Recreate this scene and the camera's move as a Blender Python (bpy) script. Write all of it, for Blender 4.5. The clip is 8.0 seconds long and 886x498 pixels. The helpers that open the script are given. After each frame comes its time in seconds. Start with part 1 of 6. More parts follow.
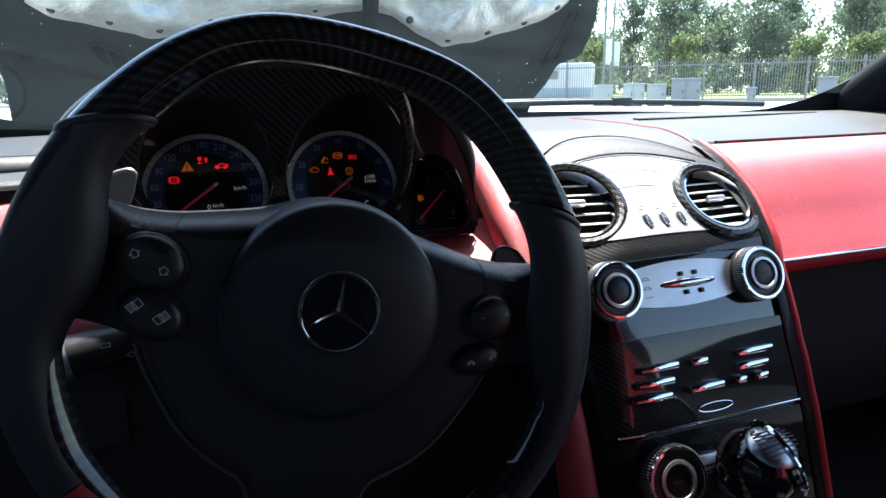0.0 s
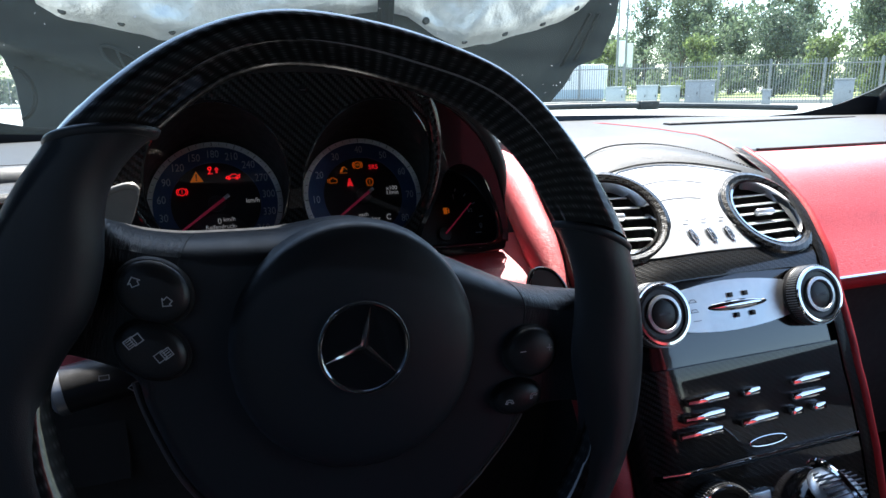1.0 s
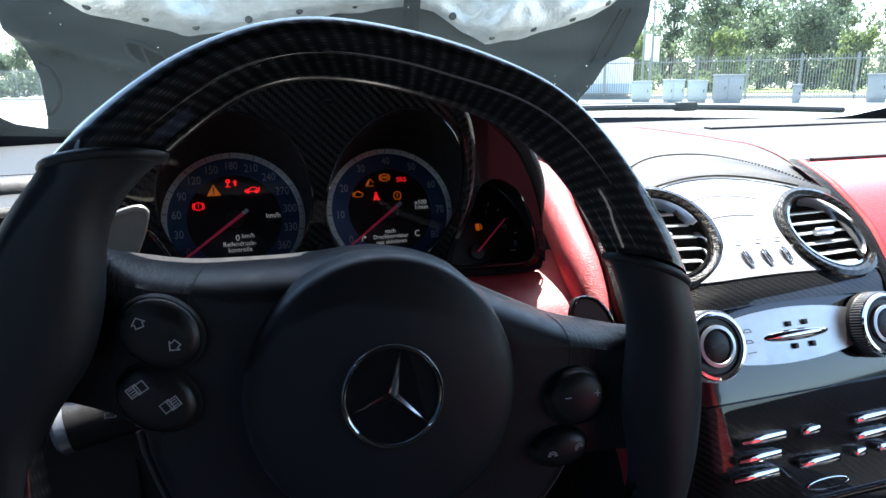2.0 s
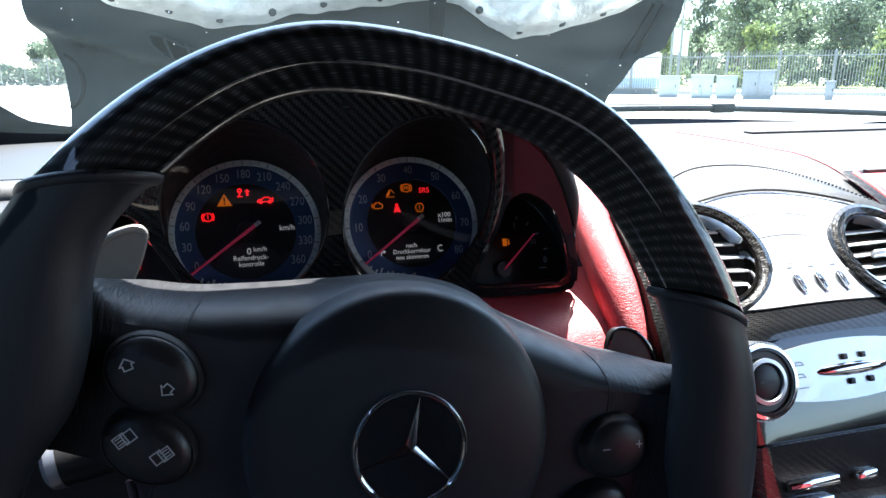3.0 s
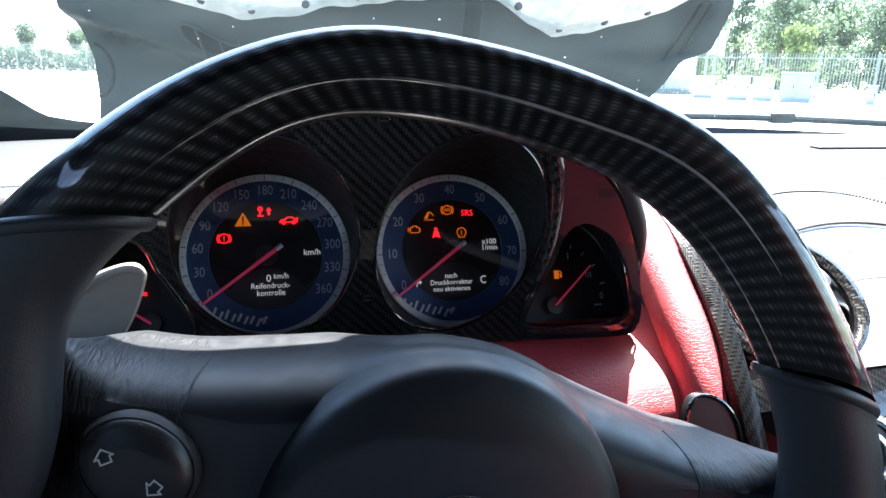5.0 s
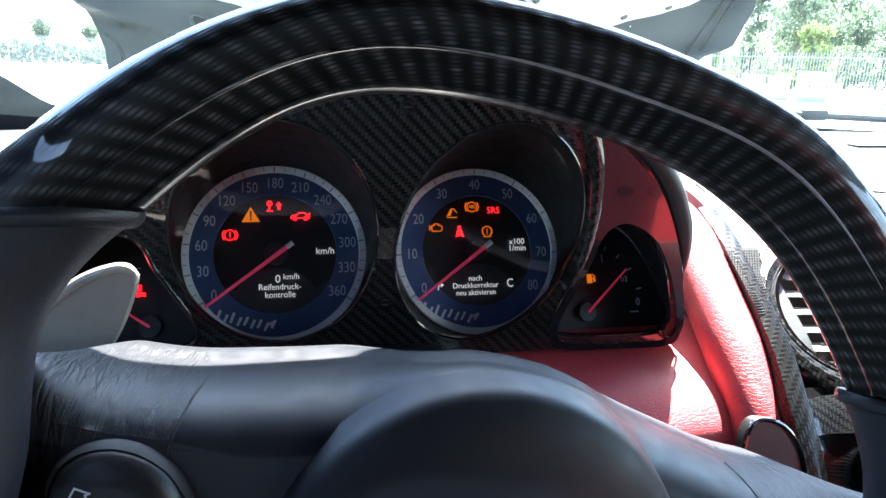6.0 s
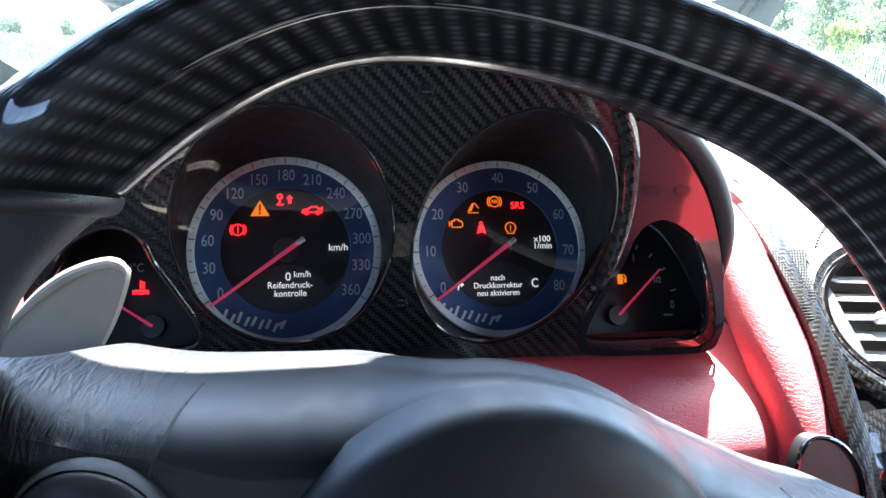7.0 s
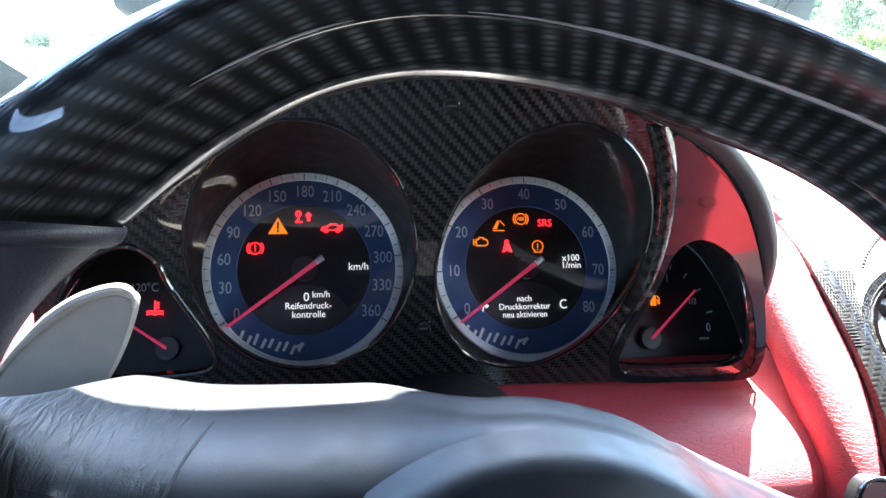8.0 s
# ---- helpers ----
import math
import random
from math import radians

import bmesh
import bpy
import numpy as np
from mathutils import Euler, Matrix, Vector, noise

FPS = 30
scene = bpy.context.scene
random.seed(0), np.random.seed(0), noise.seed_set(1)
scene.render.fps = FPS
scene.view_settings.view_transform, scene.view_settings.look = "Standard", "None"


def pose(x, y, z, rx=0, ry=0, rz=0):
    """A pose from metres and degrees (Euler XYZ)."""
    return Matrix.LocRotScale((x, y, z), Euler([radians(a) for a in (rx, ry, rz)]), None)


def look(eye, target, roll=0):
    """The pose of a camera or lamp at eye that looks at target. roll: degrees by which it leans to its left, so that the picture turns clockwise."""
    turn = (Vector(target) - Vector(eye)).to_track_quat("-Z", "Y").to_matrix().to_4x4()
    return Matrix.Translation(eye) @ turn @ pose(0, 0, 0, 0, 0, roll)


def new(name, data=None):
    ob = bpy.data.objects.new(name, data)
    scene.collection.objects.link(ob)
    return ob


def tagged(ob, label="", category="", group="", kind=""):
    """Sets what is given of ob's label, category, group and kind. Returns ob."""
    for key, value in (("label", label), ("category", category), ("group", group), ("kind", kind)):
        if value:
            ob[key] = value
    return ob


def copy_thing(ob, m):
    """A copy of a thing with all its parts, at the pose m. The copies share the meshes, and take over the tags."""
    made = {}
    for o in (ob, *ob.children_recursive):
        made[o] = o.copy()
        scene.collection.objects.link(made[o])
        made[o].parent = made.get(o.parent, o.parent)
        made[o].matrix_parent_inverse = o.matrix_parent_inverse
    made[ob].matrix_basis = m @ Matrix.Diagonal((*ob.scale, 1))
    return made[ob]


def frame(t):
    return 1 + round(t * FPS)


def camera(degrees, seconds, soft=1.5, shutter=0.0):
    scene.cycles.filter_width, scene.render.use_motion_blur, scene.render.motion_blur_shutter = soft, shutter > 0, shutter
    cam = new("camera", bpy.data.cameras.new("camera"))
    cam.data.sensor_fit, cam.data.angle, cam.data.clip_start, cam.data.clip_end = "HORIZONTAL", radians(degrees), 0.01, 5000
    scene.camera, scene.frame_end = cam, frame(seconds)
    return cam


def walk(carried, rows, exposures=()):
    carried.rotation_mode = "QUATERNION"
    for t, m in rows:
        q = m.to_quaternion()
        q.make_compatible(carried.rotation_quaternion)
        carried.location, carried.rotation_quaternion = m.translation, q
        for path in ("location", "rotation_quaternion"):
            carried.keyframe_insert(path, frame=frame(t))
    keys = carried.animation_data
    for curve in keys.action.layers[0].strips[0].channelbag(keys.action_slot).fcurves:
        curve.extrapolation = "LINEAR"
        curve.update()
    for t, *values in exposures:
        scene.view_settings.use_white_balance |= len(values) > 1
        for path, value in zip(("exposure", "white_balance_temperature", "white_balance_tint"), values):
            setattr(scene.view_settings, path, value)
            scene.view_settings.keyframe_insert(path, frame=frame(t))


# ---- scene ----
cam = camera(69.2, 8.0)
# seconds, eye, target, roll
PATH = [
    (0, (-0.0697, -0.3994, 0.9398), (0.5888, 1.4264, 0.4573), -1.00),
    (0.5, (-0.0694, -0.375, 0.9387), (0.5831, 1.4556, 0.4667), -1.05),
    (1, (-0.0671, -0.3469, 0.9428), (0.5596, 1.4914, 0.4654), -0.97),
    (1.5, (-0.0652, -0.3229, 0.949), (0.531, 1.5232, 0.4624), -0.88),
    (3, (-0.0519, -0.2615, 0.9645), (0.4449, 1.6057, 0.4481), -0.13),
    (3.5, (-0.0495, -0.2412, 0.9675), (0.4228, 1.6291, 0.4395), 0.22),
    (4, (-0.0485, -0.2222, 0.9733), (0.4011, 1.6519, 0.4387), 0.53),
    (4.5, (-0.0485, -0.2107, 0.9757), (0.3857, 1.6676, 0.4433), 0.93),
    (6, (-0.0505, -0.1569, 0.9659), (0.3418, 1.7274, 0.4224), 1.74),
    (6.5, (-0.0481, -0.1461, 0.9628), (0.3203, 1.7413, 0.4135), 1.94),
    (7, (-0.0463, -0.1326, 0.9577), (0.2877, 1.7617, 0.4097), 1.67),
    (7.5, (-0.0461, -0.1247, 0.9545), (0.2551, 1.779, 0.4203), 1.34),
    (8, (-0.0466, -0.1156, 0.9585), (0.2298, 1.796, 0.4394), 1.38),
]

from mathutils.bvhtree import BVHTree

# exposure of the clip's camera
walk(cam, [(t, look(eye, target, roll)) for t, eye, target, roll in PATH],
     exposures=[(0, 2.05), (1.5, 2.33), (3.5, 3.1), (4.5, 3.37), (6.5, 4.33), (8, 4.93)])

# ---- world and sun ----
SUN_EL, SUN_AZ = radians(66), radians(32)      # azimuth: to the right of straight ahead
world = bpy.data.worlds.new("sky")
scene.world = world
world.use_nodes = True
wn = world.node_tree.nodes
sky = wn.new("ShaderNodeTexSky")
sky.sky_type, sky.sun_disc = "NISHITA", False
sky.sun_elevation, sky.sun_rotation = SUN_EL, SUN_AZ
world.node_tree.links.new(sky.outputs[0], wn["Background"].inputs[0])
wn["Background"].inputs[1].default_value = 0.12
sun_data = bpy.data.lights.new("sun", "SUN")
sun_data.energy, sun_data.angle, sun_data.color = 5.0, radians(0.53), (1.0, 0.96, 0.9)
sun = new("sun", sun_data)
sun_from = Vector((math.sin(SUN_AZ) * math.cos(SUN_EL), math.cos(SUN_AZ) * math.cos(SUN_EL), math.sin(SUN_EL)))
sun.matrix_world = look(sun_from * 30, (0, 0, 0))


# ---- materials ----
def material(name, base, rough=0.5, metal=0.0, coat=0.0, emit=0.0, vary=0.25, grain=40.0, bump=0.0, bump_scale=400.0, spec=0.5, bump_dist=0.0006, coords="Object"):
    """A surface with two scales of colour variation, roughness variation and fine relief."""
    m = bpy.data.materials.new(name)
    m.use_nodes = True
    n, l = m.node_tree.nodes, m.node_tree.links
    p = n["Principled BSDF"]
    tc = n.new("ShaderNodeTexCoord")
    big, small = n.new("ShaderNodeTexNoise"), n.new("ShaderNodeTexNoise")
    big.inputs["Scale"].default_value, small.inputs["Scale"].default_value = grain * 0.15, grain * 3
    small.inputs["Detail"].default_value = 6
    for t in (big, small):
        l.new(tc.outputs[coords], t.inputs["Vector"])
    add = n.new("ShaderNodeMath")
    add.operation = "MULTIPLY_ADD"
    l.new(big.outputs["Fac"], add.inputs[0])
    add.inputs[1].default_value = 0.6
    l.new(small.outputs["Fac"], add.inputs[2])
    ramp = n.new("ShaderNodeMapRange")
    ramp.inputs["From Min"].default_value, ramp.inputs["From Max"].default_value = 0.5, 1.1
    ramp.inputs["To Min"].default_value, ramp.inputs["To Max"].default_value = 1 - vary, 1 + vary
    l.new(add.outputs[0], ramp.inputs["Value"])
    tint = n.new("ShaderNodeVectorMath")
    tint.operation = "SCALE"
    tint.inputs[0].default_value = base
    l.new(ramp.outputs[0], tint.inputs["Scale"])
    l.new(tint.outputs[0], p.inputs["Base Color"])
    rr = n.new("ShaderNodeMapRange")
    rr.inputs["From Min"].default_value, rr.inputs["From Max"].default_value = 0.3, 0.7
    rr.inputs["To Min"].default_value, rr.inputs["To Max"].default_value = rough * 0.85, min(1, rough * 1.15)
    l.new(small.outputs["Fac"], rr.inputs["Value"])
    l.new(rr.outputs[0], p.inputs["Roughness"])
    p.inputs["Metallic"].default_value = metal
    p.inputs["Specular IOR Level"].default_value = spec
    p.inputs["Coat Weight"].default_value, p.inputs["Coat Roughness"].default_value = coat, 0.03
    if emit:
        p.inputs["Emission Color"].default_value = (*base, 1)
        p.inputs["Emission Strength"].default_value = emit
    if bump:
        tex = n.new("ShaderNodeTexNoise")
        tex.inputs["Scale"].default_value, tex.inputs["Detail"].default_value = bump_scale, 4
        l.new(tc.outputs[coords], tex.inputs["Vector"])
        b = n.new("ShaderNodeBump")
        b.inputs["Strength"].default_value, b.inputs["Distance"].default_value = bump, bump_dist
        l.new(tex.outputs["Fac"], b.inputs["Height"])
        l.new(b.outputs[0], p.inputs["Normal"])
    return m


def leather(name, base, rough, cell, stretch=(1, 1, 1), strength=0.5, dist=0.0005, crack=0.75, wrinkle=0.0, uneven=1.0, spec=0.4, sheen=0.0):
    """Leather: cells parted by fine creases, with soft wrinkles."""
    m = bpy.data.materials.new(name)
    m.use_nodes = True
    n, l = m.node_tree.nodes, m.node_tree.links
    p = n["Principled BSDF"]
    tc, mp = n.new("ShaderNodeTexCoord"), n.new("ShaderNodeMapping")
    mp.inputs["Scale"].default_value = stretch
    l.new(tc.outputs["Object"], mp.inputs["Vector"])
    warp = n.new("ShaderNodeTexNoise")
    warp.inputs["Scale"].default_value = cell * 0.6
    l.new(mp.outputs[0], warp.inputs["Vector"])
    mixv = n.new("ShaderNodeVectorMath")
    mixv.operation = "MULTIPLY_ADD"
    mixv.inputs[1].default_value = (0.6 / cell,) * 3
    l.new(warp.outputs["Color"], mixv.inputs[0])
    l.new(mp.outputs[0], mixv.inputs[2])
    v = n.new("ShaderNodeTexVoronoi")
    v.feature = "DISTANCE_TO_EDGE"
    v.inputs["Scale"].default_value, v.inputs["Randomness"].default_value = cell, uneven
    l.new(mixv.outputs[0], v.inputs["Vector"])
    edge = n.new("ShaderNodeMapRange")
    edge.inputs["From Max"].default_value = 0.10
    l.new(v.outputs["Distance"], edge.inputs["Value"])
    area = n.new("ShaderNodeTexNoise")
    area.inputs["Scale"].default_value = 14
    l.new(tc.outputs["Object"], area.inputs["Vector"])
    amt = n.new("ShaderNodeMapRange")
    amt.inputs["From Min"].default_value, amt.inputs["From Max"].default_value = 0.3, 0.65
    amt.inputs["To Min"].default_value = 0.15
    l.new(area.outputs["Fac"], amt.inputs["Value"])
    tone = n.new("ShaderNodeMapRange")
    tone.inputs["To Min"].default_value, tone.inputs["To Max"].default_value = crack, 1.0
    l.new(edge.outputs[0], tone.inputs["Value"])
    fine = n.new("ShaderNodeTexNoise")
    fine.inputs["Scale"].default_value, fine.inputs["Detail"].default_value = 900, 3
    l.new(tc.outputs["Object"], fine.inputs["Vector"])
    col = n.new("ShaderNodeVectorMath")
    col.operation = "SCALE"
    col.inputs[0].default_value = base
    l.new(tone.outputs[0], col.inputs["Scale"])
    l.new(col.outputs[0], p.inputs["Base Color"])
    p.inputs["Roughness"].default_value = rough
    p.inputs["Specular IOR Level"].default_value = spec
    p.inputs["Coat Weight"].default_value, p.inputs["Coat Roughness"].default_value = sheen, 0.55
    h = n.new("ShaderNodeMath")
    h.operation = "MULTIPLY"
    l.new(edge.outputs[0], h.inputs[0])
    l.new(amt.outputs[0], h.inputs[1])
    h2 = n.new("ShaderNodeMath")
    h2.operation = "MULTIPLY_ADD"
    l.new(fine.outputs["Fac"], h2.inputs[0])
    h2.inputs[1].default_value = 0.25
    l.new(h.outputs[0], h2.inputs[2])
    b = n.new("ShaderNodeBump")
    b.inputs["Strength"].default_value, b.inputs["Distance"].default_value = strength, dist
    l.new(h2.outputs[0], b.inputs["Height"])
    last = b
    if wrinkle:
        w = n.new("ShaderNodeTexNoise")
        w.inputs["Scale"].default_value, w.inputs["Detail"].default_value, w.inputs["Distortion"].default_value = 90, 3, 0.8
        wm = n.new("ShaderNodeMapping")
        wm.inputs["Scale"].default_value = (4.5, 0.9, 1)
        l.new(tc.outputs["Object"], wm.inputs["Vector"])
        l.new(wm.outputs[0], w.inputs["Vector"])
        b2 = n.new("ShaderNodeBump")
        b2.inputs["Strength"].default_value, b2.inputs["Distance"].default_value = wrinkle, 0.002
        l.new(w.outputs["Fac"], b2.inputs["Height"])
        l.new(b.outputs[0], b2.inputs["Normal"])
        last = b2
    l.new(last.outputs[0], p.inputs["Normal"])
    return m


def carbon(name, tow=0.0022, light=0.075, dark=0.006, coat=1.0, columns=False):
    """Lacquered twill-woven carbon fibre, laid along the UV map in metres."""
    m = bpy.data.materials.new(name)
    m.use_nodes = True
    n, l = m.node_tree.nodes, m.node_tree.links
    p = n["Principled BSDF"]
    uv, sep = n.new("ShaderNodeUVMap"), n.new("ShaderNodeSeparateXYZ")
    sc = n.new("ShaderNodeVectorMath")
    sc.operation = "SCALE"
    sc.inputs["Scale"].default_value = 1 / tow
    l.new(uv.outputs[0], sc.inputs[0])
    l.new(sc.outputs[0], sep.inputs[0])

    def op(kind, a, b=None, c=None):
        q = n.new("ShaderNodeMath")
        q.operation = kind
        for k, val in enumerate((a, b, c)):
            if val is None:
                continue
            if isinstance(val, (int, float)):
                q.inputs[k].default_value = val
            else:
                l.new(val, q.inputs[k])
        return q.outputs[0]
    u, v = sep.outputs[0], sep.outputs[1]
    step = op("FLOORED_MODULO", op("ADD", op("FLOOR", u), op("FLOOR", v)), 4.0)
    over = op("LESS_THAN", step, 1.5)
    fu, fv = op("FRACT", u), op("FRACT", v)
    if columns:
        # tows across the rim show as stacked short dashes, parted by dark bands
        col = op("FRACT", op("MULTIPLY", u, 0.43))
        lane = op("FLOOR", op("MULTIPLY", u, 0.43))
        along = op("ADD", op("MULTIPLY", v, 2.3), op("ADD", op("MULTIPLY", lane, 0.37), op("MULTIPLY", col, 0.55)))
        dash = op("FRACT", along)
        cell, chance = n.new("ShaderNodeCombineXYZ"), n.new("ShaderNodeTexWhiteNoise")
        chance.noise_dimensions = "2D"
        l.new(lane, cell.inputs[0])
        l.new(op("FLOOR", along), cell.inputs[1])
        l.new(cell.outputs[0], chance.inputs["Vector"])
        # narrow dashes of uneven brightness: the tows' glints put into the colour
        over = op("MULTIPLY", op("POWER", op("SINE", op("MULTIPLY", col, math.pi)), 3.0), op("POWER", op("SINE", op("MULTIPLY", dash, math.pi)), 0.9))
        over = op("MULTIPLY", over, op("MULTIPLY_ADD", chance.outputs["Value"], 0.85, 0.4))
    cross = op("ADD", op("MULTIPLY", fu, over), op("MULTIPLY", fv, op("SUBTRACT", 1.0, over)))
    round_ = op("SINE", op("MULTIPLY", cross, math.pi))
    if columns:
        round_ = op("MULTIPLY_ADD", over, 0.4, 0.6)
    noise_ = n.new("ShaderNodeTexNoise")
    noise_.inputs["Scale"].default_value = 90
    l.new(uv.outputs[0], noise_.inputs["Vector"])
    bright = op("MULTIPLY", op("ADD", op("MULTIPLY", over, light), dark), op("MULTIPLY", round_, op("ADD", noise_.outputs["Fac"], 0.5)))
    com = n.new("ShaderNodeCombineColor")
    for k, gain in enumerate((0.93, 0.97, 1.0)):
        l.new(op("MULTIPLY", bright, gain), com.inputs[k])
    l.new(com.outputs[0], p.inputs["Base Color"])
    p.inputs["Metallic"].default_value, p.inputs["Roughness"].default_value = 0.2, 0.42
    p.inputs["Specular IOR Level"].default_value = 0.2
    p.inputs["Coat Weight"].default_value, p.inputs["Coat Roughness"].default_value = coat, 0.03
    b = n.new("ShaderNodeBump")
    b.inputs["Strength"].default_value, b.inputs["Distance"].default_value = 0.5, 0.0003
    l.new(op("ADD", round_, op("MULTIPLY", over, 0.5)), b.inputs["Height"])
    l.new(b.outputs[0], p.inputs["Normal"])
    return m


M = dict(
    wheel_leather=leather("black_leather", (0.0165, 0.0185, 0.022), 0.42, 900, strength=0.25, dist=0.0003, crack=0.9, wrinkle=0.06),
    spoke_leather=leather("wrinkled_black_leather", (0.0135, 0.0155, 0.019), 0.46, 900, strength=0.25, dist=0.0003, crack=0.9, wrinkle=0.5, spec=0.36),
    # grey that stands for the highlight along the rim's crease
    ridge=material("ridge_highlight_grey", (0.22, 0.22, 0.225), 0.4, 0.4, vary=0.05),
    trim_grey=material("dark_satin_trim", (0.10, 0.10, 0.105), 0.45, 0.3, vary=0.1),
    dash_leather=leather("grey_black_leather", (0.0175, 0.0215, 0.024), 0.46, 600, strength=0.4, dist=0.0004, crack=0.8, sheen=0.25),
    red=leather("red_crocodile_leather", (0.55, 0.046, 0.060), 0.48, 320, (0.5, 1.3, 1.9), 0.45, 0.0009, 0.84, uneven=0.95, spec=0.5, sheen=1.0),
    red_low=leather("red_smooth_leather", (0.38, 0.015, 0.023), 0.5, 500, strength=0.3),
    pad=material("soft_black_plastic", (0.0145, 0.0165, 0.0205), 0.46, vary=0.12, bump=0.08, bump_scale=1500, spec=0.36),
    plastic=material("black_plastic", (0.012, 0.012, 0.013), 0.38, vary=0.15, bump=0.2, bump_scale=1200),
    gloss=material("black_lacquer", (0.006, 0.006, 0.007), 0.12, coat=1.0, vary=0.1),
    matt=material("matt_black_trim", (0.015, 0.015, 0.016), 0.7, vary=0.2, bump=0.2),
    carbon=carbon("carbon_fibre", 0.0033, 0.046, 0.008, columns=True),
    carbon_edge=carbon("carbon_fibre_edge", 0.0018, 0.007, 0.0006, coat=0.15),
    well=material("black_well_wall", (0.0045, 0.0065, 0.0075), 0.65, vary=0.15, spec=0.3),
    carbon_fine=carbon("carbon_fibre_trim", 0.0018, 0.015, 0.0008),
    chrome=material("chrome", (0.85, 0.85, 0.86), 0.08, 1.0, vary=0.04),
    silver=material("silver_lacquer", (0.62, 0.64, 0.66), 0.38, 0.6, vary=0.06, bump=0.08, bump_scale=2500),
    alloy=material("brushed_aluminium", (0.55, 0.57, 0.60), 0.33, 0.9, vary=0.08, bump=0.1, bump_scale=1800),
    # paler than the paddle, for the light along its upper edge
    paddle_edge=material("paddle_lit_edge_grey", (0.30, 0.285, 0.26), 0.35, 0.6, vary=0.35),
    paddle=material("satin_grey_paddle", (0.185, 0.172, 0.155), 0.6, 0.0, vary=0.12, spec=0.25),
    dial=material("dial_black", (0.016, 0.016, 0.019), 0.6, vary=0.1),
    dial_grey=material("display_grey", (0.045, 0.045, 0.050), 0.5, vary=0.1),
    dial_blue=material("dial_blue", (0.055, 0.11, 0.27), 0.55, vary=0.12, grain=60),
    dial_ring=material("dial_ring_silver", (0.90, 0.91, 0.93), 0.45, 0.0, vary=0.06),
    numeral=material("numeral_grey_blue", (0.68, 0.76, 0.90), 0.6, vary=0.05),
    needle=material("needle_red", (0.55, 0.04, 0.11), 0.4, emit=0.02, vary=0.05),
    lamp_red=material("warning_red", (1.0, 0.02, 0.03), 0.5, emit=0.11, vary=0.05),
    lamp_amber=material("warning_amber", (1.0, 0.24, 0.015), 0.5, emit=0.036, vary=0.05),
    lamp_white=material("display_white", (0.85, 0.87, 0.92), 0.5, emit=0.035, vary=0.05),
    icon=material("button_print", (0.45, 0.45, 0.46), 0.6, vary=0.05),
    tick_dark=material("tick_dark", (0.08, 0.09, 0.11), 0.6, vary=0.05),
    thread=material("grey_thread", (0.035, 0.035, 0.038), 0.8, vary=0.2),
    red_thread=material("red_thread", (0.35, 0.02, 0.03), 0.8, vary=0.2),
    rubber=material("wiper_rubber", (0.03, 0.03, 0.032), 0.5, vary=0.2),
    bonnet=material("bonnet_underside_grey", (0.010, 0.0145, 0.017), 0.7, vary=0.12, grain=8, bump=0.15, bump_scale=200, spec=0.22),
    # near-black copy of the bonnet grey: painted shade, also for brace and seams
    bonnet_dark=material("bonnet_shade_black", (0.004, 0.005, 0.006), 0.8, vary=0.2, spec=0.08),
    foil=material("heat_shield_foil", (0.52, 0.52, 0.51), 0.42, 0.55, vary=0.18, grain=12, bump=0.8, bump_scale=90, bump_dist=0.004),
    headliner=material("black_headliner", (0.008, 0.008, 0.011), 0.85, spec=0.15, vary=0.2, bump=0.2),
    frit=material("black_screen_edge", (0.003, 0.003, 0.004), 0.6, vary=0.1, spec=0.2),
    carpet=material("black_carpet", (0.012, 0.012, 0.012), 0.95, vary=0.3, bump=0.6, bump_scale=700),
    asphalt=material("pale_asphalt", (0.30, 0.30, 0.29), 0.9, vary=0.15, grain=3, bump=0.4, bump_scale=60, bump_dist=0.004),
    kerb=material("concrete_kerb", (0.40, 0.39, 0.37), 0.9, vary=0.15, grain=6, bump=0.3, bump_scale=80),
    grass=material("dry_grass", (0.22, 0.25, 0.09), 0.95, vary=0.4, grain=1.5, bump=0.8, bump_scale=20, bump_dist=0.03),
    fence=material("galvanised_fence", (0.20, 0.21, 0.21), 0.5, 0.4, vary=0.15),
    cabinet=material("pale_green_grey_cabinet", (0.36, 0.40, 0.40), 0.5, vary=0.1, grain=4),
    cabinet_dark=material("grey_cabinet", (0.22, 0.24, 0.26), 0.55, vary=0.15, grain=4),
    white=material("white_painted_steel", (0.75, 0.76, 0.76), 0.5, vary=0.08, grain=3),
    blue_stripe=material("pale_blue_band", (0.38, 0.48, 0.55), 0.5, vary=0.08),
    bark=material("grey_brown_bark", (0.10, 0.08, 0.06), 0.9, vary=0.4, grain=4, bump=0.8, bump_scale=25, bump_dist=0.02),
)


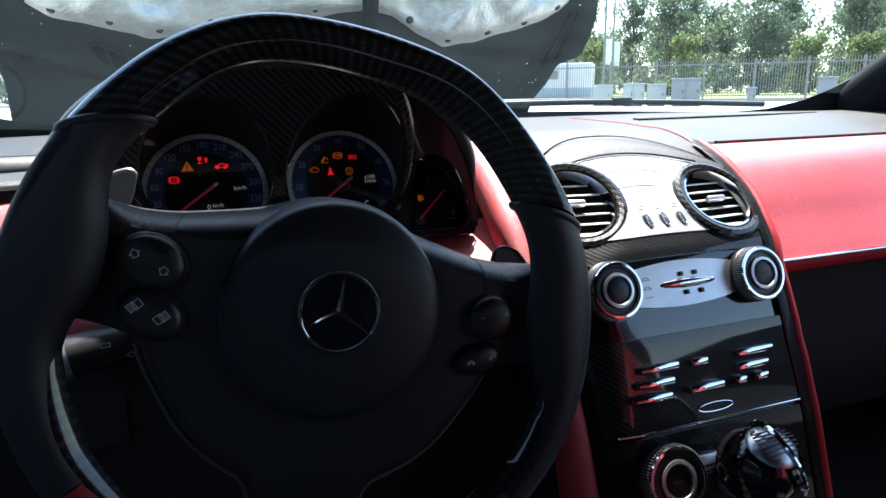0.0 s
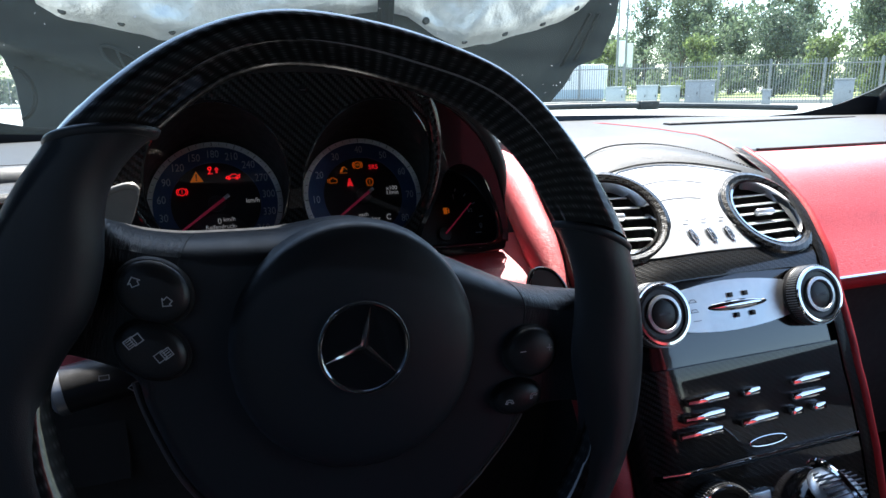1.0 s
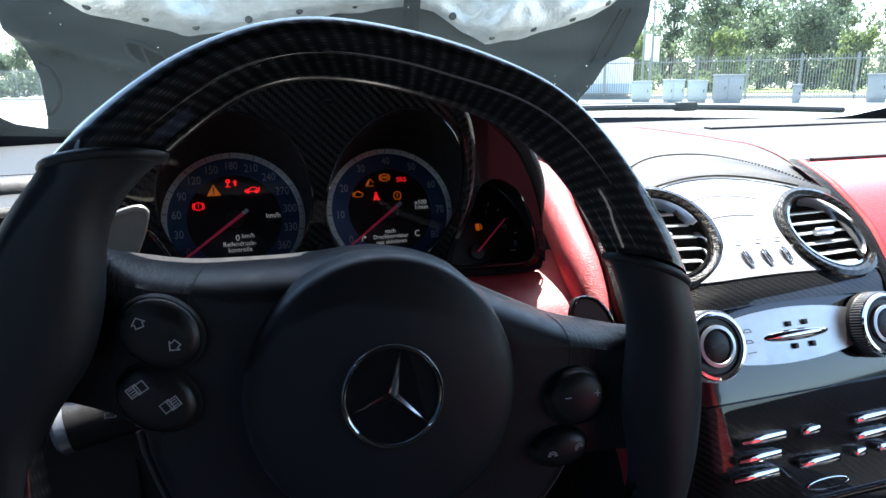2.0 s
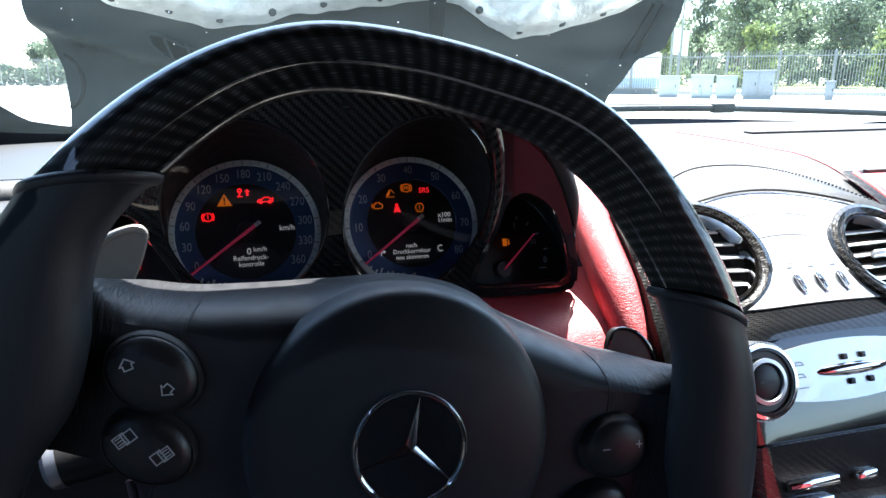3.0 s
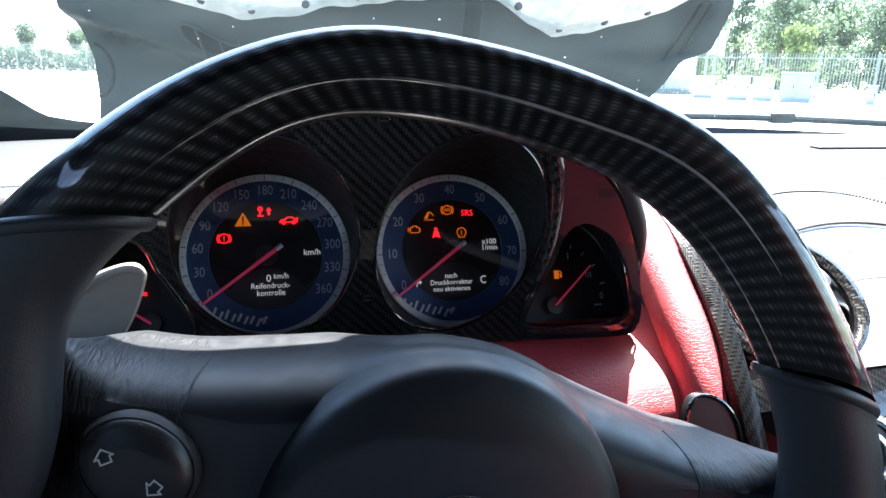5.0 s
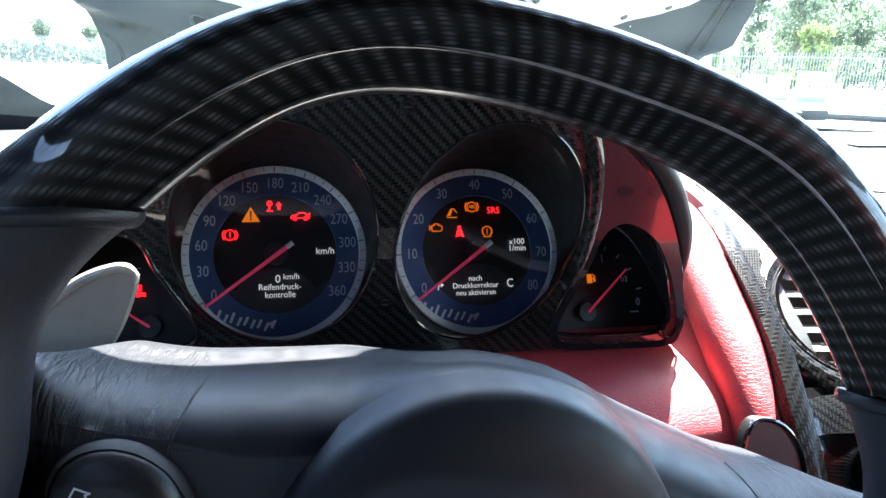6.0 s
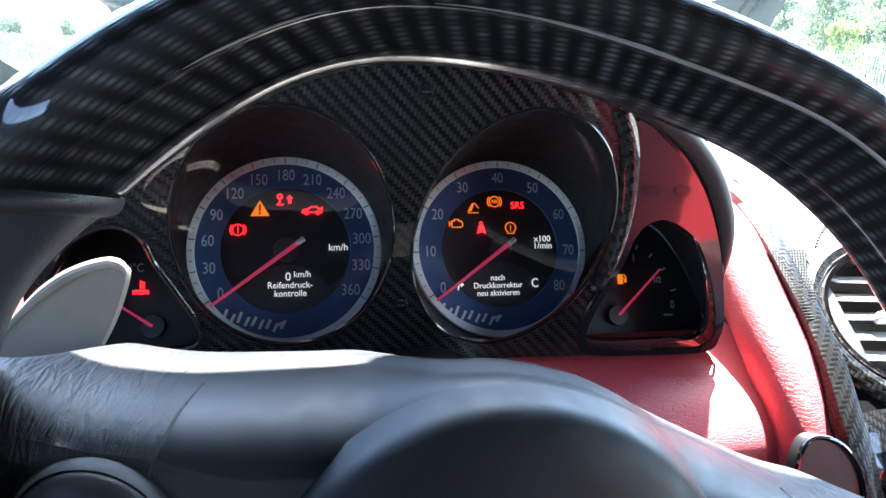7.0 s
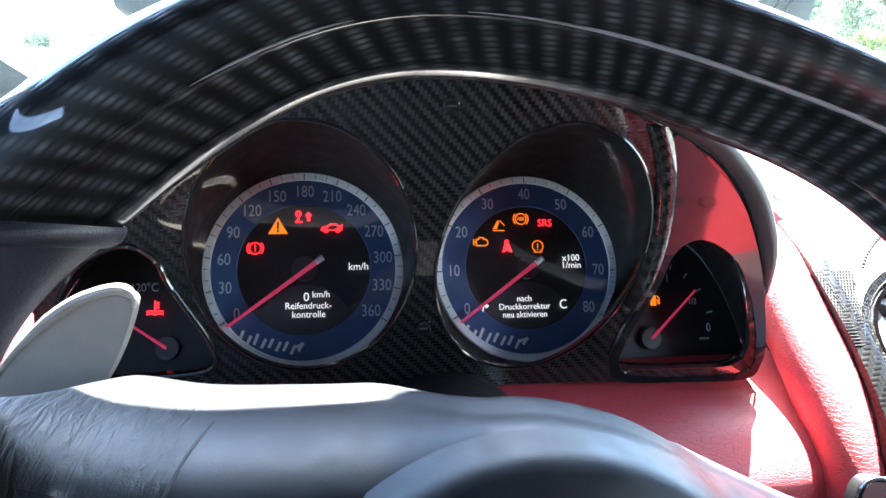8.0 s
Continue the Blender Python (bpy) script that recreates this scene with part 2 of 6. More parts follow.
def leaf_material(name, base):
    m = bpy.data.materials.new(name)
    m.use_nodes = True
    n, l = m.node_tree.nodes, m.node_tree.links
    p = n["Principled BSDF"]
    g = n.new("ShaderNodeNewGeometry")
    hsv = n.new("ShaderNodeHueSaturation")
    hsv.inputs["Color"].default_value = (*base, 1)
    mr = n.new("ShaderNodeMapRange")
    mr.inputs["To Min"].default_value, mr.inputs["To Max"].default_value = 0.6, 1.5
    l.new(g.outputs["Random Per Island"], mr.inputs["Value"])
    l.new(mr.outputs[0], hsv.inputs["Value"])
    l.new(hsv.outputs[0], p.inputs["Base Color"])
    p.inputs["Roughness"].default_value = 0.6
    tr = n.new("ShaderNodeBsdfTranslucent")
    l.new(hsv.outputs[0], tr.inputs["Color"])
    mix = n.new("ShaderNodeMixShader")
    mix.inputs[0].default_value = 0.45
    l.new(p.outputs[0], mix.inputs[1])
    l.new(tr.outputs[0], mix.inputs[2])
    l.new(mix.outputs[0], n["Material Output"].inputs["Surface"])
    return m


M["leaf"] = leaf_material("foliage_green", (0.118, 0.155, 0.095))
M["leaf_light"] = leaf_material("foliage_yellow_green", (0.14, 0.18, 0.065))
M["leaf_dark"] = leaf_material("foliage_dark", (0.082, 0.113, 0.077))

glass = bpy.data.materials.new("windscreen_glass")
glass.use_nodes = True
gn, gl = glass.node_tree.nodes, glass.node_tree.links
gn.remove(gn["Principled BSDF"])
gt, gg, gm, gf = gn.new("ShaderNodeBsdfTransparent"), gn.new("ShaderNodeBsdfGlossy"), gn.new("ShaderNodeMixShader"), gn.new("ShaderNodeLayerWeight")
gp = gn.new("ShaderNodeMath")
gp.operation = "POWER"
gp.inputs[1].default_value = 4.0
gk = gn.new("ShaderNodeMath")
gk.operation = "MULTIPLY_ADD"
gk.inputs[1].default_value, gk.inputs[2].default_value = 0.05, 0.006
gt.inputs[0].default_value = (0.85, 0.955, 0.955, 1)
gg.inputs["Roughness"].default_value = 0.02
gf.inputs["Blend"].default_value = 0.5
gl.new(gf.outputs["Facing"], gp.inputs[0])
gl.new(gp.outputs[0], gk.inputs[0])
gl.new(gk.outputs[0], gm.inputs[0])
gl.new(gt.outputs[0], gm.inputs[1])
gl.new(gg.outputs[0], gm.inputs[2])
gd, gx, gz = gn.new("ShaderNodeBsdfTranslucent"), gn.new("ShaderNodeMixShader"), gn.new("ShaderNodeTexNoise")
gd.inputs[0].default_value = (0.62, 0.86, 0.90, 1)
gz.inputs["Scale"].default_value, gz.inputs["Detail"].default_value = 9, 6
gr = gn.new("ShaderNodeMapRange")
gr.inputs["From Min"].default_value, gr.inputs["From Max"].default_value = 0.3, 0.75
gr.inputs["To Min"].default_value, gr.inputs["To Max"].default_value = 0.003, 0.0095
gl.new(gz.outputs["Fac"], gr.inputs["Value"])
gl.new(gr.outputs[0], gx.inputs[0])
gl.new(gm.outputs[0], gx.inputs[1])
gl.new(gd.outputs[0], gx.inputs[2])
gl.new(gx.outputs[0], gn["Material Output"].inputs["Surface"])
M["glass"] = glass
# filter for the driver's unseen side pane, darkened to cut light and reflections
pane_filter = bpy.data.materials.new("side_pane_filter")
pane_filter.use_nodes = True
tn = pane_filter.node_tree.nodes
tn.remove(tn["Principled BSDF"])
tg = tn.new("ShaderNodeBsdfTransparent")
tg.inputs[0].default_value = (0.15, 0.17, 0.18, 1)
pane_filter.node_tree.links.new(tg.outputs[0], tn["Material Output"].inputs["Surface"])
M["tint"] = pane_filter
M["side_glass"] = pane_filter.copy()
M["side_glass"].node_tree.nodes["Transparent BSDF"].inputs[0].default_value = (0.93, 0.96, 0.96, 1)
clear = bpy.data.materials.new("clear_dial_cover")
clear.use_nodes = True
cn, cl = clear.node_tree.nodes, clear.node_tree.links
cn.remove(cn["Principled BSDF"])
ct, cg, cm = cn.new("ShaderNodeBsdfTransparent"), cn.new("ShaderNodeBsdfGlossy"), cn.new("ShaderNodeMixShader")
cg.inputs["Roughness"].default_value = 0.02
cm.inputs[0].default_value = 0.028
cl.new(ct.outputs[0], cm.inputs[1])
cl.new(cg.outputs[0], cm.inputs[2])
cl.new(cm.outputs[0], cn["Material Output"].inputs["Surface"])
M["clear"] = clear


# ---- building helpers ----
def thing(name, m, label, category, group="", kind=""):
    ob = new(name)
    ob.empty_display_size = 0.05
    ob.matrix_world = m
    return tagged(ob, label, category, group, kind)


def mesh_of(name, bm, mat, sharp=35):
    bmesh.ops.recalc_face_normals(bm, faces=bm.faces[:])
    me = bpy.data.meshes.new(name)
    bm.to_mesh(me)
    bm.free()
    if isinstance(mat, (list, tuple)):
        for k in mat:
            me.materials.append(M[k])
    else:
        me.materials.append(M[mat])
    me.shade_smooth()
    me.set_sharp_from_angle(angle=radians(sharp))
    return me


def part(name, bm, mat, parent, label="", at=None, world_space=False, sharp=35):
    """One mesh object under a thing or part, in the parent's own space (or the world's)."""
    ob = new(name, mesh_of(name, bm, mat, sharp))
    ob.parent = parent
    if at is not None:
        ob.matrix_basis = at
    if world_space:
        up = parent
        total = Matrix.Identity(4)
        while up is not None:
            total = up.matrix_parent_inverse @ up.matrix_basis @ total if up.parent else up.matrix_basis @ total
            up = up.parent
        ob.matrix_parent_inverse = total.inverted()
    if label:
        ob["label"] = label
    return ob


def solo(name, bm, mat, label, category, kind="", group="", sharp=35):
    ob = new(name, mesh_of(name, bm, mat, sharp))
    return tagged(ob, label, category, group, kind)


def box(size, loc=(0, 0, 0), bevel=0.0, seg=2):
    bm = bmesh.new()
    bmesh.ops.create_cube(bm, size=1)
    for v in bm.verts:
        v.co = Vector((v.co.x * size[0] + loc[0], v.co.y * size[1] + loc[1], v.co.z * size[2] + loc[2]))
    if bevel:
        bmesh.ops.bevel(bm, geom=bm.edges[:], offset=bevel, segments=seg, affect="EDGES", profile=0.5)
    return bm


def lathe(profile, n=48, sx=1.0, sy=1.0, loc=(0, 0, 0)):
    """A body of turning about z: profile of (radius, z)."""
    bm = bmesh.new()
    rings = []
    for r, z in profile:
        if r < 1e-6:
            rings.append([bm.verts.new((loc[0], loc[1], loc[2] + z))])
        else:
            rings.append([bm.verts.new((loc[0] + sx * r * math.cos(2 * math.pi * k / n), loc[1] + sy * r * math.sin(2 * math.pi * k / n), loc[2] + z)) for k in range(n)])
    for a, b in zip(rings, rings[1:]):
        for k in range(n):
            j = (k + 1) % n
            if len(a) == 1 and len(b) > 1:
                bm.faces.new((a[0], b[k], b[j]))
            elif len(b) == 1 and len(a) > 1:
                bm.faces.new((a[k], b[0], a[j]))
            elif len(a) > 1:
                bm.faces.new((a[k], b[k], b[j], a[j]))
    return bm


def join(*bms):
    out = bmesh.new()
    for b in bms:
        me = bpy.data.meshes.new("tmp")
        b.to_mesh(me)
        b.free()
        out.from_mesh(me)
        bpy.data.meshes.remove(me)
    return out


def moved(bm, m):
    bmesh.ops.transform(bm, matrix=m, verts=bm.verts[:])
    return bm


def grid(rows, closed_u=False, closed_v=False, uvs=None):
    """A sheet from rows of points; uvs: rows of (u, v)."""
    bm = bmesh.new()
    layer = bm.loops.layers.uv.new("UVMap") if uvs else None
    vs = [[bm.verts.new(p) for p in row] for row in rows]
    nr, nc = len(rows), len(rows[0])
    for i in range(nr if closed_v else nr - 1):
        for j in range(nc if closed_u else nc - 1):
            i2, j2 = (i + 1) % nr, (j + 1) % nc
            try:
                f = bm.faces.new((vs[i][j], vs[i][j2], vs[i2][j2], vs[i2][j]))
            except ValueError:
                continue
            if uvs:
                ju, iu = j + 1 if j + 1 < len(uvs[0]) else j, i + 1 if i + 1 < len(uvs) else i
                for loop, (a, b) in zip(f.loops, ((i, j), (i, ju), (iu, ju), (iu, j))):
                    loop[layer].uv = uvs[a][b]
    return bm


def thicken(bm, depth):
    """Gives a sheet a thickness against its normals."""
    bmesh.ops.recalc_face_normals(bm, faces=bm.faces[:])
    bmesh.ops.solidify(bm, geom=bm.faces[:], thickness=depth)
    return bm


def tube(points, radius, n=10, caps=True):
    """A round bar along points; radius: a number or one for each point."""
    pts = [Vector(p) for p in points]
    rad = radius if isinstance(radius, (list, tuple)) else [radius] * len(pts)
    rows, side = [], None
    for k, p in enumerate(pts):
        d = (pts[min(k + 1, len(pts) - 1)] - pts[max(k - 1, 0)]).normalized()
        if side is None:
            side = d.orthogonal().normalized()
        side = (side - d * side.dot(d)).normalized()
        other = d.cross(side)
        rows.append([p + rad[k] * (math.cos(2 * math.pi * j / n) * side + math.sin(2 * math.pi * j / n) * other) for j in range(n)])
    bm = grid(rows, closed_u=True)
    if caps:
        bm.verts.ensure_lookup_table()
        bm.faces.new(bm.verts[:n])
        bm.faces.new(bm.verts[len(bm.verts) - n:])
    return bm


def smooth_line(points, n=8):
    """Catmull-Rom through points."""
    p = [Vector(q) for q in points]
    p = [2 * p[0] - p[1]] + p + [2 * p[-1] - p[-2]]
    out = []
    for k in range(1, len(p) - 2):
        for s in range(n):
            t = s / n
            out.append(0.5 * (2 * p[k] + (p[k + 1] - p[k - 1]) * t + (2 * p[k - 1] - 5 * p[k] + 4 * p[k + 1] - p[k + 2]) * t * t
                              + (3 * p[k] - p[k - 1] - 3 * p[k + 1] + p[k + 2]) * t ** 3))
    return out + [p[-2]]


def smooth_loop(points, n=6):
    p = [Vector((*q, 0)) for q in points]
    out, c = [], len(p)
    for k in range(c):
        a, b, d, e = p[k - 1], p[k], p[(k + 1) % c], p[(k + 2) % c]
        for s in range(n):
            t = s / n
            q = 0.5 * (2 * b + (d - a) * t + (2 * a - 5 * b + 4 * d - e) * t * t + (3 * b - a - 3 * d + e) * t ** 3)
            out.append((q.x, q.y))
    return out


def ellipse(cx, cy, rx, ry, n=48, turn=0.0):
    c, s = math.cos(turn), math.sin(turn)
    return [(cx + rx * math.cos(a) * c - ry * math.sin(a) * s, cy + rx * math.cos(a) * s + ry * math.sin(a) * c)
            for a in (2 * math.pi * k / n for k in range(n))]


def plate(outer, holes=(), top=0.0, depth=0.002, bevel=0.0):
    """A flat plate in the xy plane with holes, from z = top down to top - depth; UV in metres."""
    bm = bmesh.new()
    edges = []
    for loop in (outer, *holes):
        vs = [bm.verts.new((x, y, top)) for x, y in loop]
        edges += [bm.edges.new((vs[k], vs[(k + 1) % len(vs)])) for k in range(len(vs))]
    bmesh.ops.triangle_fill(bm, use_beauty=True, use_dissolve=False, edges=edges, normal=(0, 0, 1))
    if depth:
        rim = [e for e in bm.edges if len(e.link_faces) == 1]
        got = bmesh.ops.extrude_edge_only(bm, edges=rim)
        for v in got["geom"]:
            if isinstance(v, bmesh.types.BMVert):
                v.co.z -= depth
    layer = bm.loops.layers.uv.new("UVMap")
    for f in bm.faces:
        for loop in f.loops:
            loop[layer].uv = loop.vert.co.xy
    return bm


def text(body, size, loc=(0, 0, 0), turn=0.0, depth=0.0002, align="CENTER", narrow=1.0):
    """Words in the built-in font, as a mesh in the xy plane."""
    cu = bpy.data.curves.new("word", "FONT")
    cu.body, cu.size, cu.align_x, cu.align_y, cu.extrude = body, size, align, "CENTER", depth
    cu.resolution_u = 3
    ob = bpy.data.objects.new("word", cu)
    scene.collection.objects.link(ob)
    me = bpy.data.meshes.new_from_object(ob.evaluated_get(bpy.context.evaluated_depsgraph_get()))
    bm = bmesh.new()
    bm.from_mesh(me)
    bpy.data.objects.remove(ob)
    bpy.data.curves.remove(cu)
    bpy.data.meshes.remove(me)
    return moved(bm, Matrix.Translation(loc) @ Matrix.Rotation(turn, 4, "Z") @ Matrix.Diagonal((narrow, 1, 1, 1)))


def interp(x, table):
    return float(np.interp(x, [a for a, _ in table], [b for _, b in table]))


def smoothstep(a, b, x):
    t = min(1.0, max(0.0, (x - a) / (b - a)))
    return t * t * (3 - 2 * t)


# ---- the steering wheel ----
UP = Vector((0, 0.2234, 0.9747))
TO_DRIVER = Vector((0, -0.9747, 0.2234))


def axes(origin, x, y, z):
    return Matrix(((x[0], y[0], z[0], origin[0]), (x[1], y[1], z[1], origin[1]), (x[2], y[2], z[2], origin[2]), (0, 0, 0, 1)))


WHEEL = axes((0, 0, 0.80), (1, 0, 0), UP, TO_DRIVER) @ Matrix.Rotation(radians(-14), 4, "Z")
# outer and inner radius by angle, anticlockwise (negative) to clockwise from the top of the rim; the crown is fuller on the negative side
OUTER = [(-180, 0.190), (-120, 0.1965), (-90, 0.196), (-75, 0.195), (-60, 0.1940), (-50, 0.1948), (-40, 0.1962), (-30, 0.1964), (-24, 0.1957), (-20, 0.1942), (-14, 0.1912), (-8, 0.1888), (0, 0.1874),
         (8, 0.1870), (14, 0.1880), (20, 0.1890), (25, 0.1881), (30, 0.1866), (36, 0.1848), (44, 0.1838), (52, 0.1842), (60, 0.1858), (68, 0.1875), (78, 0.1890), (90, 0.1905), (120, 0.1945), (180, 0.190)]
INNER = [(-180, 0.160), (-125, 0.166), (-110, 0.162), (-104, 0.160), (-98, 0.152), (-92, 0.142), (-86, 0.140), (-78, 0.1425), (-72, 0.150), (-66, 0.1585), (-60, 0.1605), (-50, 0.1605), (-42, 0.1630), (-33, 0.1662), (-26, 0.1658), (-16, 0.1610), (-8, 0.1575), (0, 0.1548),
         (8, 0.1545), (14, 0.1545), (20, 0.1532), (28, 0.1518), (36, 0.1492), (44, 0.1470), (52, 0.1464), (60, 0.1472), (66, 0.1474), (72, 0.1445), (78, 0.1405), (86, 0.139), (92, 0.142), (98, 0.151), (104, 0.158), (110, 0.161), (125, 0.165), (180, 0.160)]
CARBON_SECTION = [(1, 0), (0.975, 0.22), (0.92, 0.42), (0.83, 0.60), (0.71, 0.75), (0.55, 0.88), (0.36, 0.96), (0.14, 0.98), (-0.03, 0.925), (-0.12, 0.875), (-0.22, 0.800), (-0.262, 0.775), (-0.276, 0.800), (-0.290, 0.826), (-0.310, 0.820), (-0.330, 0.770), (-0.350, 0.705), (-0.5, 0.58), (-0.78, 0.29), (-0.825, 0.245), (-0.838, 0.252), (-0.848, 0.288), (-0.865, 0.298), (-0.90, 0.26), (-0.94, 0.16),
                  (-0.975, 0.06), (-0.99, 0.01), (-1, -0.06), (-0.985, -0.15), (-0.95, -0.23), (-0.8, -0.5), (-0.3, -0.85), (0.3, -0.95), (0.7, -0.75), (0.93, -0.4)]
ROUND_SECTION = [(math.cos(2 * math.pi * k / 24), math.sin(2 * math.pi * k / 24)) for k in range(24)]


def crest(a):
    """How far the crease of the crown drifts outward on the passenger's side."""
    return 0.22 * smoothstep(0, 26, a)


def radius(a, table):
    """A radius from the table, with its corners eased."""
    return sum(w * interp((a + d + 180) % 360 - 180, table) for d, w in ((-5, 0.1), (-2.5, 0.2), (0, 0.4), (2.5, 0.2), (5, 0.1)))


def rim_piece(a0, a1, section, steps, shear=lambda a: 0.0, swell=lambda a: 1.0, half=0.0165, warp=lambda a: 0.0):
    """A stretch of the rim between two angles, clockwise from the top."""
    rows, uvs = [], []
    length = [0.0]
    for (p, q), (r, s) in zip(section, section[1:] + section[:1]):
        length.append(length[-1] + math.hypot((p - r) * 0.018, (q - s) * half))
    for k in range(steps + 1):
        a = a0 + (a1 - a0) * k / steps
        row, uv = [], []
        for j, (s, z) in enumerate(section):
            aa = a + shear(a) * s
            ro, ri = radius(aa, OUTER), radius(aa, INNER)
            mid, hw = (ro + ri) / 2, (ro - ri) / 2 * swell(a)
            r = mid + hw * (s + warp(a) * (1 - s * s))
            row.append((r * math.sin(radians(aa)), r * math.cos(radians(aa)), z * half * swell(a)))
            uv.append((radians(a) * 0.18, length[j]))
        uv.append((radians(a) * 0.18, length[-1]))
        rows.append(row)
        uvs.append(uv)
    bm = grid(rows, closed_u=True, uvs=uvs)
    bm.verts.ensure_lookup_table()
    n = len(section)
    bm.faces.new(bm.verts[:n])
    bm.faces.new(bm.verts[len(bm.verts) - n:])
    return bm


def strokes(lines, width, z=0.0, depth=0.0003):
    """Printed line work: flat ribbons along polylines in the xy plane."""
    bm = bmesh.new()
    for line in lines:
        for (x0, y0), (x1, y1) in zip(line, line[1:]):
            dx, dy = x1 - x0, y1 - y0
            d = math.hypot(dx, dy) or 1
            ex, ey, nx, ny = dx / d * width / 2, dy / d * width / 2, -dy / d * width / 2, dx / d * width / 2
            vs = [bm.verts.new((px, py, z)) for px, py in ((x0 - ex + nx, y0 - ey + ny), (x0 - ex - nx, y0 - ey - ny), (x1 + ex - nx, y1 + ey - ny), (x1 + ex + nx, y1 + ey + ny))]
            bm.faces.new(vs)
    return bm


def shifted(line, x, y, scale=1.0, turn=0.0):
    c, s = math.cos(turn), math.sin(turn)
    return [(x + scale * (px * c - py * s), y + scale * (px * s + py * c)) for px, py in line]


PAD_HALF = [(0, 0.0748), (0.014, 0.0740), (0.028, 0.0708), (0.045, 0.0650), (0.062, 0.0602), (0.085, 0.0550), (0.108, 0.0505), (0.128, 0.0492), (0.141, 0.0498), (0.150, 0.0508), (0.158, 0.048),
            (0.166, 0.030), (0.168, 0.0), (0.163, -0.022), (0.152, -0.024), (0.140, -0.026), (0.126, -0.030), (0.1165, -0.036), (0.1115, -0.047), (0.0990, -0.067), (0.0855, -0.085), (0.0712, -0.0985), (0.0545, -0.109), (0.0415, -0.1165), (0.0355, -0.130), (0.033, -0.150), (0.033, -0.172)]


def pad_height(u, v):
    """Height of the spokes' face; the raised centre disc is laid on it."""
    r = math.hypot(u, v)
    return -0.0105 - 0.005 * smoothstep(0.10, 0.17, r) * (1 - 0.6 * smoothstep(0.0, 0.04, v))


def wheel_pad(keep):
    """The cover of hub and spokes: a sheet spread from the centre to its outline, rolled back at the edges into a deep top."""
    half = smooth_line([(x, y, 0) for x, y in PAD_HALF], 6)
    outline = [(p.x, p.y) for p in half] + [(-p.x, p.y) for p in reversed(half[:-1])][:-1]
    rows = [[] for _ in range(46)]
    for x, y in outline:
        top = smoothstep(0.02, 0.045, y)
        k = top * smoothstep(0.025, 0.06, abs(x))
        thin = 1 - smoothstep(0.128, 0.150, abs(x))
        f0, round_ = 0.93 - 0.27 * k, 0.008 + (0.004 + 0.034 * k) * thin
        for i in range(32):
            f = max(0.004, f0 * i / 31)
            rows[i].append((x * f, y * f, pad_height(x * f, y * f)))
        edge = pad_height(x * f0, y * f0)
        for i in range(1, 11):
            a = 0.5 * math.pi * i / 10
            f = f0 + (1 - f0) * math.sin(a)
            xx = x * (1 - (1 - f) * (1 - 0.8 * k))
            rows[31 + i].append((xx, y * f, edge - round_ * (1 - math.cos(a))))
        for i, (d, grow) in enumerate(((0.004, 0.004), (0.009, 0.006), (0.014, 0.002), (0.019, -0.02))):
            g = 1 + (grow + 0.02 * (1 - k) * min(1, i) + 0.016 * k) * top
            rows[42 + i].append((x * g, y * g, edge - round_ - d * (0.45 + 0.55 * top) * (0.25 + 0.75 * thin)))
    bm = grid(rows, closed_u=True)
    gone = [f for f in bm.faces if not keep(*f.calc_center_median().xy)]
    bmesh.ops.delete(bm, geom=gone, context="FACES")
    return bm


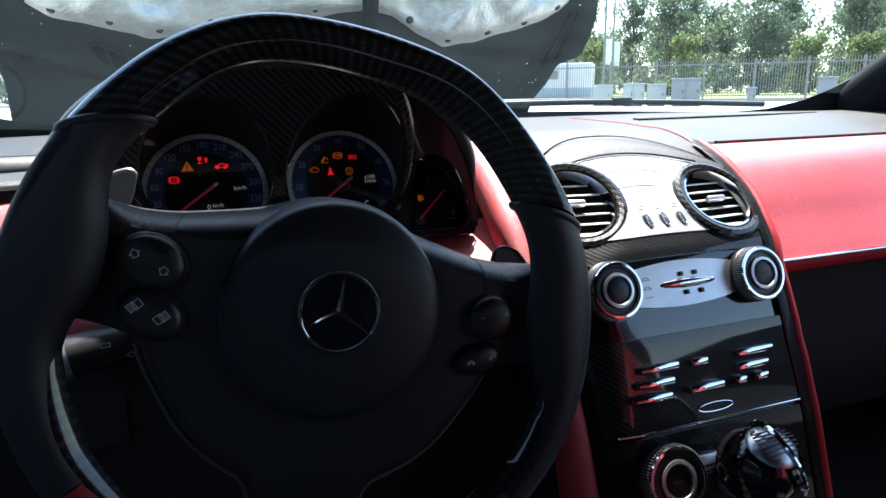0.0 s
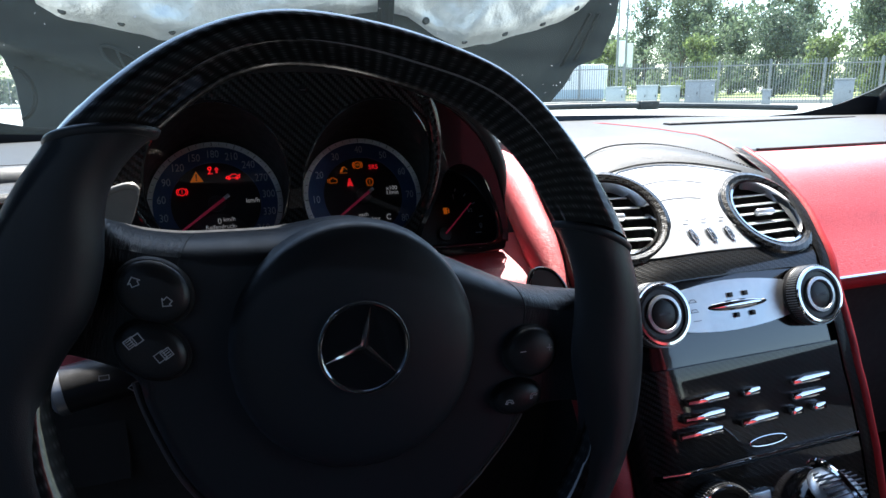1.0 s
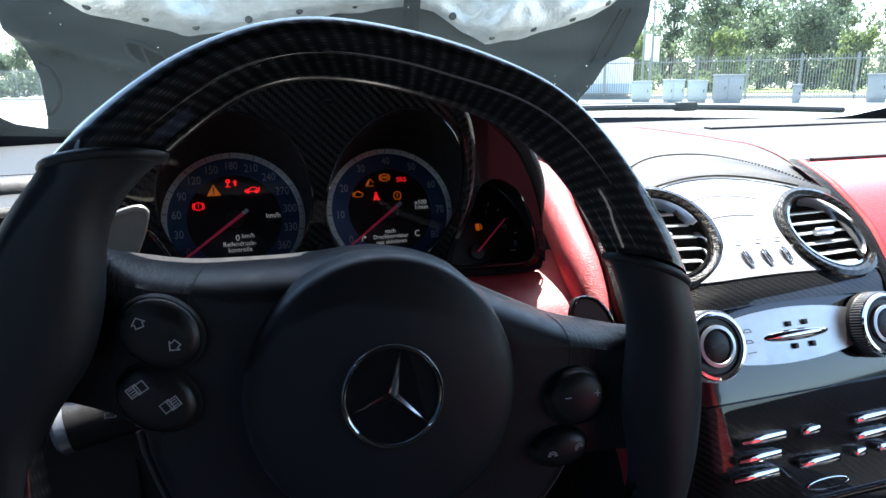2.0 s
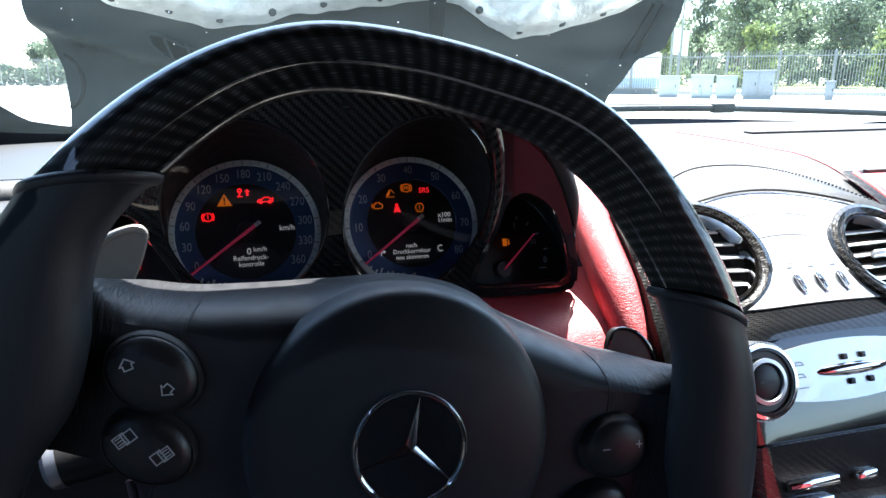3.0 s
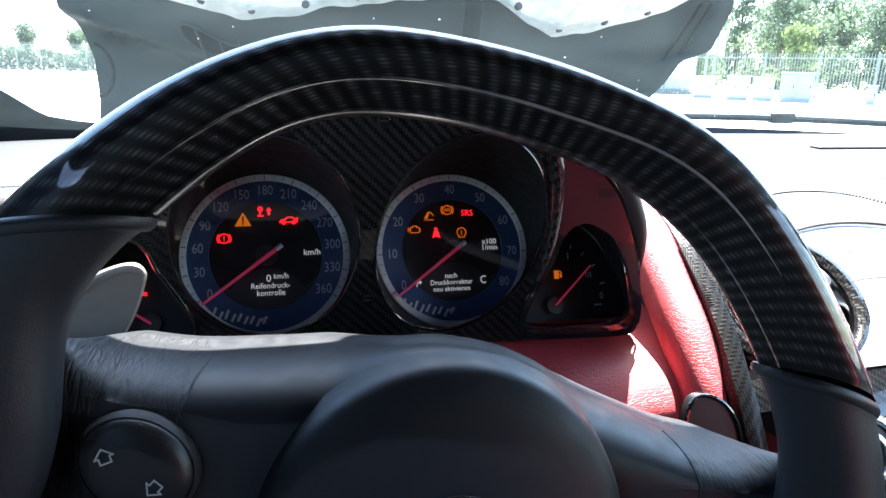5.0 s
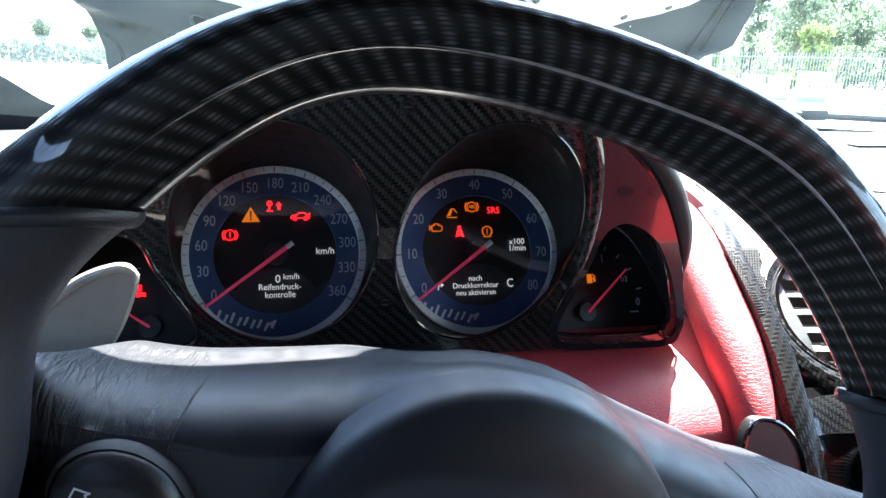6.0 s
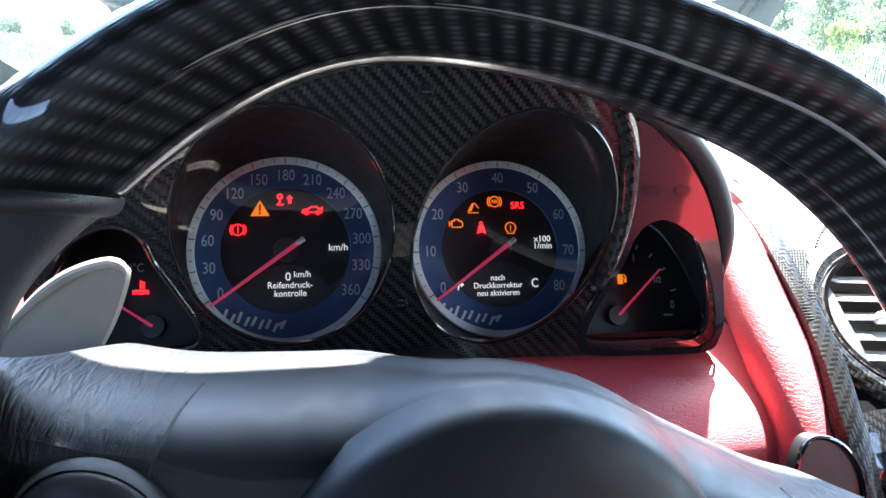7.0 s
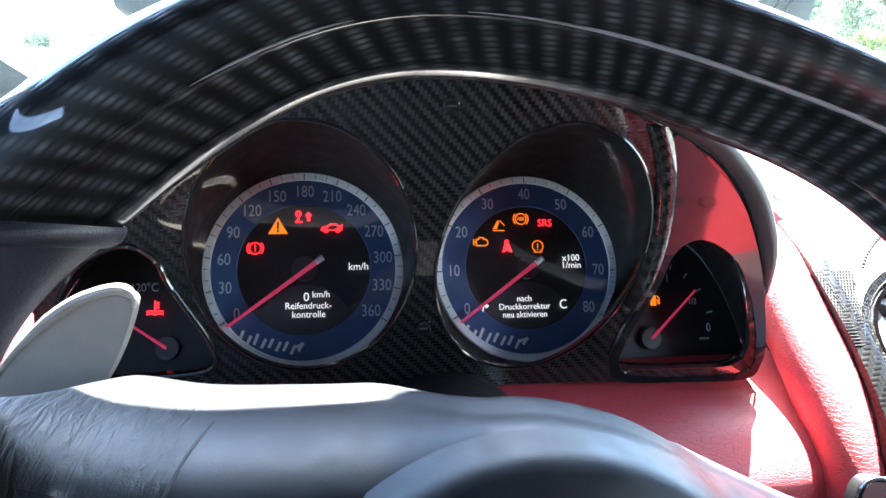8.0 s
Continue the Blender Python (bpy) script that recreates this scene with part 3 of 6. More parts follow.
def build_wheel():
    w = thing("steering_wheel", WHEEL, "black leather steering wheel with carbon-fibre crown, slightly turned", "steering wheel")
    part("carbon_crown", rim_piece(-57, 57, CARBON_SECTION, 110, lambda a: 6.0 * a / 57, warp=crest), "carbon", w, "lacquered carbon-fibre upper rim", sharp=60)
    # thin grey tubes on the crease: its highlight put into shape and colour
    for a0, a1, thick in ((-22, 40, 0.0006), (-42, -30, 0.0003)):
        line = []
        for k in range(49):
            a = a0 + (a1 - a0) * k / 48
            aa = a - 6.0 * a / 57 * 0.30
            ro, ri = radius(aa, OUTER), radius(aa, INNER)
            r = (ro + ri) / 2 - (ro - ri) / 2 * (0.298 - crest(a) * (1 - 0.298 ** 2))
            line.append((r * math.sin(radians(aa)), r * math.cos(radians(aa)), 0.826 * 0.0165))
        part("ridge_glint", tube(line, [thick * min(1.0, 0.12 + 0.07 * min(k, 48 - k)) for k in range(49)], 8), "ridge", w, "thin grey line painted as the highlight on the rim's crease")
    lip = lambda a: 1.0 + 0.05 * (1 - smoothstep(57.5, 61, abs(a)))  # noqa: E731
    for side in (-1, 1):
        part("bead", rim_piece(side * 56.8, side * 59.2, ROUND_SECTION, 10, lambda a: side * 6.0, lambda a: 1.03 + 0.10 * math.sin(math.pi * min(1, max(0, (abs(a) - 56.8) / 2.4))) ** 0.7, 0.0172), "wheel_leather", w, "rolled leather bead at the joint", sharp=60)
        part("grip", rim_piece(side * 57.4, side * 130, ROUND_SECTION, 60, lambda a: side * 6.0 * (1 - smoothstep(60, 95, abs(a))), lip, 0.0172), "wheel_leather", w, "black leather grip", sharp=60)
    part("lower_rim", rim_piece(130.3, 229.7, ROUND_SECTION, 60, half=0.0165), "red_low", w, "red leather lower rim", sharp=60)
    # carbon inlays on the inner edge of the lower grips
    for side in (-1, 1):
        rows, uvs = [], []
        for k in range(41):
            a = 97 + 52 * k / 40
            fat = math.sin(math.pi * min(1, max(0.02, k / 40))) ** 0.6
            row, uv = [], []
            for j in range(11):
                b = math.pi * (j / 10 - 0.5)
                r = interp(side * a, INNER) + 0.004 - 0.0085 * fat * math.cos(b) + 0.004 * fat * abs(math.sin(b))
                row.append((side * r * math.sin(radians(a)), r * math.cos(radians(a)), 0.0115 * fat * math.sin(b) + 0.003))
                uv.append((a * 0.0028, j * 0.0024))
            rows.append(row)
            uvs.append(uv)
        part("grip_inlay", thicken(grid(rows, uvs=uvs), -0.001), "carbon", w, "glossy carbon inlay")
    whole = wheel_pad(lambda u, v: True)
    over = BVHTree.FromBMesh(whole)
    whole.free()
    part("airbag_cover", wheel_pad(lambda u, v: abs(u) < 0.106 or v < -0.045), "pad", w, "dark soft plastic airbag cover", sharp=28)
    part("centre_disc", lathe([(0.0, 0.0082), (0.02, 0.0080), (0.04, 0.0063), (0.055, 0.0042), (0.064, 0.0022), (0.0685, 0.0004), (0.0708, -0.0018), (0.0722, -0.0050), (0.0735, -0.0095), (0.0748, -0.0140)], 96), "pad", w, "raised round centre of the airbag cover", sharp=60)
    part("spoke", wheel_pad(lambda u, v: u >= 0.106 and v >= -0.045), "spoke_leather", w, "leather-covered spoke", sharp=50)
    part("spoke", wheel_pad(lambda u, v: u <= -0.106 and v >= -0.045), "spoke_leather", w, "leather-covered spoke", sharp=50)
    for side in (-1, 1):
        pts = []
        for k in range(30):
            y = 0.0500 - 0.0026 * k
            x = interp(y, [(-0.03, 0.1068), (0.0, 0.1073), (0.02, 0.1070), (0.035, 0.1060), (0.046, 0.1040), (0.051, 0.1010)])
            spot = over.ray_cast(Vector((side * x, y, 0.1)), Vector((0, 0, -1)))[0]
            if spot is not None:
                pts.append(spot)
        part("seam", tube(pts, 0.0005, 6), "matt", w, "dark seam")
        # silver edging of the lower spoke
        edge = [(side * x, y, -0.022) for x, y in ((0.1185, -0.036), (0.1130, -0.048), (0.1005, -0.068), (0.0870, -0.0865), (0.0725, -0.1003), (0.0555, -0.111), (0.0428, -0.1185), (0.0370, -0.131), (0.0345, -0.150), (0.0345, -0.165))]
        part("spoke_trim", tube(smooth_line(edge, 5), 0.0020, 8), "trim_grey", w, "thin satin grey edging")
    # emblem: ring and three tapering rays
    badge = part("emblem", lathe([(0.0, 0.0086), (0.0245, 0.0086), (0.0250, 0.004)], 56), "gloss", w, "round black emblem with a chrome ring and three rays")
    ring = [[((0.0255 + 0.0014 * math.cos(b)) * math.sin(a), (0.0255 + 0.0014 * math.cos(b)) * math.cos(a), 0.0088 + 0.0016 * math.sin(b)) for b in (2 * math.pi * j / 10 for j in range(10))]
            for a in (2 * math.pi * k / 64 for k in range(64))]
    part("ring", grid(ring, closed_u=True, closed_v=True), "chrome", badge)
    for k in range(3):
        a = radians(120 * k)
        ray = bmesh.new()
        tip, mid = ray.verts.new((0, 0.0248, 0.0088)), ray.verts.new((0, 0, 0.0118))
        left, right = ray.verts.new((-0.0024, 0.0014, 0.0086)), ray.verts.new((0.0024, 0.0014, 0.0086))
        ray.faces.new((tip, left, mid))
        ray.faces.new((tip, mid, right))
        part("ray", moved(ray, Matrix.Rotation(-a, 4, "Z")), "chrome", badge, sharp=5)
    # push buttons with printed signs
    arrow = [(-0.5, -0.45), (-0.5, 0.15), (-0.85, 0.15), (0, 0.95), (0.85, 0.15), (0.5, 0.15), (0.5, -0.45), (-0.5, -0.45)]
    sheet = [(-0.5, -0.5), (0.5, -0.5), (0.5, 0.5), (-0.5, 0.5), (-0.5, -0.5)]
    handset = [(-0.9, -0.3), (-0.6, 0.25), (0, 0.45), (0.6, 0.25), (0.9, -0.3), (0.5, -0.4), (0.35, 0.0), (-0.35, 0.0), (-0.5, -0.4), (-0.9, -0.3)]
    kinds = (
        ((-0.115, 0.0162), 0.0200, 0.0160, -25, "left arrow button", [shifted(arrow, -0.0098, 0.0032, 0.0036, 0.55), shifted(arrow, 0.0076, -0.0042, 0.0036, 2.6)]),
        ((-0.1112, -0.0155), 0.0195, 0.0145, -22, "page button", [shifted(sheet, -0.0108, 0.0036, 0.0048, 0.80), shifted(sheet, -0.0080, 0.0058, 0.0048, 0.80), *[shifted([(-0.3, h), (0.3, h)], -0.0108, 0.0036, 0.0048, 0.80) for h in (-0.28, 0.0, 0.28)], *[shifted([(-0.3, h), (0.3, h)], 0.0078, 0.0, 0.0048, 0.80) for h in (-0.28, 0.0, 0.28)], shifted(sheet, 0.0050, -0.0020, 0.0048, 0.80), shifted(sheet, 0.0078, 0.0, 0.0048, 0.80)]),
        ((0.1125, 0.0070), 0.0178, 0.0158, 22, "volume button", [[(-0.0100, -0.0010), (-0.0066, -0.0002)], [(0.0080, 0.0040), (0.0112, 0.0046)], [(0.0099, 0.0026), (0.0093, 0.0060)]]),
        ((0.1070, -0.0228), 0.0165, 0.0105, 18, "telephone button", [shifted(handset, -0.0076, -0.0030, 0.0030, 0.2), shifted(handset, 0.0080, 0.0028, 0.0030, 0.7)]),
    )
    for (cx, cy), rx, ry, turn, label, signs in kinds:
        top = pad_height(cx, cy) + 0.010
        b = part("button", moved(lathe([(0.0, 0.0), (0.4, -0.0004), (0.75, -0.0014), (0.92, -0.0030), (1.0, -0.0055), (1.0, -0.016)], 40, rx, ry), Matrix.Translation((cx, cy, top)) @ Matrix.Rotation(radians(turn), 4, "Z")),
                 "plastic", w, "black oval " + label, sharp=50)
        part("sign", moved(strokes(signs, 0.00055, 0.0), Matrix.Translation((cx, cy, top + 0.0002))), "icon", b, "pale grey printed sign")
        part("surround", moved(lathe([(1.0, -0.0045), (1.07, -0.0065), (1.10, -0.013)], 40, rx, ry), Matrix.Translation((cx, cy, top)) @ Matrix.Rotation(radians(turn), 4, "Z")), "matt", b)
    # shift paddles behind the spokes
    left = [(-0.176, 0.0386), (-0.168, 0.0553), (-0.1583, 0.0676), (-0.1474, 0.0745), (-0.1415, 0.0742), (-0.1398, 0.0700), (-0.1408, 0.0555), (-0.1445, 0.0412), (-0.152, 0.026), (-0.174, 0.028)]
    right = [(0.1385, 0.0555), (0.1432, 0.0635), (0.1568, 0.0628), (0.1690, 0.0528), (0.1765, 0.0361), (0.176, 0.024), (0.150, 0.022), (0.1405, 0.035)]
    for shape, mat, label in ((left, "paddle", "satin grey shift paddle with a paler, lit-looking edge"), (right, "plastic", "dark shift paddle")):
        loop = smooth_loop(shape, 5)
        p = part("shift_paddle", plate(loop, (), -0.075, 0.006), mat, w, label)
        # paler tube on the upper edge only: the lit edge put into the colour
        if mat == "paddle":
            part("edge", tube([(x, y, -0.0750) for x, y in loop[:26]], [0.0021 * min(1.0, 0.3 + 0.1 * min(k, 25 - k)) for k in range(26)], 10), "paddle_edge", p, "rounded edge, its lit top painted paler")
        else:
            part("edge", tube([(x, y, -0.0745) for x, y in loop + loop[:1]], 0.0012, 8, caps=False), "gloss", p)
        cx = sum(x for x, _ in shape) / len(shape)
        part("arm", box((0.03, 0.024, 0.006), (cx * 0.88, 0.022, -0.070), 0.002), "plastic", p)
    return w


build_wheel()

# steering column shroud and stalk
column = thing("steering_column", WHEEL @ Matrix.Rotation(radians(14), 4, "Z"), "black plastic steering column shroud", "column")
part("shroud", lathe([(0.0, -0.048), (0.040, -0.066), (0.046, -0.072), (0.0485, -0.11), (0.050, -0.19), (0.0, -0.19)], 40), "plastic", column, sharp=50)
stalk = thing("indicator_stalk", pose(-0.06, 0.105, 0.762), "black plastic indicator stalk with a bright end", "stalk")
STALK = [(-0.05, 0.112, 0.774), (-0.10, 0.103, 0.768), (-0.14, 0.096, 0.764), (-0.176, 0.090, 0.760)]
REACH = Vector((-0.07, -0.40, 0.94))
STALK = [REACH + (Vector(p) - REACH) * 1.04 for p in STALK]
part("lever", tube(smooth_line(STALK, 6), [0.010 + 0.006 * smoothstep(0, 8, k) for k in range(19)], 16), "plastic", stalk, world_space=True, sharp=50)
part("end_cap", tube([REACH + (Vector(p) - REACH) * 1.04 for p in ((-0.1755, 0.0902, 0.760), (-0.181, 0.0895, 0.7592), (-0.1835, 0.0892, 0.7588))], [0.0163, 0.016, 0.013], 16), "alloy", stalk, "bright end cap", world_space=True)
for k, x in enumerate((-0.118, -0.135, -0.150)):
    q = moved(strokes([shifted([(-1, -0.5), (1, -0.5), (1, 0.5), (-1, 0.5), (-1, -0.5)] if k != 1 else [(-1, 0), (0, 0.7), (1, 0), (0, -0.7), (-1, 0)], 0, 0, 0.0030)], 0.0006),
              axes(REACH + (Vector((x, 0.0985 - 0.0165 - (x + 0.118) * -0.2, 0.7705 if k != 1 else 0.760)) - REACH) * 1.04, (1, 0, 0), UP, TO_DRIVER))
    part("sign", q, "icon", stalk, "pale grey printed sign", world_space=True)

# ---- the instrument cluster ----
DIAL_UP = Vector((0, 0.404, 0.915)).normalized()
DIAL_OUT = Vector((0, -0.915, 0.404)).normalized()
CLUSTER = axes((0, 0.2442, 0.8491), (1, 0, 0), DIAL_UP, DIAL_OUT)
cluster = thing("instrument_cluster", CLUSTER, "carbon-fibre instrument cluster with two blue dials and lit warning lamps", "instrument cluster")
# the bezel stands nearly upright in front of the dials, which lean back
BEZ = axes((0, 0.192, 0.834), (1, 0, 0), (0, -0.0995, 0.99504), (0, -0.99504, -0.0995))
TO_BEZ = CLUSTER.inverted() @ BEZ
BEZEL = [(0.1811, -0.031), (0.170, -0.0396), (0.10, -0.0385), (0.0, -0.037), (-0.12, -0.034), (-0.185, -0.031), (-0.198, -0.02), (-0.196, 0.01), (-0.19, 0.04), (-0.175, 0.07), (-0.15, 0.095),
         (-0.11, 0.115), (-0.05, 0.125), (0.0, 0.127), (0.05, 0.122), (0.09, 0.110), (0.127, 0.0925), (0.1496, 0.0715), (0.1633, 0.0465), (0.1723, 0.0205), (0.1795, -0.0141)]
WELL_L = ellipse(-0.0707, 0.0409, 0.0547, 0.0643, 72)
WELL_R = [(x + 0.15 * (y - 0.039), y) for x, y in ellipse(0.0492, 0.039, 0.0545, 0.0662, 72)]
FUEL = smooth_loop([(0.1111, 0.025), (0.1152, 0.038), (0.1225, 0.0458), (0.134, 0.047), (0.1504, 0.037), (0.1607, 0.0205), (0.1684, -0.0003), (0.1724, -0.0213), (0.166, -0.0291), (0.1474, -0.0303), (0.1035, -0.0285), (0.0934, -0.0213), (0.0953, -0.0095), (0.1034, 0.0084)], 5)
TEMP = [(-x - 0.0225, y * 0.9 + 0.003) for x, y in reversed(FUEL)]
part("bezel", moved(plate(smooth_loop(BEZEL, 5), (WELL_L, WELL_R, FUEL, TEMP), 0.0, 0.004), TO_BEZ), "carbon_fine", cluster, "glossy carbon-fibre bezel")
for loop, r in ((WELL_L, 0.0009), (WELL_R, 0.0009), (FUEL, 0.0014), (TEMP, 0.0014)):
    part("lip", moved(tube([(x, y, 0.0002) for x, y in loop + loop[:1]], r, 8, caps=False), TO_BEZ), "gloss", cluster)


def well(front, back, name):
    """Dark wall from an opening of the bezel back to a dial; both loops in the dials' space."""
    rows = []
    for k in range(9):
        t = k / 8
        rows.append([Vector(a).lerp(Vector(b), t) for a, b in zip(front, back)])
    part(name, grid(rows, closed_u=True), "well", cluster, "black well wall", sharp=50)


def in_front(loop, off=-0.0012):
    return [TO_BEZ @ Vector((x, y, off)) for x, y in loop]


def straight_back(loop, floor, grow=1.0):
    """The loop carried straight back from the bezel to a floor above the dials' plane."""
    back = (CLUSTER.to_3x3().inverted() @ Vector((0, 0.98, -0.2))).normalized()
    pts = [p + back * ((floor - p.z) / back.z) for p in in_front(loop)]
    sign_ = 1 if pts[0].x > 0 else -1
    inner_x, top_y = min(p.x * sign_ for p in pts), max(p.y for p in pts)
    return [Vector((sign_ * (inner_x + (p.x * sign_ - inner_x) * grow), top_y - (top_y - p.y) * (0.4 + 0.6 * grow), p.z)) for p in pts]


well(in_front(WELL_L), [(x, y, -0.0006) for x, y in ellipse(-0.0743, 0.0008, 0.0565, 0.0565, 72)], "dial_well")
well(in_front(WELL_R), [(x, y, -0.0006) for x, y in ellipse(0.0562, -0.0005, 0.0560, 0.0560, 72)], "dial_well")
GAUGE = Matrix.Translation((-0.0004, -0.0004, 0.003)) @ Matrix.Diagonal((0.992, 0.992, 1, 1))
well(in_front(FUEL), straight_back(FUEL, 0.0022, 1.22), "gauge_well")
well(in_front(TEMP), straight_back(TEMP, 0.0022, 1.22), "gauge_well")
# smooth dark lens round the fuel gauge
LENS_UP = 4.0
COVER = [(0.112, 0.100), (0.1052, 0.0975), (0.1078, 0.0850), (0.1112, 0.0686), (0.1118, 0.047), (0.1075, 0.028), (0.0985, 0.0065), (0.0900, -0.0110), (0.0885, -0.0225), (0.0950, -0.0315), (0.13, -0.0335),
         (0.168, -0.0335), (0.1762, -0.0245), (0.1765, -0.0100), (0.1695, 0.0205), (0.1605, 0.0460), (0.1470, 0.0700), (0.125, 0.0905)]
part("lens_cover", moved(plate(smooth_loop(COVER, 5), (FUEL,), 0.0, 0.0012), TO_BEZ @ Matrix.Translation((0, 0.035, 0.0066)) @ Matrix.Rotation(radians(-LENS_UP), 4, "X") @ Matrix.Translation((0, -0.035, 0))), "gloss", cluster, "glossy black lens round the fuel gauge")
rim_line = smooth_line([(x, y, 0.0022) for x, y in ((0.1812, -0.0295), (0.1800, -0.0141), (0.1727, 0.0205), (0.1637, 0.0465), (0.1500, 0.0715), (0.1274, 0.0925), (0.09, 0.110))], 8)
part("bright_edge", moved(tube(rim_line, 0.0009, 8), TO_BEZ), "gloss", cluster, "polished edge of the bezel")
# carbon rib between the rev counter and the lens
rib_rows, rib_uv = [], []
rib_line = smooth_line([(0.0935, 0.1045, 0.0120), (0.0985, 0.094, 0.0105), (0.1025, 0.080, 0.0093), (0.1045, 0.062, 0.0080), (0.1040, 0.044, 0.0072), (0.1010, 0.026, 0.0062), (0.0955, 0.010, 0.0050)], 5)
for k, p in enumerate(rib_line):
    w, low = p.z, 0.0070 - 0.07 * (p.y - 0.035)
    rib_rows.append([(p.x + w * f, p.y, h) for f, h in ((0.0, 0.0005), (0.10, low * 0.75), (0.35, low + 0.0012), (0.75, low + 0.0014), (1.0, low))])
    rib_uv.append([(w * f, 0.0035 * k) for f in (0, 0.15, 0.4, 0.75, 1)])
part("rib", moved(grid(rib_rows, uvs=rib_uv), TO_BEZ), "carbon_fine", cluster, "carbon rib beside the rev counter", sharp=60)
# clear covers over the two dials
for loop in (WELL_L, WELL_R):
    cx, cy = sum(x for x, _ in loop) / 72, sum(y for _, y in loop) / 72
    small = [((x - cx) * 0.985, (y - cy) * 0.985) for x, y in loop]
    cover = part("dial_glass", moved(plate(small, (), 0.0, 0.0), TO_BEZ @ Matrix.Translation((cx, cy, -0.0075)) @ Matrix.Rotation(radians(-LENS_UP), 4, "X")), "clear", cluster, "clear dial cover")
    cover.visible_shadow = False
for x, y in ((-0.0015, 0.1123), (-0.0114, -0.0008)):
    screw = part("screw", moved(lathe([(0.0, 0.0012), (0.0026, 0.0014), (0.0038, 0.0010), (0.0042, -0.0005)], 24, loc=(x, y, 0)), TO_BEZ), "gloss", cluster, "small dark screw head")
    part("slot", moved(box((0.0042, 0.0007, 0.0005), (x, y, 0.0016)), TO_BEZ), "matt", screw)


def at_angle(cx, cy, r, deg):
    return cx + r * math.sin(radians(deg)), cy + r * math.cos(radians(deg))


def build_dial(name, label, cx, cy, R, numbers, a0, a1, minor, needle_tail, needle_tip):
    face = part(name, lathe([(0.0, 0.0), (R * 0.995, 0.0), (R * 0.995, -0.003)], 72, loc=(cx, cy, 0)), "dial", cluster, label)
    part("blue_band", lathe([(R * 0.672, 0.0012), (R * 0.68, 0.0016), (R * 0.938, 0.0016), (R * 0.94, 0.0)], 96, loc=(cx, cy, 0)), "dial_blue", face, "blue dial band")
    part("outer_ring", lathe([(R * 0.930, 0.0012), (R * 0.938, 0.0026), (R * 1.005, 0.0030), (R * 1.016, 0.0022), (R * 1.016, -0.002)], 96, loc=(cx, cy, 0)), "dial_ring", face, "silver scale ring", sharp=20)
    # display window in the lower part of the dark middle
    low = [at_angle(cx, cy, R * 0.665, a) for a in range(118, 243, 6)]
    arch = [at_angle(cx, cy - R * 0.66, R * 0.50, a) for a in range(-60, 61, 8)]
    arch = [p for p in arch if math.hypot(p[0] - cx, p[1] - cy) < R * 0.66]
    part("display", plate(low + arch, (), 0.0008, 0.0006), "dial_grey", face, "dim grey display window")
    part("pivot", lathe([(0.0, 0.0032), (R * 0.12, 0.0030), (R * 0.13, 0.0022), (R * 0.13, 0.0)], 32, loc=(cx, cy, 0)), "dial_grey", face)
    n = len(numbers)
    marks = bmesh.new()
    for k in range((n - 1) * minor + 1):
        a = a0 + (a1 - a0) * k / ((n - 1) * minor)
        wide = 0.0006 if k % minor == 0 else 0.00035
        inner = R * (0.94 if k % minor == 0 else 0.955)
        p, q = at_angle(cx, cy, inner, a), at_angle(cx, cy, R * 0.992, a)
        one = strokes([[p, q]], wide, 0.0033)
        me = bpy.data.meshes.new("tmp")
        one.to_mesh(me)
        one.free()
        marks.from_mesh(me)
        bpy.data.meshes.remove(me)
    part("scale", marks, "tick_dark", face)
    for k, word in enumerate(numbers):
        a = a0 + (a1 - a0) * k / (n - 1)
        x, y = at_angle(cx, cy, R * 0.808, a)
        part("numeral", text(word, 0.0096, (x, y, 0.0019), narrow=0.78), "numeral", face)
    p, q = Vector((*needle_tail, 0.0062)), Vector((*needle_tip, 0.0062))
    d = (q - p).normalized()
    side = Vector((-d.y, d.x, 0))
    bm = bmesh.new()
    for zz in (0.0050, 0.0064):
        for pt, ww in ((p, 0.0013), (q, 0.0007)):
            for s in (-1, 1):
                c = pt + side * s * ww
                bm.verts.new((c.x, c.y, zz))
    bm.verts.ensure_lookup_table()
    for f in ((0, 1, 3, 2), (4, 6, 7, 5), (0, 2, 6, 4), (1, 5, 7, 3), (0, 4, 5, 1), (2, 3, 7, 6)):
        bm.faces.new([bm.verts[k] for k in f])
    nd = part("needle", bm, "needle", face, "thin red needle")
    tailend = p + d * 0.005
    part("needle_tail", tube([(p.x, p.y, 0.0064), (tailend.x, tailend.y, 0.0064)], 0.0017, 8), "dial_ring", nd)
    return face


KM = 0.1112 / 350


def left_at(px, py):
    return -0.0743 + (px - 537) * KM + 0.00006 * (py - 480) * 0.2, 0.0008 - (py - 480) * KM * 1.03


def right_at(px, py):
    return 0.0562 + (px - 928) * KM * 1.08, -0.0005 - (py - 476) * KM * 1.06


speedo = build_dial("speedometer", "speedometer dial with blue band, numbers to 360 and a red needle", -0.0743, 0.0008, 0.0556,
                    [str(30 * k) for k in range(13)], -124, 124, 3, left_at(571, 462), left_at(402, 578))
revs = build_dial("rev_counter", "rev counter dial with blue band, numbers to 80 and a red needle", 0.0562, -0.0005, 0.0550,
                  [str(10 * k) for k in range(9)], -123, 124, 4, right_at(953, 462), right_at(806, 571))
# closer white marks at the high end of the rev counter
red_zone = [[at_angle(0.0562, -0.0005, 0.0518, a), at_angle(0.0562, -0.0005, 0.0545, a)] for a in (92, 95, 98, 101, 104, 107, 110, 113, 116, 119, 122)]
part("limit_scale", strokes(red_zone, 0.0011, 0.0035), "numeral", revs, "white limit marks")


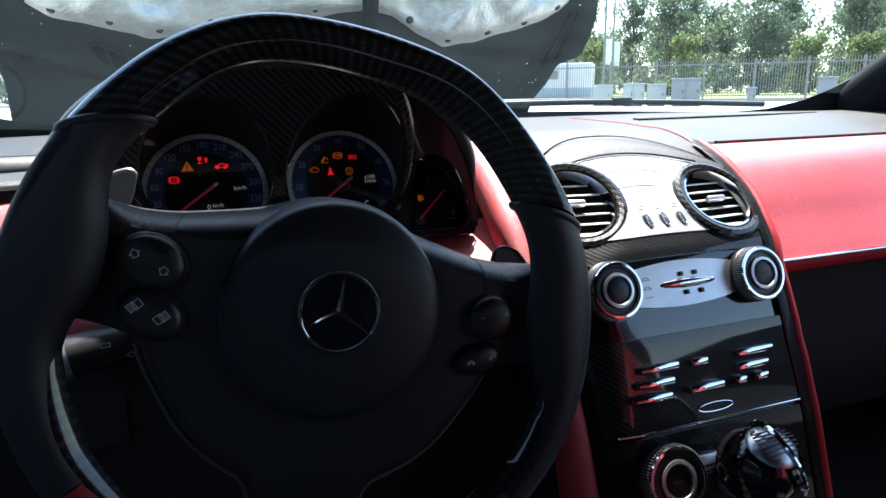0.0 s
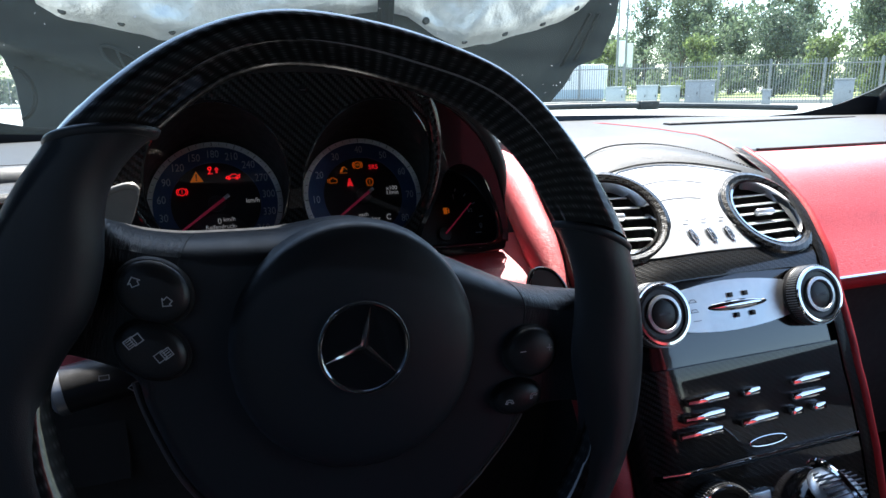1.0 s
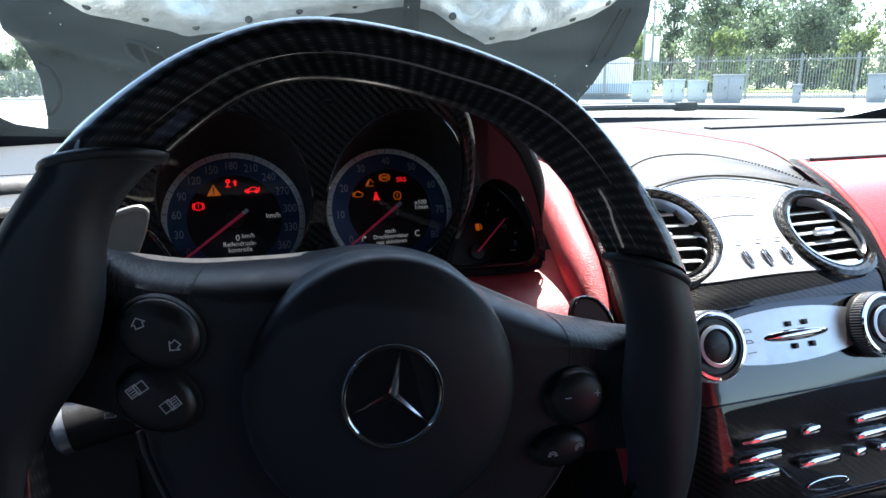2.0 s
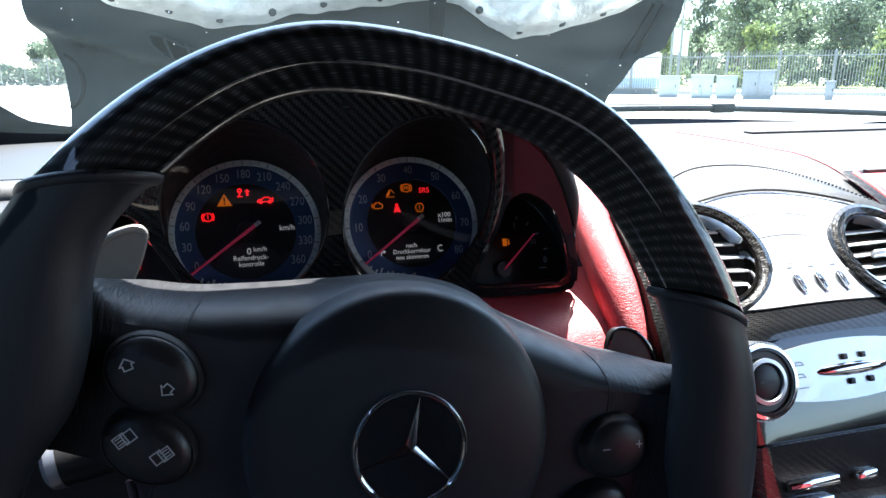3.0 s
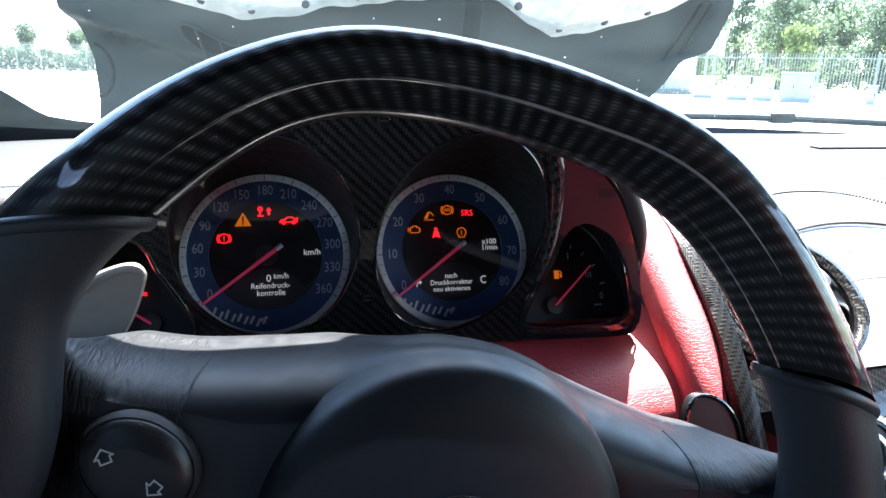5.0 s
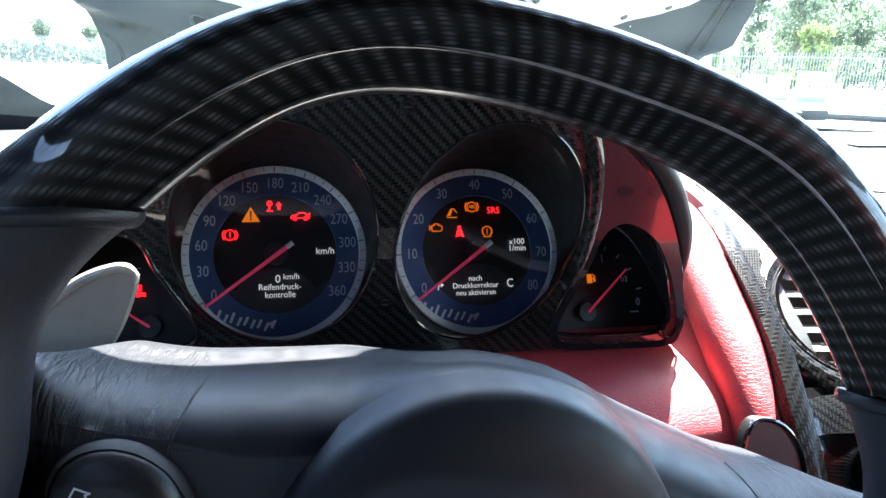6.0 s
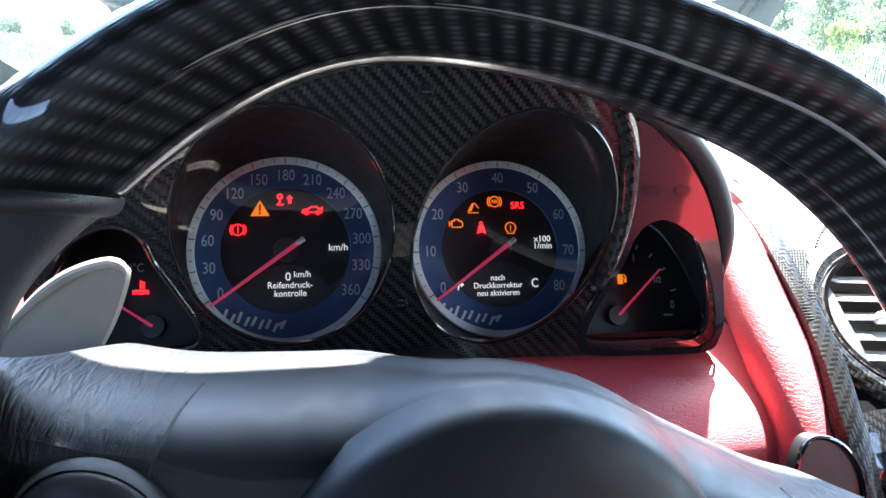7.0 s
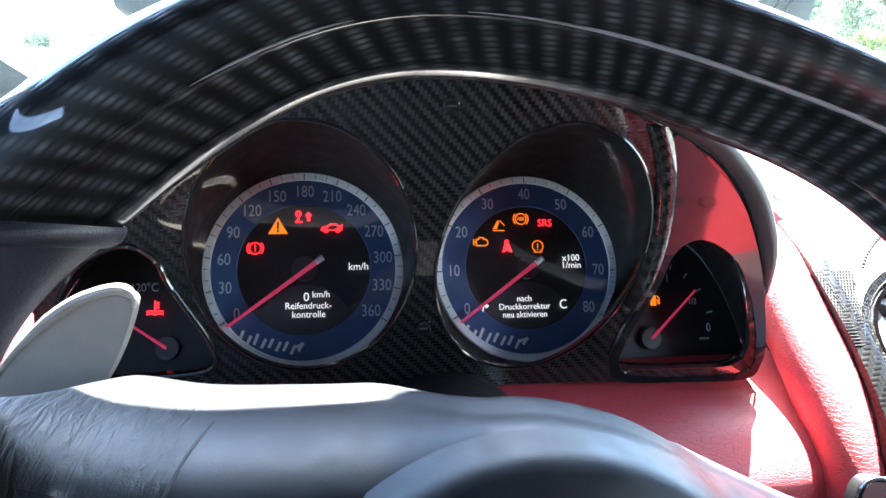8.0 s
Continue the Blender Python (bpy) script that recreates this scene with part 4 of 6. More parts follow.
def word_on(face, body, size, spot, mat="lamp_white", narrow=1.0, z=0.0022):
    part("lettering", text(body, size, (*spot, z), narrow=narrow), mat, face)


word_on(speedo, "km/h", 0.0058, left_at(633, 478))
word_on(speedo, "0", 0.0070, left_at(538, 530))
word_on(speedo, "km/h", 0.0050, left_at(564, 526))
word_on(speedo, "Reifendruck-", 0.0053, left_at(541, 545), narrow=0.95)
word_on(speedo, "kontrolle", 0.0053, left_at(541, 560), narrow=0.95)
word_on(revs, "x100", 0.0055, right_at(1008, 461))
word_on(revs, "1/min", 0.0055, right_at(1008, 474))
word_on(revs, "nach", 0.0050, right_at(920, 532))
word_on(revs, "Druckkorrektur", 0.0050, right_at(920, 546), narrow=0.95)
word_on(revs, "neu aktivieren", 0.0050, right_at(920, 560), narrow=0.95)
word_on(revs, "C", 0.0080, right_at(989, 544), narrow=0.85)
part("turn_sign", strokes([[right_at(846, 552), right_at(848, 543), right_at(854, 543)], [right_at(852, 540), right_at(856, 543), right_at(852, 546)]], 0.0007, 0.0022), "lamp_white", revs)
# maker's word mark, drawn as plain slanting bars
for face, spot, cx in ((speedo, left_at, 472), (revs, right_at, 865)):
    bars = []
    for k in range(8):
        px = cx - 48 + 12.5 * k
        py = (607 if face is speedo else 598) + (px - cx) * 0.24 + (2 if k % 2 else -1)
        bars += [[spot(px - 3, py + 6), spot(px + 3, py - (8 if k in (0, 2) else 5))]]
    bars += [[spot(cx + 42, 616 if face is speedo else 606), spot(cx + 56, 610 if face is speedo else 602), spot(cx + 50, 620 if face is speedo else 610)]]
    part("word_mark", strokes(bars, 0.0017, 0.0021), "dial_ring", face, "pale plain bars of a word mark")


def arc(cx, cy, r, a0, a1, n=10):
    return [at_angle(cx, cy, r, a0 + (a1 - a0) * k / n) for k in range(n + 1)]


def sign(face, spot, mat, lines=(), fills=(), name="warning_lamp", label="", width=0.0006):
    x0, y0 = spot
    bm = strokes([[(x0 + x, y0 + y) for x, y in ln] for ln in lines], width, 0.0023)
    for k, poly in enumerate(fills):
        me = bpy.data.meshes.new("tmp")
        b = plate([(x0 + x, y0 + y) for x, y in poly], (), 0.0023, 0.0003)
        b.to_mesh(me)
        b.free()
        bm.from_mesh(me)
        bpy.data.meshes.remove(me)
    part(name, bm, mat, face, label)


mm = 0.001
circle = arc(0, 0, 3.2 * mm, 0, 360, 18)
bang = [[(0, 1.8 * mm), (0, -0.5 * mm)], [(0, -1.5 * mm), (0, -1.7 * mm)]]
sign(speedo, left_at(452, 443), "lamp_red", [circle, *bang, arc(0, 0, 4.4 * mm, 50, 130), arc(0, 0, 4.4 * mm, 230, 310)], label="lit red brake warning lamp")
tri = [(-5.6 * mm, -4.6 * mm), (5.6 * mm, -4.6 * mm), (0, 5.0 * mm)]
sign(speedo, left_at(493, 404), "lamp_amber", [], [tri], label="lit amber warning triangle")
part("exclamation_mark", strokes([[(left_at(493, 404)[0], left_at(493, 404)[1] + 1.8 * mm), (left_at(493, 404)[0], left_at(493, 404)[1] - 1.2 * mm)], [(left_at(493, 404)[0], left_at(493, 404)[1] - 2.9 * mm), (left_at(493, 404)[0], left_at(493, 404)[1] - 3.1 * mm)]], 0.0011, 0.0029), "dial", speedo)
sign(speedo, left_at(538, 388), "lamp_red", [[(-2.6 * mm, 0.5 * mm), (-2.6 * mm, -1.5 * mm), (-4 * mm, -3 * mm), (-0.8 * mm, -3 * mm)], arc(-2.6 * mm, 1.8 * mm, 1.3 * mm, 0, 360, 10)],
     [[(2.2 * mm, -2.4 * mm), (4.0 * mm, -2.4 * mm), (4.0 * mm, 0.6 * mm), (5.2 * mm, 0.6 * mm), (3.1 * mm, 3.0 * mm), (1.0 * mm, 0.6 * mm), (2.2 * mm, 0.6 * mm)]], label="lit red brake pedal lamp", width=0.0009)
sign(speedo, left_at(588, 409), "lamp_red", [[(-5.6 * mm, -0.6 * mm), (-4.8 * mm, 0.6 * mm), (-2.2 * mm, 1.0 * mm), (-0.6 * mm, 2.4 * mm), (2.6 * mm, 2.4 * mm), (4.2 * mm, 1.0 * mm), (5.8 * mm, 0.9 * mm), (5.6 * mm, -1.0 * mm), (-5.6 * mm, -1.0 * mm), (-5.6 * mm, -0.6 * mm)],
                                              arc(-3.2 * mm, -1.2 * mm, 1.0 * mm, 0, 360, 8), arc(3.4 * mm, -1.2 * mm, 1.0 * mm, 0, 360, 8), [(5.2 * mm, 1.0 * mm), (6.0 * mm, 2.0 * mm)]], label="lit red open-bonnet lamp", width=0.0008)
sign(revs, right_at(848, 430), "lamp_amber", [[(-2.8 * mm, -2.2 * mm), (-2.8 * mm, 1.6 * mm), (-1.2 * mm, 1.6 * mm), (-1.2 * mm, 2.6 * mm), (1.6 * mm, 2.6 * mm), (1.6 * mm, 1.6 * mm), (3.0 * mm, 1.6 * mm), (4.0 * mm, 0.6 * mm), (4.0 * mm, -1.4 * mm), (2.8 * mm, -2.2 * mm), (-2.8 * mm, -2.2 * mm)],
                                               [(-4.4 * mm, 1.6 * mm), (-4.4 * mm, -1.6 * mm)], [(-4.4 * mm, 0), (-2.8 * mm, 0)]], label="lit amber engine lamp")
sign(revs, right_at(881, 402), "lamp_amber", [[(-3.4 * mm, -2.6 * mm), (3.0 * mm, -2.6 * mm)], [(-3.4 * mm, -1.6 * mm), (-0.6 * mm, 3.0 * mm), (1.0 * mm, 3.2 * mm), (3.2 * mm, 0.6 * mm)]], [[(-3.4 * mm, -1.6 * mm), (-1.2 * mm, -1.6 * mm), (0.2 * mm, 2.2 * mm), (-0.6 * mm, 3.0 * mm)]], label="lit amber bonnet lamp")
sign(revs, right_at(921, 389), "lamp_amber", [arc(0, 0, 3.3 * mm, 0, 360, 18), arc(0, 0, 4.5 * mm, 50, 130), arc(0, 0, 4.5 * mm, 230, 310)], label="lit amber brake system lamp")
word_on(revs, "ABS", 0.0033, right_at(921, 389), "lamp_amber", 0.8, 0.0024)
word_on(revs, "SRS", 0.0062, right_at(964, 397), "lamp_red", 0.95, 0.0024)
sign(revs, right_at(894, 439), "lamp_red", [arc(0, 3.0 * mm, 0.9 * mm, 0, 360, 10)], [[(-1.6 * mm, 1.6 * mm), (1.6 * mm, 1.6 * mm), (2.2 * mm, -1.0 * mm), (3.0 * mm, -3.4 * mm), (1.2 * mm, -3.0 * mm), (0, -2.4 * mm), (-1.2 * mm, -3.0 * mm), (-3.0 * mm, -3.4 * mm), (-2.2 * mm, -1.0 * mm)]], label="lit red seat belt lamp")
sign(revs, right_at(949, 440), "lamp_amber", [arc(0, 0.4 * mm, 3.3 * mm, 150, -150, 16), [(-2.4 * mm, -3.2 * mm), (2.4 * mm, -3.2 * mm)], *bang], label="lit amber tyre pressure lamp")

# small gauges
fuel = part("fuel_gauge", plate([(p.x, p.y) for p in straight_back(FUEL, 0.003, 1.24)], (), -0.0008, 0.002), "dial", cluster, "small black fuel gauge with a red needle", at=GAUGE)
part("needle", tube([(0.1308, -0.0452, 0.004), (0.1612, -0.0168, 0.004)], [0.0009, 0.0006], 6), "needle", fuel, "thin red needle")
part("pivot", lathe([(0.0, 0.0035), (0.0062, 0.003), (0.0068, 0.0)], 24, loc=(0.1308, -0.0452, 0)), "dial_grey", fuel)
for word, x, y in (("1", 0.1449, -0.0089), ("0", 0.1691, -0.0398)):
    word_on(fuel, word, 0.0075, (x, y), "numeral", 0.8, 0.001)
word_on(fuel, "1/2", 0.0055, (0.1600, -0.0235), "numeral", 0.8, 0.001)
part("scale", strokes([[(0.1482, -0.0008), (0.1474, -0.0030)], [(0.1578, -0.0065), (0.1560, -0.0085)], [(0.1660, -0.0160), (0.1634, -0.0172)], [(0.1722, -0.0300), (0.1692, -0.0306)]], 0.0010, 0.001), "numeral", fuel)
pump = [(-2.2 * mm, -3.0 * mm), (1.4 * mm, -3.0 * mm), (1.4 * mm, 3.2 * mm), (-2.2 * mm, 3.2 * mm)]
x0, y0 = 0.1345, -0.0225
sign(fuel, (x0, y0), "lamp_amber", [[(1.4 * mm, 0.4 * mm), (2.6 * mm, 0.2 * mm), (2.6 * mm, -1.8 * mm), (3.4 * mm, -1.8 * mm), (3.4 * mm, 1.6 * mm), (2.2 * mm, 2.8 * mm)]], [pump], label="lit amber fuel lamp")
part("small_print", strokes([[(0.1630, -0.0462), (0.1685, -0.0462)]], 0.0010, 0.001), "numeral", fuel, "unreadable small print as a bar")
temp = part("temperature_gauge", plate([(p.x, p.y) for p in straight_back(TEMP, 0.003, 1.24)], (), -0.0008, 0.002), "dial", cluster, "small black temperature gauge with a red needle", at=GAUGE)
part("needle", tube([(-0.1478, -0.0415, 0.004), (-0.1705, -0.0258, 0.004)], [0.0009, 0.0006], 6), "needle", temp, "thin red needle")
part("pivot", lathe([(0.0, 0.0035), (0.0062, 0.003), (0.0068, 0.0)], 24, loc=(-0.1478, -0.0415, 0)), "dial_grey", temp)
word_on(temp, "120°C", 0.0068, (-0.1610, -0.0082), "numeral", 0.85, 0.001)
sign(temp, (-0.1547, -0.0199), "lamp_red", [[(-4 * mm, -1.6 * mm), (-2 * mm, -1.2 * mm), (0, -1.8 * mm), (2 * mm, -1.2 * mm), (4 * mm, -1.6 * mm)], [(-4 * mm, -3.0 * mm), (-2 * mm, -2.6 * mm), (0, -3.2 * mm), (2 * mm, -2.6 * mm), (4 * mm, -3.0 * mm)], [(0, 4.0 * mm), (0, -0.8 * mm)], [(0, 3.2 * mm), (1.8 * mm, 3.2 * mm)], [(0, 1.8 * mm), (1.8 * mm, 1.8 * mm)], [(0, 0.4 * mm), (1.8 * mm, 0.4 * mm)]], label="lit red coolant lamp", width=0.0009)

# leather hood over the cluster
hood_line = smooth_line([(x, y, 0) for x, y in ((0.1775, 0.002), (0.1723, 0.0205), (0.1633, 0.0465), (0.1496, 0.0715), (0.127, 0.0925), (0.09, 0.110), (0.05, 0.122), (0.0, 0.127), (-0.05, 0.125), (-0.11, 0.115), (-0.15, 0.095), (-0.175, 0.07), (-0.19, 0.04), (-0.196, 0.012))], 6)
HOOD = ((-0.0012, 0.0005), (0.0008, 0.0050), (0.0042, 0.0080), (0.0082, 0.0072), (0.0108, 0.0030), (0.0120, -0.004), (0.0130, -0.016), (0.0135, -0.05), (0.0100, -0.13))
rows, seam = [], []
for k, p in enumerate(hood_line):
    d = (hood_line[min(k + 1, len(hood_line) - 1)] - hood_line[max(k - 1, 0)]).normalized()
    out = Vector((d.y, -d.x, 0))
    f = smoothstep(-0.01, 0.16, k / (len(hood_line) - 1)) * smoothstep(-0.01, 0.16, 1 - k / (len(hood_line) - 1))
    rows.append([p + out * e * f + Vector((0, 0, h * f if h > 0 else h)) for e, h in HOOD])
    seam.append(p + out * 0.0118 * f + Vector((0, 0, -0.001)))
part("hood", moved(grid(rows), TO_BEZ), "dash_leather", cluster, "black leather hood", sharp=60)
part("hood_stitching", moved(join(*[moved(box((0.0022, 0.0010, 0.0010)), Matrix.Translation(p.lerp(q, f)) @ Matrix.Rotation(math.atan2(q.y - p.y, q.x - p.x) + 0.4, 4, "Z")) for p, q in zip(seam[:28], seam[1:29]) for f in (0.0, 0.33, 0.66)]), TO_BEZ), "thread", cluster)


# ---- centre console ----
FACE = [(0.40, 0.022), (0.45, 0.03), (0.60, 0.05), (0.66, 0.064), (0.70, 0.077), (0.725, 0.087), (0.75, 0.098), (0.765, 0.105), (0.78, 0.114), (0.81, 0.145), (0.835, 0.177), (0.852, 0.201), (0.866, 0.229), (0.8785, 0.264), (0.888, 0.30), (0.892, 0.38), (0.894, 0.50), (0.8945, 0.62)]
MID = 0.3625


def turn_in(x, z):
    """How far the driver's side of the face turns away towards the bulkhead."""
    start = 0.088 - 0.045 * smoothstep(0.765, 0.788, z)
    return 0.012 * smoothstep(start, 0.130, MID - x)


def face_point(x, z, off=0.0):
    """A point on the console's curved face, off metres proud of it."""
    y = interp(z, FACE) + turn_in(x, z)
    dy = (interp(z + 0.006, FACE) - interp(z - 0.006, FACE)) / 0.012
    n = Vector((0, -1, dy)).normalized()
    return Vector((x, y, z)) + n * off


def face_sheet(x0, x1, z0, z1, off, nx=24, nz=16, depth=0.003, skip=None):
    """A panel on the console's face; x0, x1 may follow z, and z1 may follow x."""
    rows, uvs = [], []
    for i in range(nz + 1):
        row, uv = [], []
        for j in range(nx + 1):
            t = j / nx
            zb = z0(MID) if callable(z0) else z0
            xa, xb = (x0(zb) if callable(x0) else x0), (x1(zb) if callable(x1) else x1)
            x = xa + (xb - xa) * t
            zt = z1(x) if callable(z1) else z1
            zl = z0(x) if callable(z0) else z0
            z = zl + (zt - zl) * i / nz
            xa, xb = (x0(z) if callable(x0) else x0), (x1(z) if callable(x1) else x1)
            x = xa + (xb - xa) * t
            p = face_point(x, z, off)
            row.append(p)
            uv.append((x, z * 1.2 + p.y * 0.5))
        rows.append(row)
        uvs.append(uv)
    bm = grid(rows, uvs=uvs)
    if skip:
        gone = [f for f in bm.faces if skip(f.calc_center_median())]
        bmesh.ops.delete(bm, geom=gone, context="FACES")
    return thicken(bm, depth)


def right_edge(z):
    return interp(z, [(0.40, 0.540), (0.514, 0.517), (0.606, 0.4985), (0.679, 0.486), (0.754, 0.481), (0.79, 0.488), (0.82, 0.496), (0.85, 0.493), (0.90, 0.485)])


def left_edge(z):
    return interp(z, [(0.40, 0.262), (0.57, 0.2500), (0.668, 0.2405), (0.71, 0.231), (0.745, 0.219), (0.77, 0.2165), (0.785, 0.2165), (0.80, 0.2195), (0.83, 0.2210), (0.85, 0.2215), (0.90, 0.228)])


console = thing("centre_console", pose(MID, 0.06, 0.40), "black carbon and silver centre console with round vents and rotary knobs", "centre console")
VENTS = [(0.2795, 0.823), (0.449, 0.8170)]
VENT_N = Vector((0, -0.66, 0.75)).normalized()


def vent_centre(x, z):
    return face_point(x, z, 0.001) if x > MID else Vector((0.2785, 0.1680, 0.8222))


def in_vent(c):
    return any((c - vent_centre(x, z)).length < (0.048 if x < MID else 0.044) for x, z in VENTS)


part("body", face_sheet(left_edge, right_edge, 0.40, 0.79, 0.0, 20, 40, 0.004), "gloss", console, "glossy black console body", world_space=True)
part("vent_panel", face_sheet(lambda z: max(left_edge(z), 0.250) + 0.004, lambda z: min(right_edge(z), 0.486) - 0.004, lambda x: 0.791 - 0.9 * (x - MID) ** 2 * 0.3, lambda x: 0.8605 - 1.3 * (x - MID) ** 2, 0.004, 110, 44, 0.003, in_vent), "silver", console, "silver vent panel", world_space=True)
part("carbon_strip", face_sheet(left_edge, right_edge, lambda x: 0.7735 - 0.25 * (x - MID) ** 2, lambda x: 0.790 - 0.27 * (x - MID) ** 2, 0.003, 40, 6, 0.003), "carbon_fine", console, "carbon-fibre strip", world_space=True)
# knob plate: a lens of silver between two rotary knobs
plate_rows, uvs = [], []
for i in range(9):
    row, uv = [], []
    for j in range(41):
        x = 0.288 + (0.430 - 0.288) * j / 40
        bow = 1 - ((x - 0.360) / 0.085) ** 2
        lo, hi = 0.7375 - 0.0100 * bow, 0.7585 + 0.0100 * bow
        row.append(face_point(x, lo + (hi - lo) * i / 8, 0.004))
    plate_rows.append(row)
part("switch_plate", thicken(grid(plate_rows), 0.003), "alloy", console, "silver switch plate", world_space=True)
KNOB_N = Vector((0, -0.93, 0.37)).normalized()
KNOB_U = Vector((0, 0.37, 0.93)).normalized()


def on_face(x, z, off=0.004):
    return axes(face_point(x, z, off), (1, 0, 0), KNOB_U, KNOB_N)


part("slot_lens", moved(lathe([(0.0, 0.0035), (0.5, 0.0028), (0.9, 0.0012), (1.0, 0.0)], 40, 0.0335, 0.0048), on_face(0.3665, 0.7478)), "chrome", console, "slim chrome lens", world_space=True)
for dx, dz in ((-0.007, 0.0085), (0.010, 0.0085), (-0.004, -0.0085), (0.014, -0.0085)):
    part("small_switch", moved(box((0.0045, 0.0045, 0.003), bevel=0.0006), on_face(0.3665 + dx, 0.7478 + dz, 0.005)), "plastic", console, world_space=True)
for k, (dx, dz) in enumerate(((-0.046, 0.006), (-0.046, -0.002), (-0.045, -0.010))):
    bm = strokes([[(-0.004, -0.001), (-0.002, 0.0015), (0.002, 0.0015), (0.004, -0.001), (-0.004, -0.001)]] if k < 2 else [[(-0.004, 0), (0.004, 0)]], 0.0006)
    part("sign", moved(bm, on_face(0.3640 + dx, 0.7490 + dz, 0.0046)), "tick_dark", console, world_space=True)


def build_knob(x, z, r, label, off=0.003):
    m = axes(face_point(x, z, off), (1, 0, 0), KNOB_U, KNOB_N)
    k = part("rotary_knob", moved(lathe([(r * 1.05, -0.002), (r * 1.05, 0.003), (r * 0.99, 0.005), (r * 0.98, 0.013), (r * 0.93, 0.0158), (r * 0.80, 0.0163), (r * 0.78, 0.0145), (0.0, 0.0140)], 64), m), "plastic", console, label, world_space=True)
    teeth = []
    for j in range(72):
        a = 2 * math.pi * j / 72
        teeth.append(moved(box((0.0008, r * 0.07, 0.010), (0, r * 1.0, 0.009)), Matrix.Rotation(a, 4, "Z")))
    part("knurling", moved(join(*teeth), m), "alloy", k, "knurled silver edge", world_space=True)
    part("silver_ring", moved(lathe([(r * 0.62, 0.0140), (r * 0.60, 0.0172), (r * 0.50, 0.0176), (r * 0.46, 0.0160), (r * 0.46, 0.0140)], 56), m), "alloy", k, "satin silver ring", world_space=True)
    part("outer_ring", moved(lathe([(r * 0.985, 0.0150), (r * 0.96, 0.0166), (r * 0.88, 0.0168), (r * 0.86, 0.0155)], 56), m), "chrome", k, world_space=True)
    part("push_cap", moved(lathe([(r * 0.44, 0.0140), (r * 0.43, 0.0158), (r * 0.30, 0.0168), (0.0, 0.0170)], 40), m), "plastic", k, world_space=True)
    part("cap_print", moved(strokes([[(-0.005, 0), (-0.0022, 0)], [(-0.0012, 0), (0.0012, 0)], [(0.0022, 0), (0.005, 0)]], 0.0018, 0.0173), m), "tick_dark", k, world_space=True)
    return k


build_knob(0.2755, 0.7490, 0.0272, "black rotary knob with silver rings")
build_knob(0.4485, 0.7465, 0.0272, "black rotary knob with silver rings")
# drawer front with raised chrome shapes
part("drawer_front", face_sheet(lambda z: left_edge(z) + 0.010, lambda z: right_edge(z) - 0.012, 0.619, 0.7045, 0.004, 24, 14, 0.003), "carbon_fine", console, "lacquered carbon drawer front", world_space=True)
part("lower_panel", face_sheet(lambda z: left_edge(z) + 0.010, lambda z: right_edge(z) - 0.012, 0.46, 0.614, 0.004, 24, 14, 0.003), "carbon_fine", console, "lacquered carbon lower panel", world_space=True)
part("drawer_lip", tube([face_point(x, 0.6165 + 0.003, 0.0065) for x in np.linspace(0.262, 0.483, 12)], 0.0013, 8), "chrome", console, world_space=True)
LETTER = on_face(0.365, 0.664, 0.0085)


for shape in (((-0.055, 0.0135, 0.046), (-0.058, 0.0, 0.044), (-0.061, -0.0135, 0.046)), ((-0.007, 0.0125, 0.020), (0.003, -0.0125, 0.042)), ((0.062, 0.0135, 0.046), (0.060, 0.0, 0.040), (0.045, -0.0125, 0.014), (0.072, -0.0125, 0.016))):
    bars = [moved(box((w, 0.0072, 0.007), bevel=0.0022), Matrix.Translation((x + 0.25 * y, y, 0.0))) for x, y, w in shape]
    part("chrome_shape", moved(join(*bars), LETTER @ Matrix.Translation((0, 0, -0.002))), "chrome", console, "slanting chrome bars on the drawer", world_space=True, sharp=40)
oval = ellipse(0, 0, 0.021, 0.0042, 40)
part("oval_emblem", moved(tube([(x, y, 0) for x, y in oval + oval[:1]], 0.0006, 6, caps=False), on_face(0.3765, 0.6310, 0.005)), "chrome", console, "thin oval outline", world_space=True)


